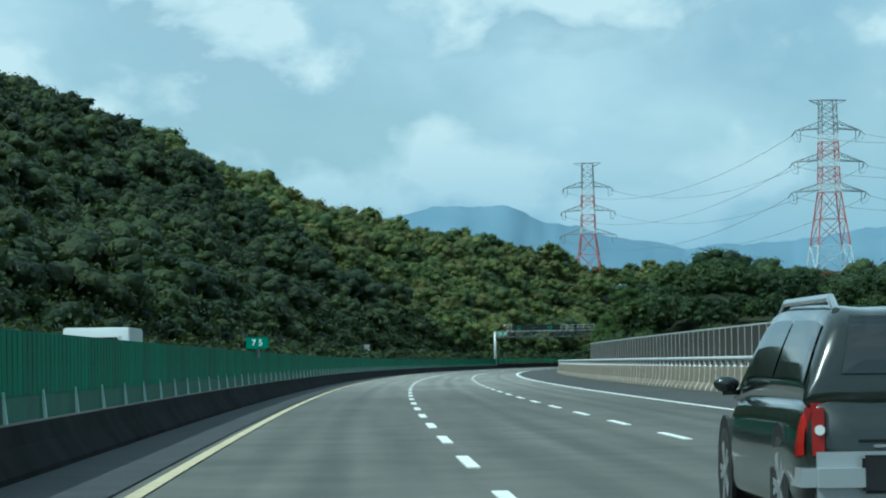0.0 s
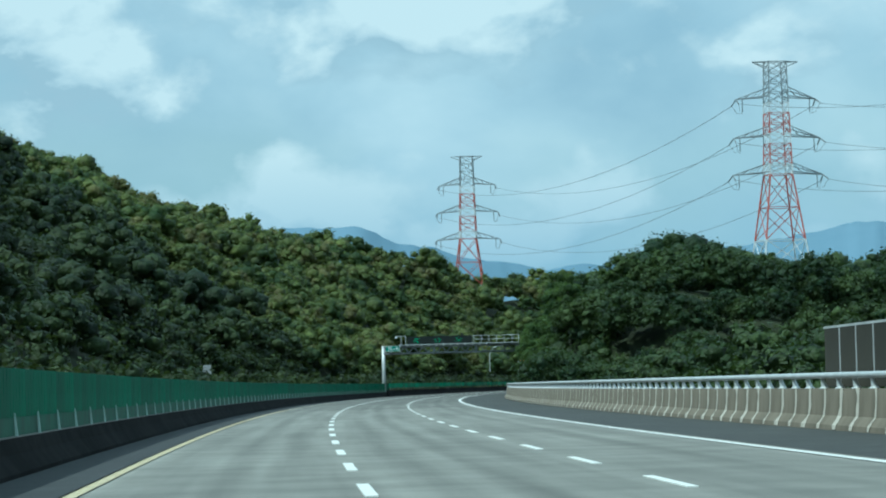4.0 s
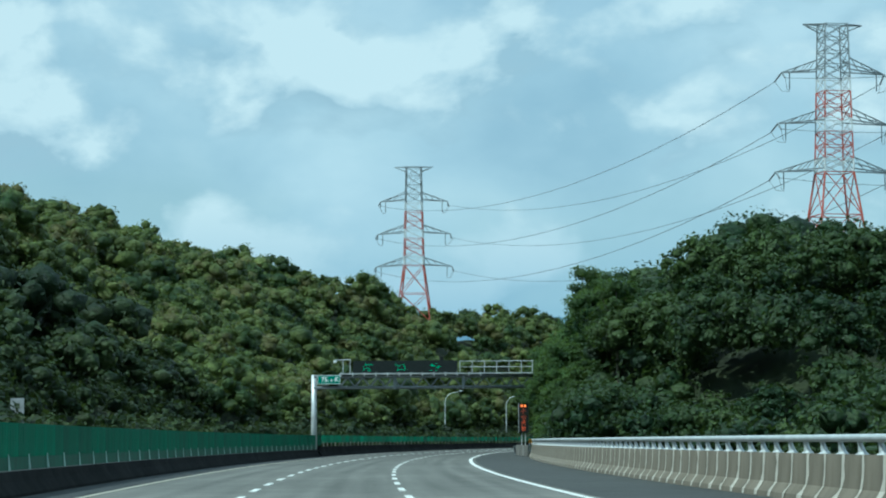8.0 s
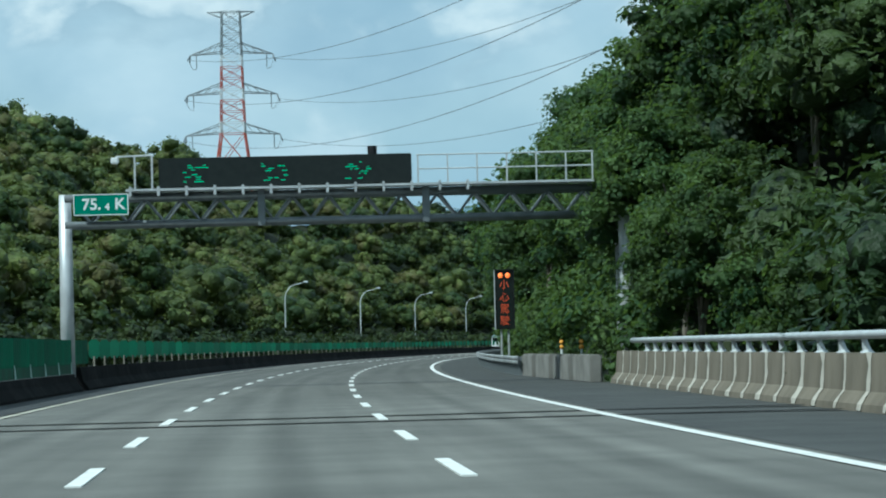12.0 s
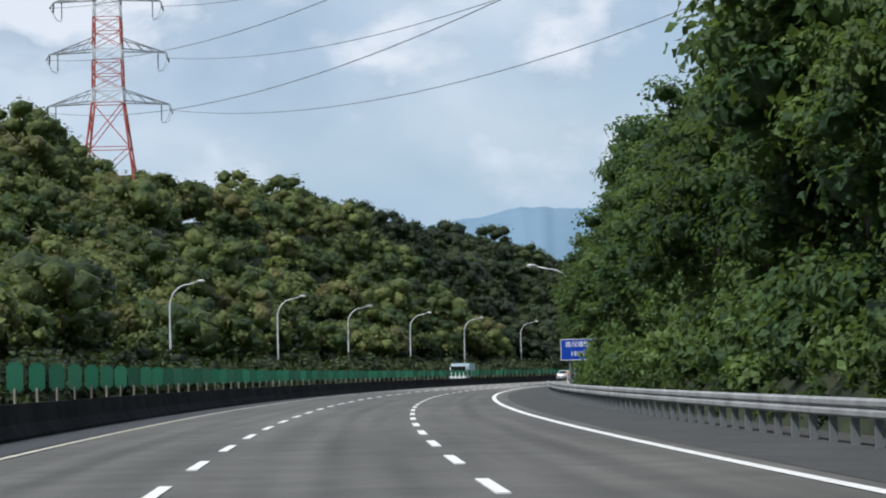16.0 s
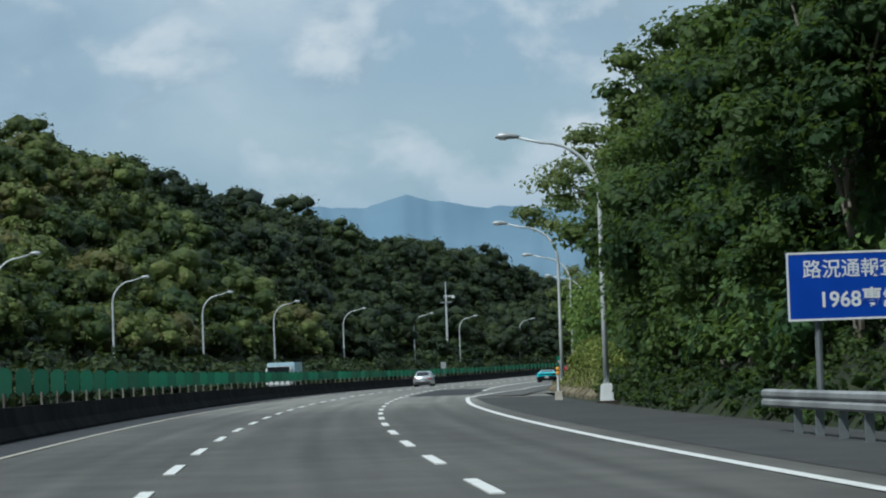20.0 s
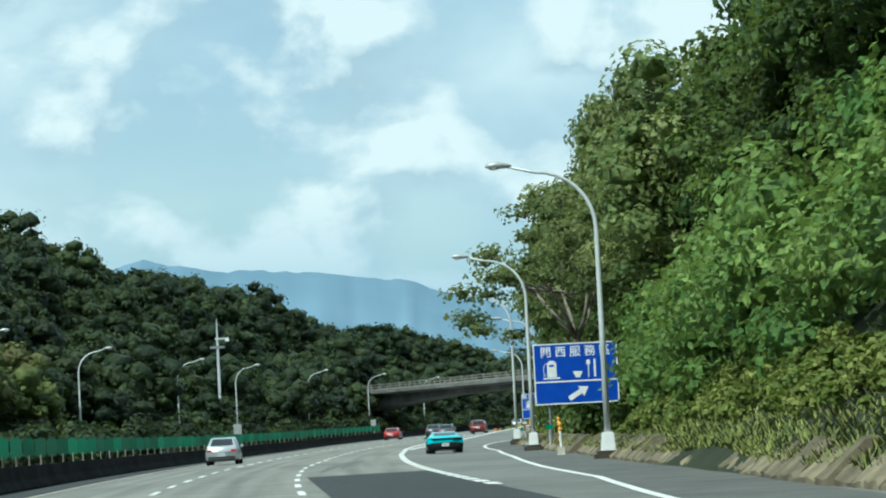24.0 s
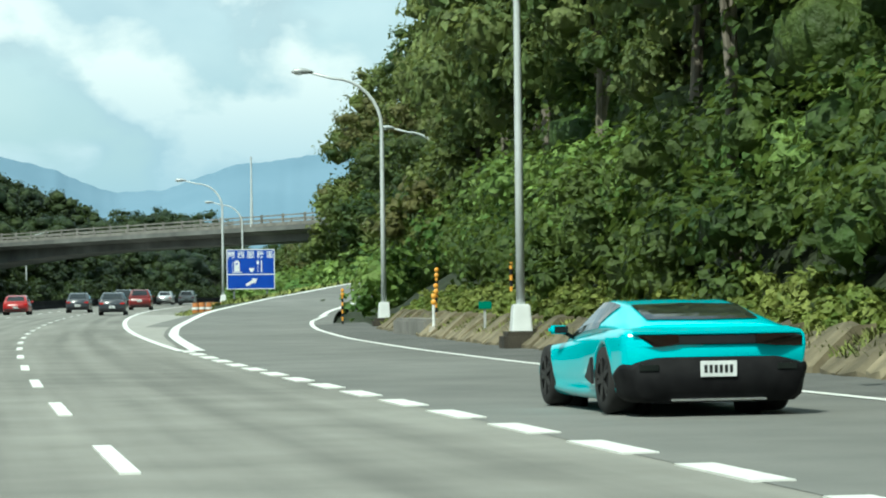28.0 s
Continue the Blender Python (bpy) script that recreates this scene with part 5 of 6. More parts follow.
forest("hillside_forest", 24, scatter(rt_, 260, 430, 22, 70, 5.8, None, 0.95), LEAF_RIGHT, "dark-green forest on the knoll beside the viaduct", 58, 0.36, 22, 0.7)
forest("hillside_forest", 27, scatter(rt_, 430, 486, 18.0, 70, 5.4), LEAF_RIGHT, "dark-green forest on the flank of the knoll", 62, 0.34, 22, 0.7)
forest("hillside_forest", 25, scatter(rt_, 486, 740, 21, 40, 5.8, None, 0.88), LEAF_RIGHT, "dense dark-green forest on the slope above the road", 60, 0.38, 11)
forest("hillside_forest", 33, scatter(rt_, 740, 960, 21, 40, 5.8, lambda s, d: d > (25.5 if 820 < s < 894 else 23)), LEAF_NEAR, "tall green forest on the slope above the shrubs", 76, 0.28, 26, 0.62)
forest("hillside_forest", 26, scatter(rt_, 1000, 1330, 15, 100, 6.4, lambda s, d: d > ramp_line(s)[0] + 8 or (s > 1225 and d < ramp_line(s)[0] - 7) or (s > 1098 and 21.8 < d < ramp_line(s)[0] - 6), 1.15), LEAF_HILL_SUN, "green trees beyond the exit ramp and the bridge", 50, 0.4, 22, 0.68)
forest("hillside_forest", 28, scatter(rt_, 1430, 1600, -92, -29, 8.0), LEAF_FAR, "far green forest behind the bridge", 24, 0.9)
forest("hillside_forest", 29, scatter(rt_, 1330, 1560, 16, 100, 9.0), LEAF_FAR, "far green forest behind the bridge", 24, 0.9)
forest("hillside_forest", 30, scatter(rt_, 1560, 1800, -90, 110, 10.0, lambda s, d: d < -28 or d > 16), LEAF_FAR, "far green forest closing the valley", 16, 1.1)
forest("hillside_forest", 34, scatter(rt_, 1552, 1612, -64, -29, 6.4, None, 1.62), LEAF_FAR, "grove of tall green trees rising behind the bridge", 40, 0.6, 14, 0.8)
forest("hillside_forest", 31, scatter(rt_, 290, 640, 66, 112, 7.5), LEAF_RIGHT, "dark-green forest on the top of the knoll", 36, 0.62)
forest("hillside_forest", 32, scatter(rt_, 486, 640, 42, 66, 7.0, None, 0.75), LEAF_RIGHT, "dark-green forest behind the crest of the knoll", 34, 0.62)

# ---- trees by the road ----
def tree_mesh(seed, height, radius, clumps, cards, size):
    r = np.random.default_rng(seed)
    k = np.arange(clumps)
    ct = 1 - (k + 0.5) / clumps * 1.55
    st = np.sqrt(1 - ct * ct)
    az_ = k * 2.4 + r.uniform(-0.5, 0.5, clumps)
    off = np.stack([st * np.cos(az_), st * np.sin(az_), ct], 1) * r.uniform(0.62, 1.12, (clumps, 1))
    c = off * (radius * 0.86, radius * 0.86, height * 0.38) + (0, 0, height * 0.58)
    rr = radius * r.uniform(0.24, 0.44, clumps)
    c = np.concatenate([c, c[::2] * (0.5, 0.5, 0.6) + (0, 0, height * 0.24)])
    rr = np.concatenate([rr, rr[::2] * 1.25])
    v, t, q, tone = foliage(r, c, rr, cards, size, 0.66, core=0.55, inner=0.5, spread=0.5)
    return leaf_mesh("crown", v, t, q, tone), c


def trunk_mesh(seed, height, tips):
    r = random.Random(seed)
    bm = bmesh.new()
    lean = (r.uniform(-0.5, 0.5), r.uniform(-0.5, 0.5))
    spine = [(lean[0] * q * q + 0.12 * math.sin(5 * q + seed), lean[1] * q * q, -0.6 + (height * 0.7 + 0.6) * q) for q in (0, 0.2, 0.4, 0.6, 0.8, 1.0)]
    tube(bm, spine, [0.18, 0.15, 0.13, 0.1, 0.07, 0.04], 8)
    for k, tip in enumerate(tips[:6]):
        a = Vector(spine[2 + k % 3])
        b = Vector(tip)
        tube(bm, [a, a.lerp(b, 0.45) + Vector((0, 0, 0.3)), b], [0.09, 0.06, 0.025], 6)
    return bm


KINDS = []
for k, (h, rad, n, cards, size) in enumerate(((9.5, 3.2, 26, 150, 0.25), (8.0, 2.9, 24, 150, 0.24), (11.0, 3.4, 28, 150, 0.27), (7.0, 2.7, 22, 150, 0.22), (10.0, 2.6, 26, 140, 0.24))):
    crown, tips = tree_mesh(100 + k, h, rad, n, cards, size)
    bm = trunk_mesh(k, h, tips.tolist())
    tm = bpy.data.meshes.new("trunk")
    bm.to_mesh(tm)
    bm.free()
    tm.materials.append(BARK)
    crowns = []
    # Three tones of one crown: darkened for cloud shade, plain, brightened.
    for mat in (LEAF_SHADED, LEAF_NEAR, LEAF_PALE):
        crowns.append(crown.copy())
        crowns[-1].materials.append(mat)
    KINDS.append((tm, crowns))
TREE_LABELS = ("broadleaf tree with a dense dark-green crown on the bank", "tall green broadleaf tree overhanging the hard shoulder", "slender leafy tree with pale grey limbs above the road")


def near_tree(kind, s, d, scale, turn, stretch=1.0):
    t = thing("tree", place(s, d, float(ground_z(s, d)) - 0.1, turn), TREE_LABELS[kind % 3], "tree", "trees along the right bank")
    t.scale = (scale, scale, scale * stretch)
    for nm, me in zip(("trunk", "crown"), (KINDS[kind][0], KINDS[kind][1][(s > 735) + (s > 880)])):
        ob = new(nm, me)
        ob.parent = t


rn = random.Random(5)
s = 480.0
while s < 1075:
    for row, up in enumerate((0.8, 1.05)):
        d0 = float(np.interp(s, [480, 500, 780, 815, 840, 900, 935, 960, 1000, 1040, 1075], [14.0, 13.0, 13.2, 15.0, 17.5, 17.8, 18.6, 20.2, 23.0, 27.5, 38.0])) + 3.9 * row
        d0 += 4.2 if 863 < s < 898 else 0.0
        big = float(np.interp(s, [480, 540, 600, 660, 700, 780, 900, 930, 1000, 1075], [0.85, 1.05, 0.92, 0.92, 1.02, 1.02, 1.0, 1.4, 1.4, 1.0]))
        if (738 < s < 932 and row == 0) or (664 < s < 688 and row == 0):
            continue
        near_tree(rn.randrange(5), s + rn.uniform(-1.6, 1.6), d0 + rn.uniform(-0.5, 0.8), up * big * rn.uniform(0.88, 1.08), rn.uniform(0, 360), rn.uniform(0.88, 1.08) * (1.3 if 930 < s < 1010 else 1.0))
    s += 6.0

for at, out, up in ((447, 15.2, 0.85), (453, 14.4, 0.8), (459, 14.6, 0.9), (465, 14.0, 0.78), (470, 15.4, 0.9), (475, 13.3, 1.0), (480, 15.0, 0.92), (484, 12.9, 1.05), (487, 13.0, 1.1), (574, 13.4, 1.25), (838, 19.0, 0.8), (827, 18.6, 0.8), (924, 20.6, 1.35), (868, 24.6, 1.3), (857, 24.0, 1.35), (880, 24.4, 1.25), (846, 23.4, 1.2), (886, 22.4, 1.4), (874, 25.6, 1.5), (862, 27.0, 1.5), (895, 24.0, 1.35)):
    near_tree((int(at) + 1) % 5, at, out + (0.5 if at < 490 else 0.0), up * (0.72 if at < 490 else 1.0), rn.uniform(0, 360))


def spreading_tree(seed, s, d, height, reach, lean, label):
    """An open crown of flat leafy layers held apart on long pale limbs, the sky showing between them."""
    r = np.random.default_rng(seed)
    t = thing("tree", place(s, d, float(ground_z(s, d)) - 0.2), label, "tree", "trees along the right bank")
    n = 44
    rho = reach * np.sqrt((np.arange(n) + 0.6) / n)
    a = np.arange(n) * 2.4 + r.uniform(-0.3, 0.3, n)
    c = np.stack([rho * np.cos(a) - lean, rho * np.sin(a), height * (0.93 - 0.42 * (rho / reach) ** 2) + r.uniform(-0.09, 0.03, n) * height], 1)
    c[::3, 2] -= height * 0.2
    v, tri, q, tone = foliage(r, c, r.uniform(0.9, 1.7, n), 150, 0.25, 0.42, core=0.25, inner=0.2, spread=0.5)
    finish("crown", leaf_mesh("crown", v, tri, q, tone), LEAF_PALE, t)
    bm = bmesh.new()
    fork = Vector((-0.35 * lean, 0, height * 0.36))
    tube(bm, [(0, 0, -0.5), (0.1, 0.05, height * 0.18), fork], [0.3, 0.25, 0.19], 9)
    for k in range(5):
        a0 = k * 1.2566 + 0.4
        knee = fork + Vector((math.cos(a0) * reach * 0.3 - lean * 0.3, math.sin(a0) * reach * 0.3, height * 0.2))
        tube(bm, [fork, fork.lerp(knee, 0.5) + Vector((0.1, -0.1, -0.2)), knee], [0.14, 0.11, 0.085], 7)
        for tip in sorted((Vector(p) for p in c.tolist()), key=lambda p: (p - knee).length)[:6]:
            tube(bm, [knee, knee.lerp(tip, 0.55) + Vector((0, 0, -0.15)), tip], [0.06, 0.04, 0.015], 5)
    part("trunk", bm, BARK, t, "pale grey trunk and spreading limbs", True)


spreading_tree(61, 906, 18.2, 13.0, 5.6, 1.4, "tall pale-green tree with an open layered crown leaning over the road")
spreading_tree(63, 800, 17.0, 12.4, 4.9, 1.2, "pale-green tree with an open airy crown over the grassy bank")
spreading_tree(62, 889, 22.6, 11.8, 4.2, 0.6, "pale-green tree with flat leafy layers on grey limbs")


def shrubs(name, seed, bands, mat, label, cards, size):
    """Low growth: clumps along bands of (s0, s1, d, depth, height, step)."""
    r = np.random.default_rng(seed)
    cs, rs = [], []
    for s0, s1, d, deep, high, step in bands:
        for s in np.arange(s0, s1, step):
            for k in range(3):
                dd = (d(s) if callable(d) else d) + r.uniform(0, deep)
                ss = s + r.uniform(-step, step) * 0.6
                rad = r.uniform(0.5, 1.1) * high * 0.5
                x, y = road_xy(ss, dd)
                cs.append((x, y, float(ground_z(ss, dd) + climb(ss)) + rad * r.uniform(0.3, 1.1) + high * 0.3 * k * r.uniform(0.3, 1)))
                rs.append(rad)
    v, t, q, tone = foliage(r, cs, rs, cards, size, 0.75, core=0.5, inner=0.5, spread=0.5)
    ob = finish(name, leaf_mesh(name, v, t, q, tone), mat)
    return tagged(ob, label, "shrubs", kind="stuff")


shrubs("roadside_shrubs", 31, [(480, 662, 12.2, 1.8, 2.6, 1.7), (662, 690, 13.9, 1.5, 2.4, 1.7), (690, 738, 12.4, 2.0, 3.0, 1.7)], LEAF_SHADED, "tangled dark-green roadside shrubs under the trees", 130, 0.24)
shrubs("roadside_shrubs", 39, [(892, 907, 17.4, 3.0, 3.2, 1.3), (738, 784, 15.2, 1.6, 3.0, 1.7), (905, 985, lambda s: 17.2 + max(0, s - 960) * 0.09, 2.6, 3.0, 1.7), (905, 1010, lambda s: 19.6 + max(0, s - 960) * 0.1, 3.0, 5.5, 1.8)], LEAF_NEAR, "tangled green roadside shrubs under the trees", 130, 0.25)
shrubs("bright_shrubs", 32, [(748, 908, lambda s: float(np.interp(s, [748, 800, 815, 838, 860, 885, 908], [14.7, 14.9, 14.5, 15.2, 17.2, 20.2, 20.6])), 4.2, 3.8, 1.2), (930, 975, 18.5, 2.5, 3.2, 2.2)], LEAF_SHRUB, "bright sunlit broad-leaved shrubs covering the bank", 210, 0.27)
shrubs("hill_foot_shrubs", 33, [(120, 480, -27.5, 6.0, 3.6, 3.0), (480, 1500, -26.0, 6.0, 3.2, 1.9), (480, 1500, -40.0, 10.0, 4.2, 2.2), (60, 480, -44.0, 16.0, 5.0, 3.0)], LEAF_FAR, "bushes along the foot of the hill behind the far barrier", 32, 0.55)
shrubs("knoll_face", 41, [(440, 580, 15.0, 9.0, 4.6, 1.5)], LEAF_RIGHT, "dark-green undergrowth covering the steep face of the knoll", 70, 0.34)
shrubs("ramp_shrubs", 34, [(1012, 1200, lambda s: float(ramp_line(s)[0] + 5.5), 5.0, 3.6, 2.5), (1095, 1210, 13.0, 9.0, 2.6, 2.5)], LEAF_SHRUB, "green and brownish bushes beside the exit ramp", 60, 0.42)


def tufts(name, seed, n, pick, mat, label, high, lift=None, thin=1.0):
    """Grass blades in tufts over the bank."""
    r = np.random.default_rng(seed)
    s, d = pick(r, n)
    x, y = road_xy(s, d)
    z = ground_z(s, d) + climb(s)
    z = np.maximum(z, lift(s, d)) if lift else z
    a = r.uniform(0, 2 * np.pi, n)
    h = high * r.uniform(0.4, 1.2, n)
    w = (0.05 + 0.05 * r.random(n)) * thin
    o = np.stack([x, y, z - 0.03], 1)
    side = np.stack([np.cos(a) * w, np.sin(a) * w, 0 * a], 1)
    tip = np.stack([np.cos(a + 1.6) * h * 0.9, np.sin(a + 1.6) * h * 0.9, h], 1)
    v = np.stack([o - side, o + side, o + tip + side * 0.3, o + tip - side * 0.3], 1).reshape(-1, 3)
    ob = finish(name, mesh_from(name, v, np.arange(4 * n).reshape(-1, 4)), mat)
    return tagged(ob, label, "grass", kind="stuff")


def wedge_pick(r, n):
    s = r.uniform(1052, 1140, n)
    return s, r.uniform(9.5, 10.2, n) + r.uniform(0, 1, n) * (np.clip(ramp_line(s)[0] - 5, 11, 60) - 10)


shrubs("bank_growth", 35, [(736, 985, lambda s: float(np.interp(s, [736, 795, 820, 836, 850, 900, 985], [13.0, 13.1, 13.9, 14.7, 15.6, 16.3, 16.9])), 1.2, 0.55, 0.42)], GRASS_LEAF, "low yellow-green creepers and weeds over the bank", 46, 0.17)
def bank_pick(r, n):
    s = r.uniform(744, 985, n)
    return s, np.array([bank_foot(v) for v in s]) + 0.3 + 2.2 * r.random(n) ** 1.3


def over_stones(s, d):
    off = d - np.array([bank_foot(v) for v in s])
    return np.where(off < 1.0, 0.05 + 0.7 * np.clip(off, 0, 0.75), -1.0)


tufts("bank_grass", 43, 60000, bank_pick, GRASS, "yellow-green rough grass above and over the stone edging", 0.17, over_stones, 0.35)
tufts("wedge_grass", 42, 9000, wedge_pick, GRASS, "mown grass on the wedge between motorway and ramp", 0.25)
shrubs("verge_weeds", 36, [(482, 742, 11.75, 2.4, 0.9, 0.75)], LEAF_SHADED, "low dark-green weeds along the foot of the trees", 34, 0.15)
shrubs("knoll_shrubs", 37, [(1092, 1180, lambda s: 13.5, 14.0, 3.2, 1.6), (1092, 1112, lambda s: 13.0, 3.0, 1.6, 1.0)], LEAF_SHRUB, "yellow-green bushes on the slope before the bridge", 50, 0.42)
shrubs("slope_growth", 38, [(842, 912, lambda s: float(np.interp(s, [842, 870, 882, 912], [16.4, 18.0, 19.6, 18.4])), 2.4, 0.6, 1.5)], LEAF_SHRUB, "low green creepers on the slope behind the sign", 40, 0.2)


def slope_pick(r, n):
    s = r.uniform(836, 908, n)
    return s, np.interp(s, [836, 850, 900, 908], [14.9, 15.9, 16.6, 16.6]) + r.random(n) * np.interp(s, [836, 850, 870, 900, 908], [0.8, 1.8, 3.6, 3.6, 1.0])


tufts("slope_grass", 44, 90000, slope_pick, SLOPE_GRASS, "long sunlit yellow-green grass on the slope behind the sign", 0.2, None, 0.3)

# ---- vehicles ----
def loft(bm, stations):
    """A skin over half cross-sections (x, z), mirrored, from station to station along y."""
    rings = []
    for y, half in stations:
        pts = [(-x, z) for x, z in half] + [(x, z) for x, z in reversed(half[1:-1])]
        rings.append([bm.verts.new((x, y, z)) for x, z in pts])
    n = len(rings[0])
    for a, b in zip(rings, rings[1:]):
        for k in range(n - 1):
            bm.faces.new((a[k], a[k + 1], b[k + 1], b[k]))
        bm.faces.new((a[n - 1], a[0], b[0], b[n - 1]))
    bm.faces.new(rings[0][::-1])
    bm.faces.new(rings[-1])
    bmesh.ops.recalc_face_normals(bm, faces=bm.faces[:])
    return bm


def eased(v, n):
    """Points on a smooth curve through the rows of v, n steps from each to the next."""
    out = []
    for k in range(len(v) - 1):
        a, b, c, d = v[max(k - 1, 0)], v[k], v[k + 1], v[min(k + 2, len(v) - 1)]
        for q in np.arange(n) / n:
            out.append(0.5 * (2 * b + (c - a) * q + (2 * a - 5 * b + 4 * c - d) * q**2 + (3 * b - a - 3 * c + d) * q**3) * 0.7 + 0.3 * (b + (c - b) * q))
    return np.array(out + [v[-1]])


def skin(stations, ny=4, nx=3):
    """A smooth skin through half cross-sections along y."""
    prof = np.array([[(x, z) for x, z in half] for _, half in stations], float)
    ys = eased(np.array([[y] for y, _ in stations], float), ny)[:, 0]
    rows = eased(prof, ny)
    half = [eased(r, nx) for r in rows]
    for h in half:
        h[0, 0] = h[-1, 0] = 0.0
        h[:, 0] = h[:, 0].clip(0)
    return loft(bmesh.new(), [(float(y), [tuple(map(float, p)) for p in h]) for y, h in zip(ys, half)])


def pane(stations, low, high, ny=4, nx=3, lift=0.012, sides=(1,)):
    """Glass that follows a skin: low and high are (place along the half section from 0 to 1, first y, last y) of its two edges."""
    prof = np.array([[(x, z) for x, z in half] for _, half in stations], float)
    ys = eased(np.array([[y] for y, _ in stations], float), ny)[:, 0]
    rows = np.array([eased(r, nx) for r in eased(prof, ny)])
    rows[..., 0] = rows[..., 0].clip(0)
    us = np.linspace(0, 1, rows.shape[1])

    def at(y, u, mirror):
        i = min(max(int(np.searchsorted(ys, y)) - 1, 0), len(ys) - 2)
        q = (y - ys[i]) / (ys[i + 1] - ys[i])
        r = rows[i] * (1 - q) + rows[i + 1] * q
        return Vector((mirror * float(np.interp(u, us, r[:, 0])), y, float(np.interp(u, us, r[:, 1]))))

    bm = bmesh.new()
    n, k = 8, 5
    spans = [(low, high, sides[0])] if len(sides) == 1 else [(low, high, -1), (low, high, 1)]
    for lo, hi, mirror in spans:
        grid = []
        for j in range(k):
            v = j / (k - 1)
            u = lo[0] + (hi[0] - lo[0]) * v
            y0, y1 = lo[1] + (hi[1] - lo[1]) * v, lo[2] + (hi[2] - lo[2]) * v
            row = []
            for i in range(n):
                y = y0 + (y1 - y0) * i / (n - 1)
                p = at(y, u, mirror)
                e = 0.02
                a, b = at(y + e, u, mirror) - at(y - e, u, mirror), at(y, min(u + 0.02, 1), mirror) - at(y, max(u - 0.02, 0), mirror)
                nn = a.cross(b).normalized() * mirror
                if nn.z < -0.2 or (abs(nn.z) < 0.2 and nn.x * mirror < 0):
                    nn = -nn
                row.append(bm.verts.new(p + nn * lift))
            grid.append(row)
        for j in range(k - 1):
            for i in range(n - 1):
                bm.faces.new((grid[j][i], grid[j][i + 1], grid[j + 1][i + 1], grid[j + 1][i]))
    bmesh.ops.remove_doubles(bm, verts=bm.verts[:], dist=0.002)
    bmesh.ops.recalc_face_normals(bm, faces=bm.faces[:])
    return bm


def sheet(points, thick=0.012):
    """A thin plate through points that lie on one surface."""
    bm = bmesh.new()
    bm.faces.new([bm.verts.new(p) for p in points])
    bm.normal_update()
    bmesh.ops.solidify(bm, geom=bm.faces[:], thickness=thick)
    return bm


def wheel(parent, x, y, r, w, rim):
    side = 1 if x > 0 else -1
    bm = bmesh.new()
    prof = [(r * 0.62, -w / 2), (r * 0.93, -w / 2), (r, -w * 0.36), (r, w * 0.36), (r * 0.93, w / 2), (r * 0.62, w / 2)]
    n = 28
    rings = [[bm.verts.new((x + o, y + q * math.cos(a), r + q * math.sin(a))) for q, o in prof] for a in (2 * math.pi * k / n for k in range(n))]
    for k in range(n):
        for j in range(len(prof) - 1):
            bm.faces.new((rings[k][j], rings[k][j + 1], rings[(k + 1) % n][j + 1], rings[(k + 1) % n][j]))
    bmesh.ops.recalc_face_normals(bm, faces=bm.faces[:])
    tyre = part("tyre", bm, RUBBER, parent, smooth=True)
    bm = bmesh.new()
    xo = x + side * (w / 2 - 0.008)
    for k in range(5):
        for da in (-0.16, 0.16):
            a = 2 * math.pi * k / 5 + da
            m = Matrix.Translation((xo, y, r)) @ Matrix.Rotation(a, 4, "X")
            box(bm, -0.012, 0.012, 0.02, r * 0.64, -0.022, 0.022, m=m)
    tube(bm, [(xo - 0.015, y, r), (xo + 0.015, y, r)], r * 0.16, 10)
    part("rim", bm, rim, tyre, "five-spoke wheel rim")
    # A solid black disc stands in for the shade behind the spokes.
    part("rim_well", tube(bmesh.new(), [(x + side * (w / 2 - 0.05), y, r), (x + side * (w / 2 - 0.013), y, r)], r * 0.62, 20), BUMPER_BLACK, tyre, "black disc for the shade behind the spokes")


def mirror_piece(parent, x, y, z, mat, w=0.2):
    s = 1 if x > 0 else -1
    bm = bmesh.new()
    bmesh.ops.create_uvsphere(bm, u_segments=10, v_segments=6, radius=1, matrix=Matrix.Translation((x + s * w * 0.5, y, z)) @ Matrix.Diagonal((w * 0.5, 0.06, 0.062, 1)))
    box(bm, min(x, x + s * 0.1) - 0.03, max(x, x + s * 0.1), y - 0.02, y + 0.02, z - 0.08, z - 0.04)
    part("mirror", bm, mat, parent, smooth=True)


def plate(parent, y, z, w=0.38, h=0.16):
    p = part("number_plate", boxed(-w / 2, w / 2, y - 0.012, y, z - h / 2, z + h / 2, 0.004), PLATE, parent, "white plate with dark bars")
    for k in range(6):
        part("plate_bar", boxed(-w * 0.4 + k * w * 0.14, -w * 0.4 + k * w * 0.14 + w * 0.085, y - 0.015, y - 0.012, z - h * 0.25, z + h * 0.25), BLACK, p)


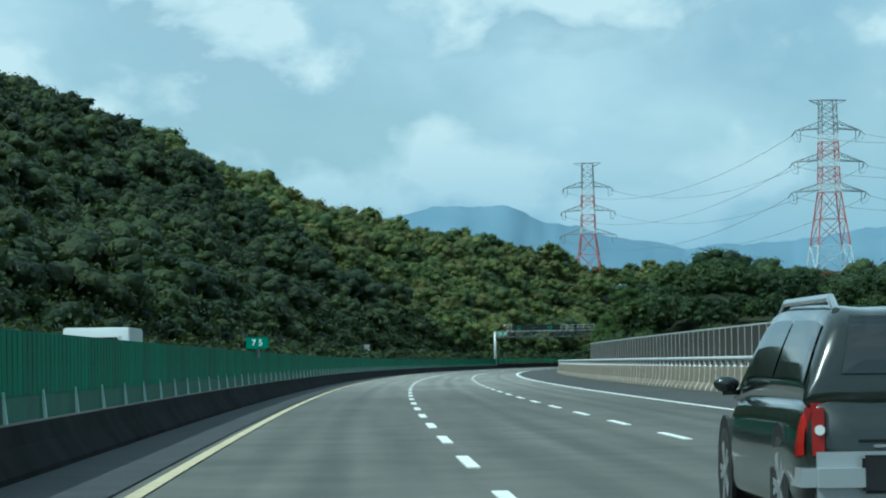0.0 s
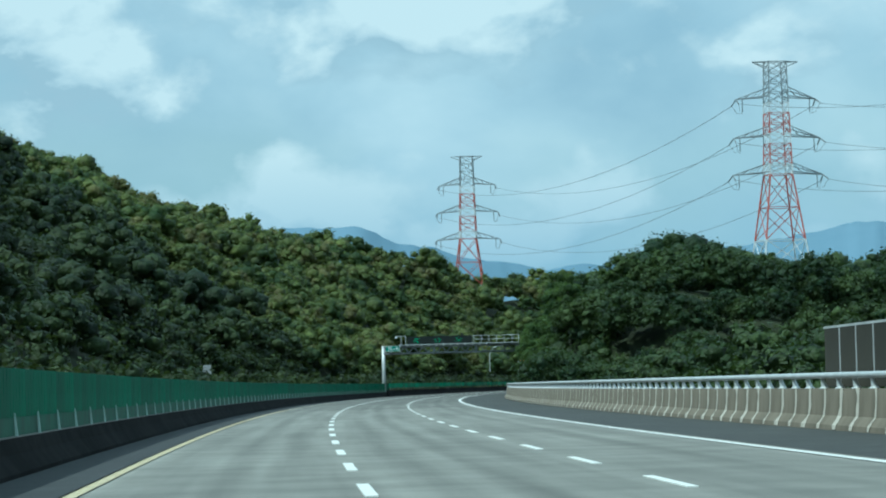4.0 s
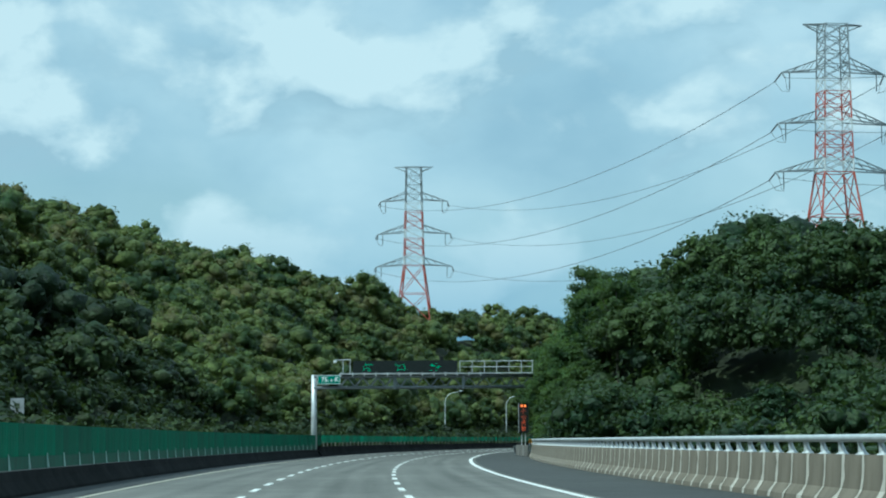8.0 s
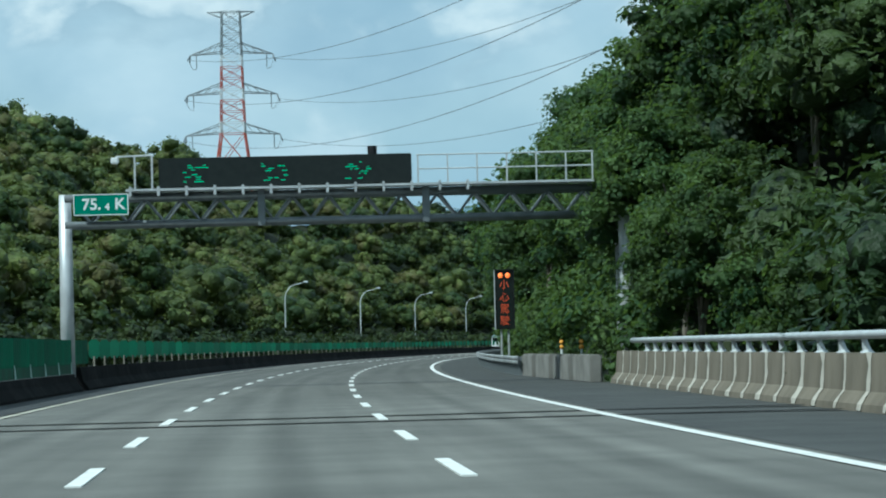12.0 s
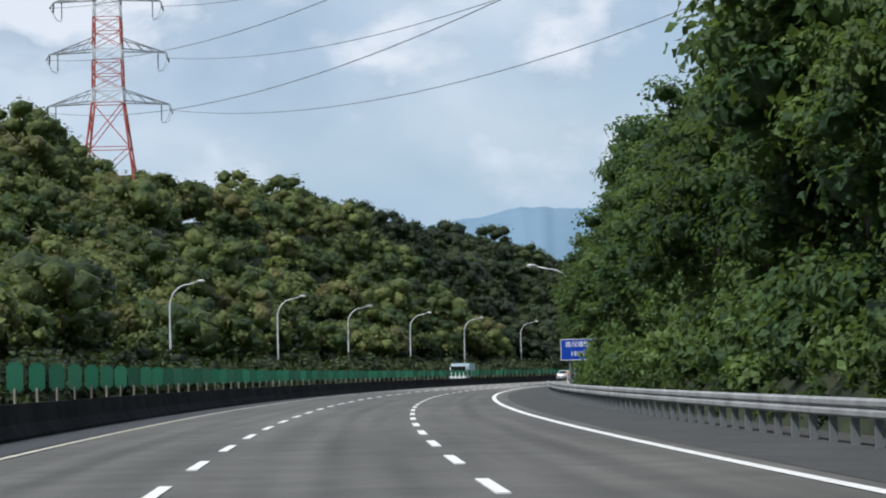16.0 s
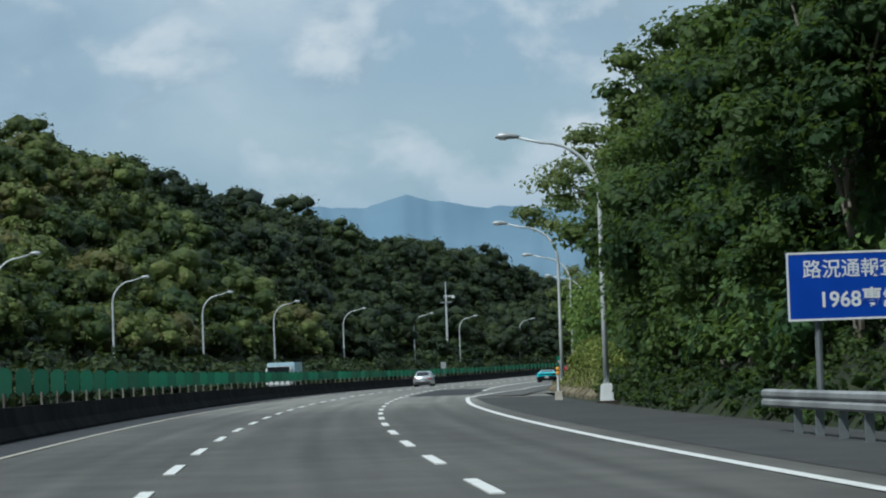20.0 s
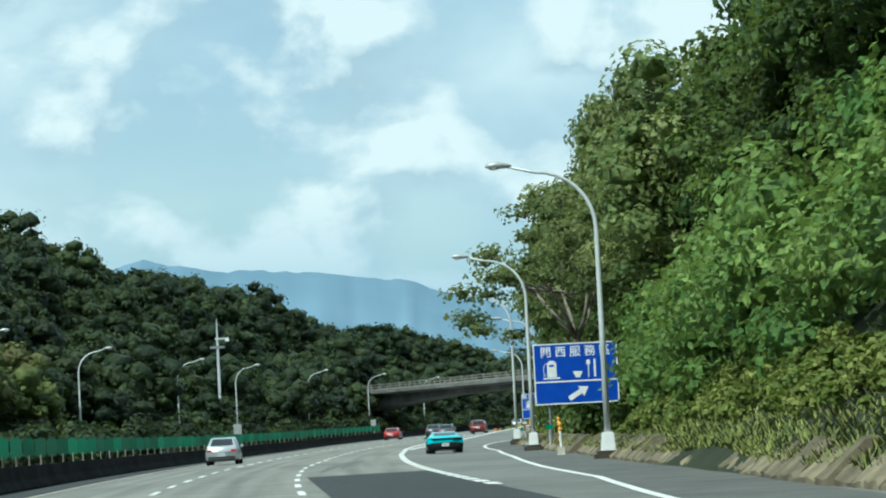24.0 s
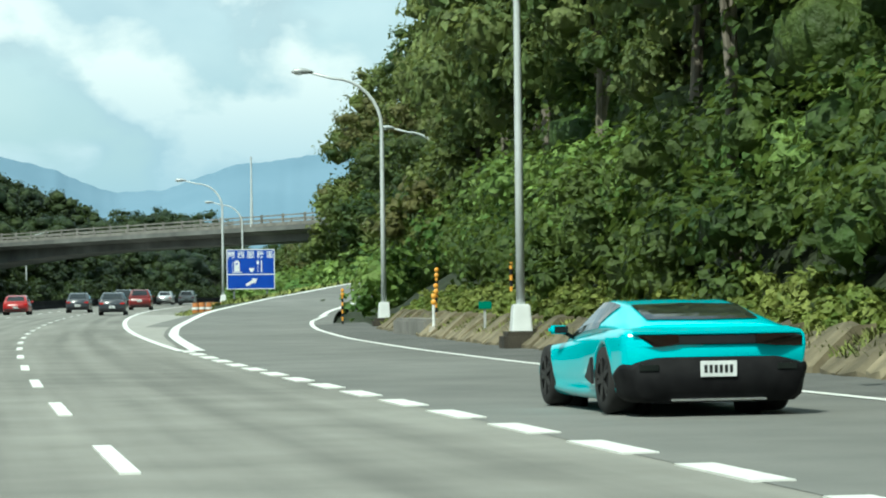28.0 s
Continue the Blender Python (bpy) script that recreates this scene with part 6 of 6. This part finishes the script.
def supercar(m):
    c = thing("sports_car", m, "low turquoise mid-engined sports car with black lower bumper", "car")
    st = [(-2.20, [(0, 0.40), (0.74, 0.40), (0.88, 0.50), (0.93, 0.64), (0.93, 0.76), (0.89, 0.83), (0.5, 0.85), (0, 0.85)]),
          (-2.08, [(0, 0.24), (0.82, 0.24), (0.94, 0.42), (0.965, 0.64), (0.955, 0.78), (0.90, 0.865), (0.5, 0.87), (0, 0.87)]),
          (-1.75, [(0, 0.17), (0.84, 0.18), (0.955, 0.40), (0.972, 0.64), (0.955, 0.80), (0.86, 0.885), (0.5, 0.88), (0, 0.88)]),
          (-1.33, [(0, 0.15), (0.85, 0.16), (0.95, 0.40), (0.972, 0.64), (0.945, 0.80), (0.83, 0.885), (0.5, 0.87), (0, 0.87)]),
          (-0.85, [(0, 0.13), (0.84, 0.14), (0.92, 0.34), (0.945, 0.60), (0.91, 0.78), (0.80, 0.86), (0.5, 0.86), (0, 0.86)]),
          (-0.30, [(0, 0.12), (0.84, 0.13), (0.90, 0.32), (0.915, 0.56), (0.89, 0.74), (0.79, 0.81), (0.5, 0.82), (0, 0.82)]),
          (0.40, [(0, 0.12), (0.84, 0.13), (0.91, 0.32), (0.925, 0.54), (0.89, 0.70), (0.76, 0.76), (0.45, 0.78), (0, 0.78)]),
          (0.95, [(0, 0.12), (0.85, 0.14), (0.935, 0.34), (0.955, 0.54), (0.91, 0.68), (0.70, 0.71), (0.4, 0.71), (0, 0.71)]),
          (1.35, [(0, 0.13), (0.85, 0.16), (0.94, 0.34), (0.955, 0.52), (0.90, 0.65), (0.62, 0.65), (0.35, 0.63), (0, 0.63)]),
          (1.90, [(0, 0.14), (0.76, 0.17), (0.87, 0.3), (0.87, 0.42), (0.78, 0.51), (0.5, 0.53), (0.3, 0.53), (0, 0.53)]),
          (2.22, [(0, 0.18), (0.50, 0.2), (0.60, 0.27), (0.60, 0.34), (0.50, 0.39), (0.34, 0.41), (0.2, 0.41), (0, 0.41)])]
    bm = skin(st, 8, 6)
    wells = [(-1.33, 0.355, 0.355), (1.29, 0.34, 0.34)]
    cut = [f for f in bm.faces for y, z, rad in wells if abs(f.calc_center_median().x) > 0.6 and math.hypot(f.calc_center_median().y - y, f.calc_center_median().z - z) < rad + 0.045]
    bmesh.ops.delete(bm, geom=list(set(cut)), context="FACES")
    body = part("body", bm, CYAN, c, "glossy turquoise body", True)

    def flank(y, z):
        """Half the body's width at a place on its side."""
        sides = [np.interp(z, [p[1] for p in half[1:6]], [p[0] for p in half[1:6]]) for _, half in st]
        return float(np.interp(y, [q for q, _ in st], sides))
    cab = [(-1.98, [(0, 0.80), (0.86, 0.845), (0.66, 0.89), (0.4, 0.895), (0, 0.90)]),
           (-1.55, [(0, 0.80), (0.89, 0.865), (0.66, 0.985), (0.42, 1.005), (0, 1.01)]),
           (-1.05, [(0, 0.80), (0.89, 0.85), (0.63, 1.08), (0.42, 1.10), (0, 1.105)]),
           (-0.50, [(0, 0.78), (0.86, 0.81), (0.62, 1.135), (0.42, 1.155), (0, 1.165)]),
           (-0.05, [(0, 0.76), (0.81, 0.79), (0.60, 1.13), (0.42, 1.15), (0, 1.16)]),
           (0.45, [(0, 0.70), (0.80, 0.74), (0.62, 0.99), (0.42, 1.02), (0, 1.03)]),
           (1.15, [(0, 0.60), (0.74, 0.66), (0.70, 0.70), (0.42, 0.715), (0, 0.72)])]
    part("cabin", skin(cab), CYAN, c, "turquoise roof and pillars", True)
    part("rear_window", pane(cab, (0.58, -1.72, -1.0), (1.0, -1.78, -0.92), sides=(-1, 1)), GLASS_DARK, c, "dark sloping rear window")
    part("windscreen", pane(cab, (0.56, 0.3, 1.0), (1.0, 0.2, 1.05), sides=(-1, 1)), GLASS_DARK, c, "dark windscreen")
    for sx in (-1, 1):
        part("side_window", pane(cab, (0.29, -0.84, 0.72), (0.5, -0.86, 0.1), sides=(sx,)), GLASS_DARK, c, "dark side window")
        part("tail_light", sheet([(sx * 0.40, -2.228, 0.815), (sx * 0.80, -2.222, 0.815), (sx * 0.90, -2.165, 0.79), (sx * 0.972, -2.02, 0.715), (sx * 0.94, -2.16, 0.69), (sx * 0.6, -2.232, 0.695), (sx * 0.40, -2.232, 0.715)], 0.035), TAIL_DARK, body, "smoked slanting tail light")
        m = Matrix.Translation((sx * 0.97, 0.52, 0.85)) @ Matrix.Rotation(radians(-14 * sx), 4, "Z")
        mirror = part("mirror", boxed(-0.1, 0.1, -0.05, 0.09, -0.045, 0.05, 0.03, m), CYAN, c, "turquoise mirror housing")
        part("mirror_glass", boxed(-0.08, 0.08, -0.056, -0.048, -0.034, 0.038, 0.0, m), GLASS_DARK, mirror, "dark mirror glass")
        part("mirror_stalk", tube(bmesh.new(), [(sx * 0.78, 0.58, 0.76), (sx * 0.9, 0.56, 0.82)], 0.022, 6), BUMPER_BLACK, mirror)
        part("side_intake", sheet([(sx * 0.945, -0.62, 0.36), (sx * 0.965, -0.95, 0.58), (sx * 0.965, -0.98, 0.30)], 0.03), BLACK, body, "black side intake")
        for y, z, rad in wells:
            bm = bmesh.new()
            rings = []
            for k in range(25):
                a = math.radians(-25 + 230 * k / 24)
                ring = []
                for q, lift in ((rad + 0.115, 0.004), (rad + 0.06, 0.012), (rad + 0.022, 0.008), (rad + 0.022, -0.1)):
                    yy, zz = y + q * math.cos(a), z + q * math.sin(a)
                    ring.append(bm.verts.new((sx * (flank(yy, max(zz, 0.2)) + lift), yy, zz)))
                rings.append(ring)
            for r0, r1 in zip(rings, rings[1:]):
                for k in range(3):
                    bm.faces.new((r0[k], r0[k + 1], r1[k + 1], r1[k]))
            part("wheel_arch", bm, CYAN, body, "turquoise lip round the wheel", True)
            part("wheel_well", tube(bmesh.new(), [(sx * 0.55, y, z), (sx * 0.62, y, z)], rad + 0.12, 24), BUMPER_BLACK, body)
        part("bumper_vent", boxed(min(sx * 0.6, sx * 0.84), max(sx * 0.6, sx * 0.84), -2.262, -2.2, 0.44, 0.54, 0.02), VMS_FACE, c, "black mesh vent")
    part("tail_band", boxed(-0.42, 0.42, -2.226, -2.18, 0.715, 0.81, 0.01), BLACK, body, "black band between the tail lights")
    part("spoiler_lip", sheet([(-0.88, -2.235, 0.845), (0.88, -2.235, 0.845), (0.82, -1.98, 0.89), (-0.82, -1.98, 0.89)], 0.022), CYAN, body)
    st = [(-2.25, [(0, 0.15), (0.72, 0.16), (0.86, 0.34), (0.87, 0.5), (0.6, 0.57), (0.3, 0.58), (0, 0.58)]),
          (-2.10, [(0, 0.13), (0.84, 0.14), (0.95, 0.36), (0.972, 0.52), (0.7, 0.6), (0.3, 0.6), (0, 0.6)]),
          (-1.80, [(0, 0.15), (0.86, 0.15), (0.955, 0.34), (0.968, 0.44), (0.7, 0.5), (0.3, 0.5), (0, 0.5)])]
    part("bumper", skin(st), BUMPER_BLACK, c, "black rear bumper and diffuser", True)
    part("valance_strip", boxed(-0.5, 0.5, -2.275, -2.24, 0.15, 0.175, 0.005), CHROME, c, "pale strip under the diffuser")
    plate(c, -2.262, 0.47)
    for x in (-0.835, 0.835):
        wheel(c, x * 0.965, -1.33, 0.355, 0.31, RIM_BLACK)
        wheel(c, x * 0.97, 1.29, 0.34, 0.26, RIM_BLACK)
    return c


def family_car(name, m, label, paint, L=4.5, W=1.75, H=1.46, style="sedan", lamps=TAIL_RED, rails=False, group="cars on the carriageway"):
    """An everyday car seen mostly from behind: three-box, hatchback or tall estate."""
    c = thing(name, m, label, "car", group)
    w, r = W / 2, 0.31 if style != "suv" else 0.36
    belt = H * 0.62
    yb, yf = -L / 2, L / 2
    deck = belt + 0.1 if style == "sedan" else belt
    st = [(yb, [(0, 0.36), (w * 0.82, 0.36), (w * 0.93, 0.5), (w * 0.95, belt * 0.75), (w * 0.86, belt * 0.97), (w * 0.5, deck - 0.03), (0, deck - 0.02)]),
          (yb + 0.25, [(0, 0.24), (w * 0.9, 0.25), (w, 0.45), (w, belt * 0.75), (w * 0.92, belt), (w * 0.5, deck), (0, deck + 0.01)]),
          (yb + L * 0.3, [(0, 0.2), (w * 0.92, 0.21), (w, 0.42), (w * 1.0, belt * 0.72), (w * 0.93, belt), (w * 0.5, belt + 0.03), (0, belt + 0.03)]),
          (yf - L * 0.3, [(0, 0.2), (w * 0.92, 0.21), (w, 0.42), (w * 1.0, belt * 0.7), (w * 0.93, belt * 0.98), (w * 0.5, belt), (0, belt)]),
          (yf - 0.45, [(0, 0.22), (w * 0.88, 0.23), (w * 0.96, 0.4), (w * 0.94, belt * 0.66), (w * 0.8, belt * 0.86), (w * 0.5, belt * 0.88), (0, belt * 0.88)]),
          (yf, [(0, 0.28), (w * 0.6, 0.3), (w * 0.74, 0.4), (w * 0.74, belt * 0.55), (w * 0.62, belt * 0.68), (w * 0.4, belt * 0.7), (0, belt * 0.7)])]
    body = part("body", skin(st), paint, c, smooth=True)
    if style == "sedan":
        ys = (yb + 0.55, yb + 1.15, yb + 1.9, yf - 1.75, yf - 1.05)
    elif style == "hatch":
        ys = (yb + 0.08, yb + 0.55, yb + 1.5, yf - 1.6, yf - 0.95)
    else:
        ys = (yb + 0.05, yb + 0.3, yb + 1.4, yf - 1.75, yf - 1.15)
    zt = (belt + 0.06, H - 0.06, H, H - 0.03, belt + 0.02)
    tw = (w * 0.86, w * 0.72, w * 0.72, w * 0.73, w * 0.88)
    cab = [(y, [(0, belt - 0.1), (w * 0.93, belt - 0.05), (a, z), (a * 0.6, z + 0.02), (0, z + 0.025)]) for y, z, a in zip(ys, zt, tw)]
    part("cabin", skin(cab), paint, c, smooth=True)
    part("rear_window", pane(cab, (0.62, ys[0] + (ys[1] - ys[0]) * 0.12, ys[0] + (ys[1] - ys[0]) * 0.9), (1.0, ys[0] + (ys[1] - ys[0]) * 0.1, ys[0] + (ys[1] - ys[0]) * 0.92), sides=(-1, 1)), GLASS_DARK, c, "dark rear window")
    part("windscreen", pane(cab, (0.6, ys[3] + 0.08, ys[4] - 0.1), (1.0, ys[3] + 0.05, ys[4] - 0.06), sides=(-1, 1)), GLASS_DARK, c, "dark windscreen")
    middle = (ys[1] + ys[3]) / 2
    for sx in (-1, 1):
        part("side_window", pane(cab, (0.33, ys[1] - 0.12, middle - 0.04), (0.47, ys[1] + 0.08, middle - 0.04), sides=(sx,)), GLASS_DARK, c, "dark side window")
        part("side_window", pane(cab, (0.33, middle + 0.04, ys[3] + 0.36), (0.47, middle + 0.04, ys[3] - 0.02), sides=(sx,)), GLASS_DARK, c, "dark side window")
        if style == "suv":
            lamp = part("tail_light", pane(st, (0.42, yb + 0.012, yb + 0.15), (0.63, yb + 0.012, yb + 0.1), lift=0.016, sides=(sx,)), lamps, body, "tall red tail light")
            part("lens", boxed(min(sx * w * 0.8, sx * w * 0.95), max(sx * w * 0.8, sx * w * 0.95), yb - 0.018, yb + 0.12, belt * 0.6, belt * 0.98, 0.03), lamps, lamp)
            part("lens_eye", tube(bmesh.new(), [(sx * w * 0.865, yb - 0.03, belt * 0.8), (sx * w * 0.865, yb - 0.015, belt * 0.8)], 0.032, 14), PLATE, lamp, "round clear reversing light")
        else:
            part("tail_light", boxed(min(sx * w * 0.56, sx * w * 0.94), max(sx * w * 0.56, sx * w * 0.94), yb - 0.015, yb + 0.22, belt * 0.76, belt * 0.94, 0.03), lamps, body, "red tail light")
        mirror_piece(c, sx * w * 0.95, ys[3] + 0.35, belt + 0.08, paint, 0.2)
        for y in (yb + L * 0.2, yf - L * 0.19):
            # Solid black disc in place of the dark gap inside the arch.
            part("wheel_arch", tube(bmesh.new(), [(sx * (w - 0.03), y, r + 0.02), (sx * (w + 0.004), y, r + 0.02)], r + 0.05, 22), BLACK, body)
            wheel(c, sx * (w - 0.1), y, r, 0.21, RIM_SILVER)
        if rails:
            part("roof_rail", tube(bmesh.new(), [(sx * w * 0.66, ys[1] + 0.1, H - 0.02), (sx * w * 0.66, ys[1] + 0.3, H + 0.07), (sx * w * 0.67, ys[3] - 0.3, H + 0.07), (sx * w * 0.67, ys[3], H - 0.02)], 0.03, 8), CHROME, c, "pale roof rail")
    if rails:
        part("bumper", boxed(-w * 1.0, w * 1.0, yb - 0.13, yb + 0.5, 0.3, 0.62, 0.1), SILVER, c, "silver rear bumper")
        part("bumper_insert", boxed(-w * 0.6, w * 0.6, yb - 0.145, yb - 0.1, 0.36, 0.6, 0.02), BLACK, c, "black bumper insert")
        part("door_bar", boxed(-w * 0.5, w * 0.5, yb - 0.03, yb + 0.02, belt * 0.68, belt * 0.7, 0.005), CHROME, c)
    else:
        part("bumper", boxed(-w * 0.93, w * 0.93, yb - 0.06, yb + 0.32, 0.28, 0.54, 0.09), BLACK, c, "rear bumper")
    part("boot_line", boxed(-w * 0.6, w * 0.6, yb - 0.012, yb + 0.05, belt * 0.72, belt * 0.735), BLACK, c)
    plate(c, yb - 0.025, belt * 0.6 if style != "suv" else belt * 0.74)
    return c


supercar(place(907.5, 10.23, 0.012, 1.7))
family_car("sedan", place(909.3, -1.85), "silver four-door saloon with dark windows in the fast lane", SILVER, 4.62, 1.76, 1.46)
family_car("sports_coupe", place(1078, -1.7), "bright red low car in the fast lane", RED, 4.3, 1.78, 1.34, "hatch")
family_car("sedan", place(1092.5, 1.75), "dark blue-grey saloon in the middle lane", NAVY, 4.6, 1.78, 1.46)
family_car("sedan", place(1066, 5.4), "dark grey saloon in the slow lane before the bridge", NAVY, 4.6, 1.8, 1.47)
family_car("estate_car", place(1115, 5.35), "dark red tall estate car in the slow lane", MAROON, 4.5, 1.84, 1.66, "suv")
family_car("estate_car", place(1150, 1.7), "black tall estate car in the middle lane", DARK_GREEN, 4.6, 1.84, 1.7, "suv")
family_car("sedan", place(1205, 1.7), "silver saloon far down the middle lane", SILVER, 4.5, 1.76, 1.46)
family_car("hatchback", place(1190, 5.3), "white hatchback far down the slow lane", WHITE_CAR, 4.2, 1.75, 1.5, "hatch")
family_car("off_roader", place(19.9, 2.37, 0.0), "black-green off-roader with silver bumper and tall red lights", DARK_GREEN, 4.45, 1.84, 1.525, "suv", TAIL_DEEP, True)

# A light-blue lorry on the opposite carriageway.
def lorry(m, label, box_mat, length):
    c = thing("lorry", m, label, "lorry")
    part("cab", boxed(-1.1, 1.1, length / 2 - 1.7, length / 2, 0.6, 2.3, 0.15), WHITE_CAR, c, "pale cab")
    part("cargo_box", boxed(-1.2, 1.2, -length / 2, length / 2 - 1.85, 0.95, 2.62, 0.05), box_mat, c)
    part("chassis", boxed(-0.5, 0.5, -length / 2 + 0.2, length / 2 - 0.3, 0.5, 0.95), BLACK, c)
    part("windscreen", boxed(-0.95, 0.95, length / 2 - 0.02, length / 2 + 0.012, 1.5, 2.25, 0.02), GLASS_DARK, c)
    for x in (-0.95, 0.95):
        for y in (-length / 2 + 1.2, length / 2 - 1.0):
            wheel(c, x, y, 0.45, 0.28, RIM_SILVER)
    return c


PALE_BLUE = material("pale blue lorry paint", (0.32, 0.46, 0.52), (0.42, 0.56, 0.62), 0.5, 0.6, 4)
lorry(place(878, -11.5, 0.03, 180), "white lorry with a pale blue cargo box on the far carriageway", PALE_BLUE, 7.5)
lorry(place(104, -11.3, 0.03, 180), "white box lorry passing behind the green screen", WHITE_CAR, 7.0)

# ---- small things along the verge ----
def marker_post(s, d, z, high, label, face=REFLECTOR, base=True, striped=False):
    p = thing("marker_post", place(s, d, z), label, "post", "marker posts")
    part("stem", tube(bmesh.new(), [(0, 0, 0.0), (0, 0, high)], 0.045, 8), WHITE_SIGN if not striped else REFLECTOR, p)
    if striped:
        for k in range(4):
            part("stripe", tube(bmesh.new(), [(0, 0, 0.1 + high * 0.24 * k), (0, 0, 0.1 + high * 0.24 * k + high * 0.12)], 0.05, 8), BLACK, p)
    for k in range(2):
        bm = bmesh.new()
        bmesh.ops.create_uvsphere(bm, u_segments=10, v_segments=6, radius=0.085, matrix=Matrix.Translation((0, -0.03, high + 0.06 + 0.18 * k)) @ Matrix.Diagonal((1, 0.5, 1, 1)))
        part("reflector", bm, face, p, "amber reflector", True)
    if base:
        bm = boxed(-0.18, 0.18, -0.18, 0.18, -0.25, 0.4)
        for v in bm.verts:
            if v.co.z > 0.3:
                v.co.x *= 0.7
                v.co.y *= 0.7
        part("foot", bm, CONC_PALE, p, "pale concrete foot")
    return p


for s, d in ((864.5, 13.9), (913, 14.9), (960.5, 15.6), (746, 10.6), (486.5, 11.3), (497, 11.4)):
    marker_post(s, d, float(ground_z(s, d)) + 0.05, 1.05, "white roadside post with amber reflectors on a concrete foot")
for s, d in ((884, 15.2), (956, 17.2), (966, 16.4), (972, 17.2), (1002, 16.6)):
    marker_post(s, d, float(ground_z(s, d)) + 0.02, 1.35, "black and amber banded warning post beside the exit", striped=True, base=False)

# Small green location plates.
for s, d, h in ((790, 12.4, 1.25), (888, 15.0, 1.15), (950.5, 15.6, 1.0)):
    b = board("location_plate", place(s, d, float(ground_z(s, d))), 0.34, h, h + 0.2, GREEN_SIGN, "small green location plate on a pale post", "sign", (), 0.0)
    part("post", boxed(-0.03, 0.03, 0.02, 0.08, -0.2, h + 0.1), STEEL_PALE, b)

# Crash cushion of orange drums at the exit nose.
for k, (s, d) in enumerate(((1066, 10.8), (1067, 11.7), (1067.5, 12.6), (1068.5, 11.2), (1069, 12.1))):
    b = thing("crash_drum", place(s, d, 0.0), "orange plastic crash drum with pale bands at the exit nose", "drum", "crash drums")
    part("drum", tube(bmesh.new(), [(0, 0, 0), (0, 0, 0.4), (0, 0, 0.75)], [0.22, 0.24, 0.2], 14), ORANGE_PAINT, b)
    part("band", tube(bmesh.new(), [(0, 0, 0.3), (0, 0, 0.45)], 0.245, 14), WHITE_SIGN, b, "pale reflective band")

# A drainage grate and block heap near the posts.
ob = part("drain_kerb", boxed(-0.4, 0.4, -4.0, 4.0, -0.2, 0.55, 0.08), CONC_BLOCK)
ob.matrix_basis = place(966, 15.9, 0)
tagged(ob, "low stained concrete drain wall beside the exit lane", "wall")

# Camera mast beyond the far lamps.
mast = thing("camera_mast", place(1100, -25.2, 0.3), "slim grey mast with cameras and a boxy cabinet by the hill", "mast")
part("pole", tube(bmesh.new(), [(0, 0, 0), (0, 0, 11.5), (0, 0, 15.6)], [0.22, 0.16, 0.05], 8), POLE, mast)
part("arm", boxed(-0.3, 1.4, -0.08, 0.08, 13.0, 13.2), POLE, mast)
part("camera_head", boxed(1.0, 1.5, -0.3, 0.2, 12.7, 13.0, 0.05), WHITE_SIGN, mast, "pale camera housing")
part("cabinet", boxed(-0.9, 0.9, -0.2, 0.2, 11.9, 12.2), STEEL_DARK, mast)
part("cabinet", boxed(-0.5, 0.5, -0.25, 0.25, 4.6, 5.0), STEEL_DARK, mast)

# Small grey-white plates over the median.
b = board("verge_sign", place(460.5, -24.3), 0.95, 2.4, 4.3, SIGN_BACK, "tall pale sign board standing beyond the far carriageway", "sign", (0,), 0.0, 0.2)
for s in (965, 1092):
    b = board("median_sign", place(s, -5.45), 0.6, 1.7, 2.45, SIGN_BACK, "small pale square sign above the median barrier", "sign", (0,), 0.0, 0.7)

# Cut stones along the foot of the bank.
kerb = thing("stone_edging", pose(0, 0, 0), "sloping row of mossy brown cut stones along the foot of the bank", "kerb", kind="structure")
stones = []
for k in range(6):
    rr = random.Random(k)
    bm = bmesh.new()
    top = 0.5 + 0.09 * (k % 3)
    prof = [(0.0, -0.2), (0.0, 0.1), (0.32, 0.1 + top * 0.45), (0.74, 0.06 + top), (1.0, 0.08 + top), (1.0, -0.2)]
    rings = [[bm.verts.new((x + rr.uniform(-0.06, 0.06), y, z + rr.uniform(-0.06, 0.05))) for x, z in prof] for y in (-0.6, -0.2, 0.25, 0.6)]
    for a, b in zip(rings, rings[1:]):
        for j in range(6):
            bm.faces.new((a[j], a[(j + 1) % 6], b[(j + 1) % 6], b[j]))
    bm.faces.new(rings[0])
    bm.faces.new(rings[-1][::-1])
    bmesh.ops.recalc_face_normals(bm, faces=bm.faces[:])
    me = bpy.data.meshes.new("stone")
    bm.to_mesh(me)
    bm.free()
    me.materials.append(STONE)
    stones.append(me)
for k in range(190):
    s = 744 + 1.26 * k
    ob = new("stone", stones[(k * 5) % 6])
    ob.parent = kerb
    ob.matrix_basis = place(s, bank_foot(s) + 0.05 * math.sin(k * 1.7), 0.0, 4 * math.sin(k * 2.9))
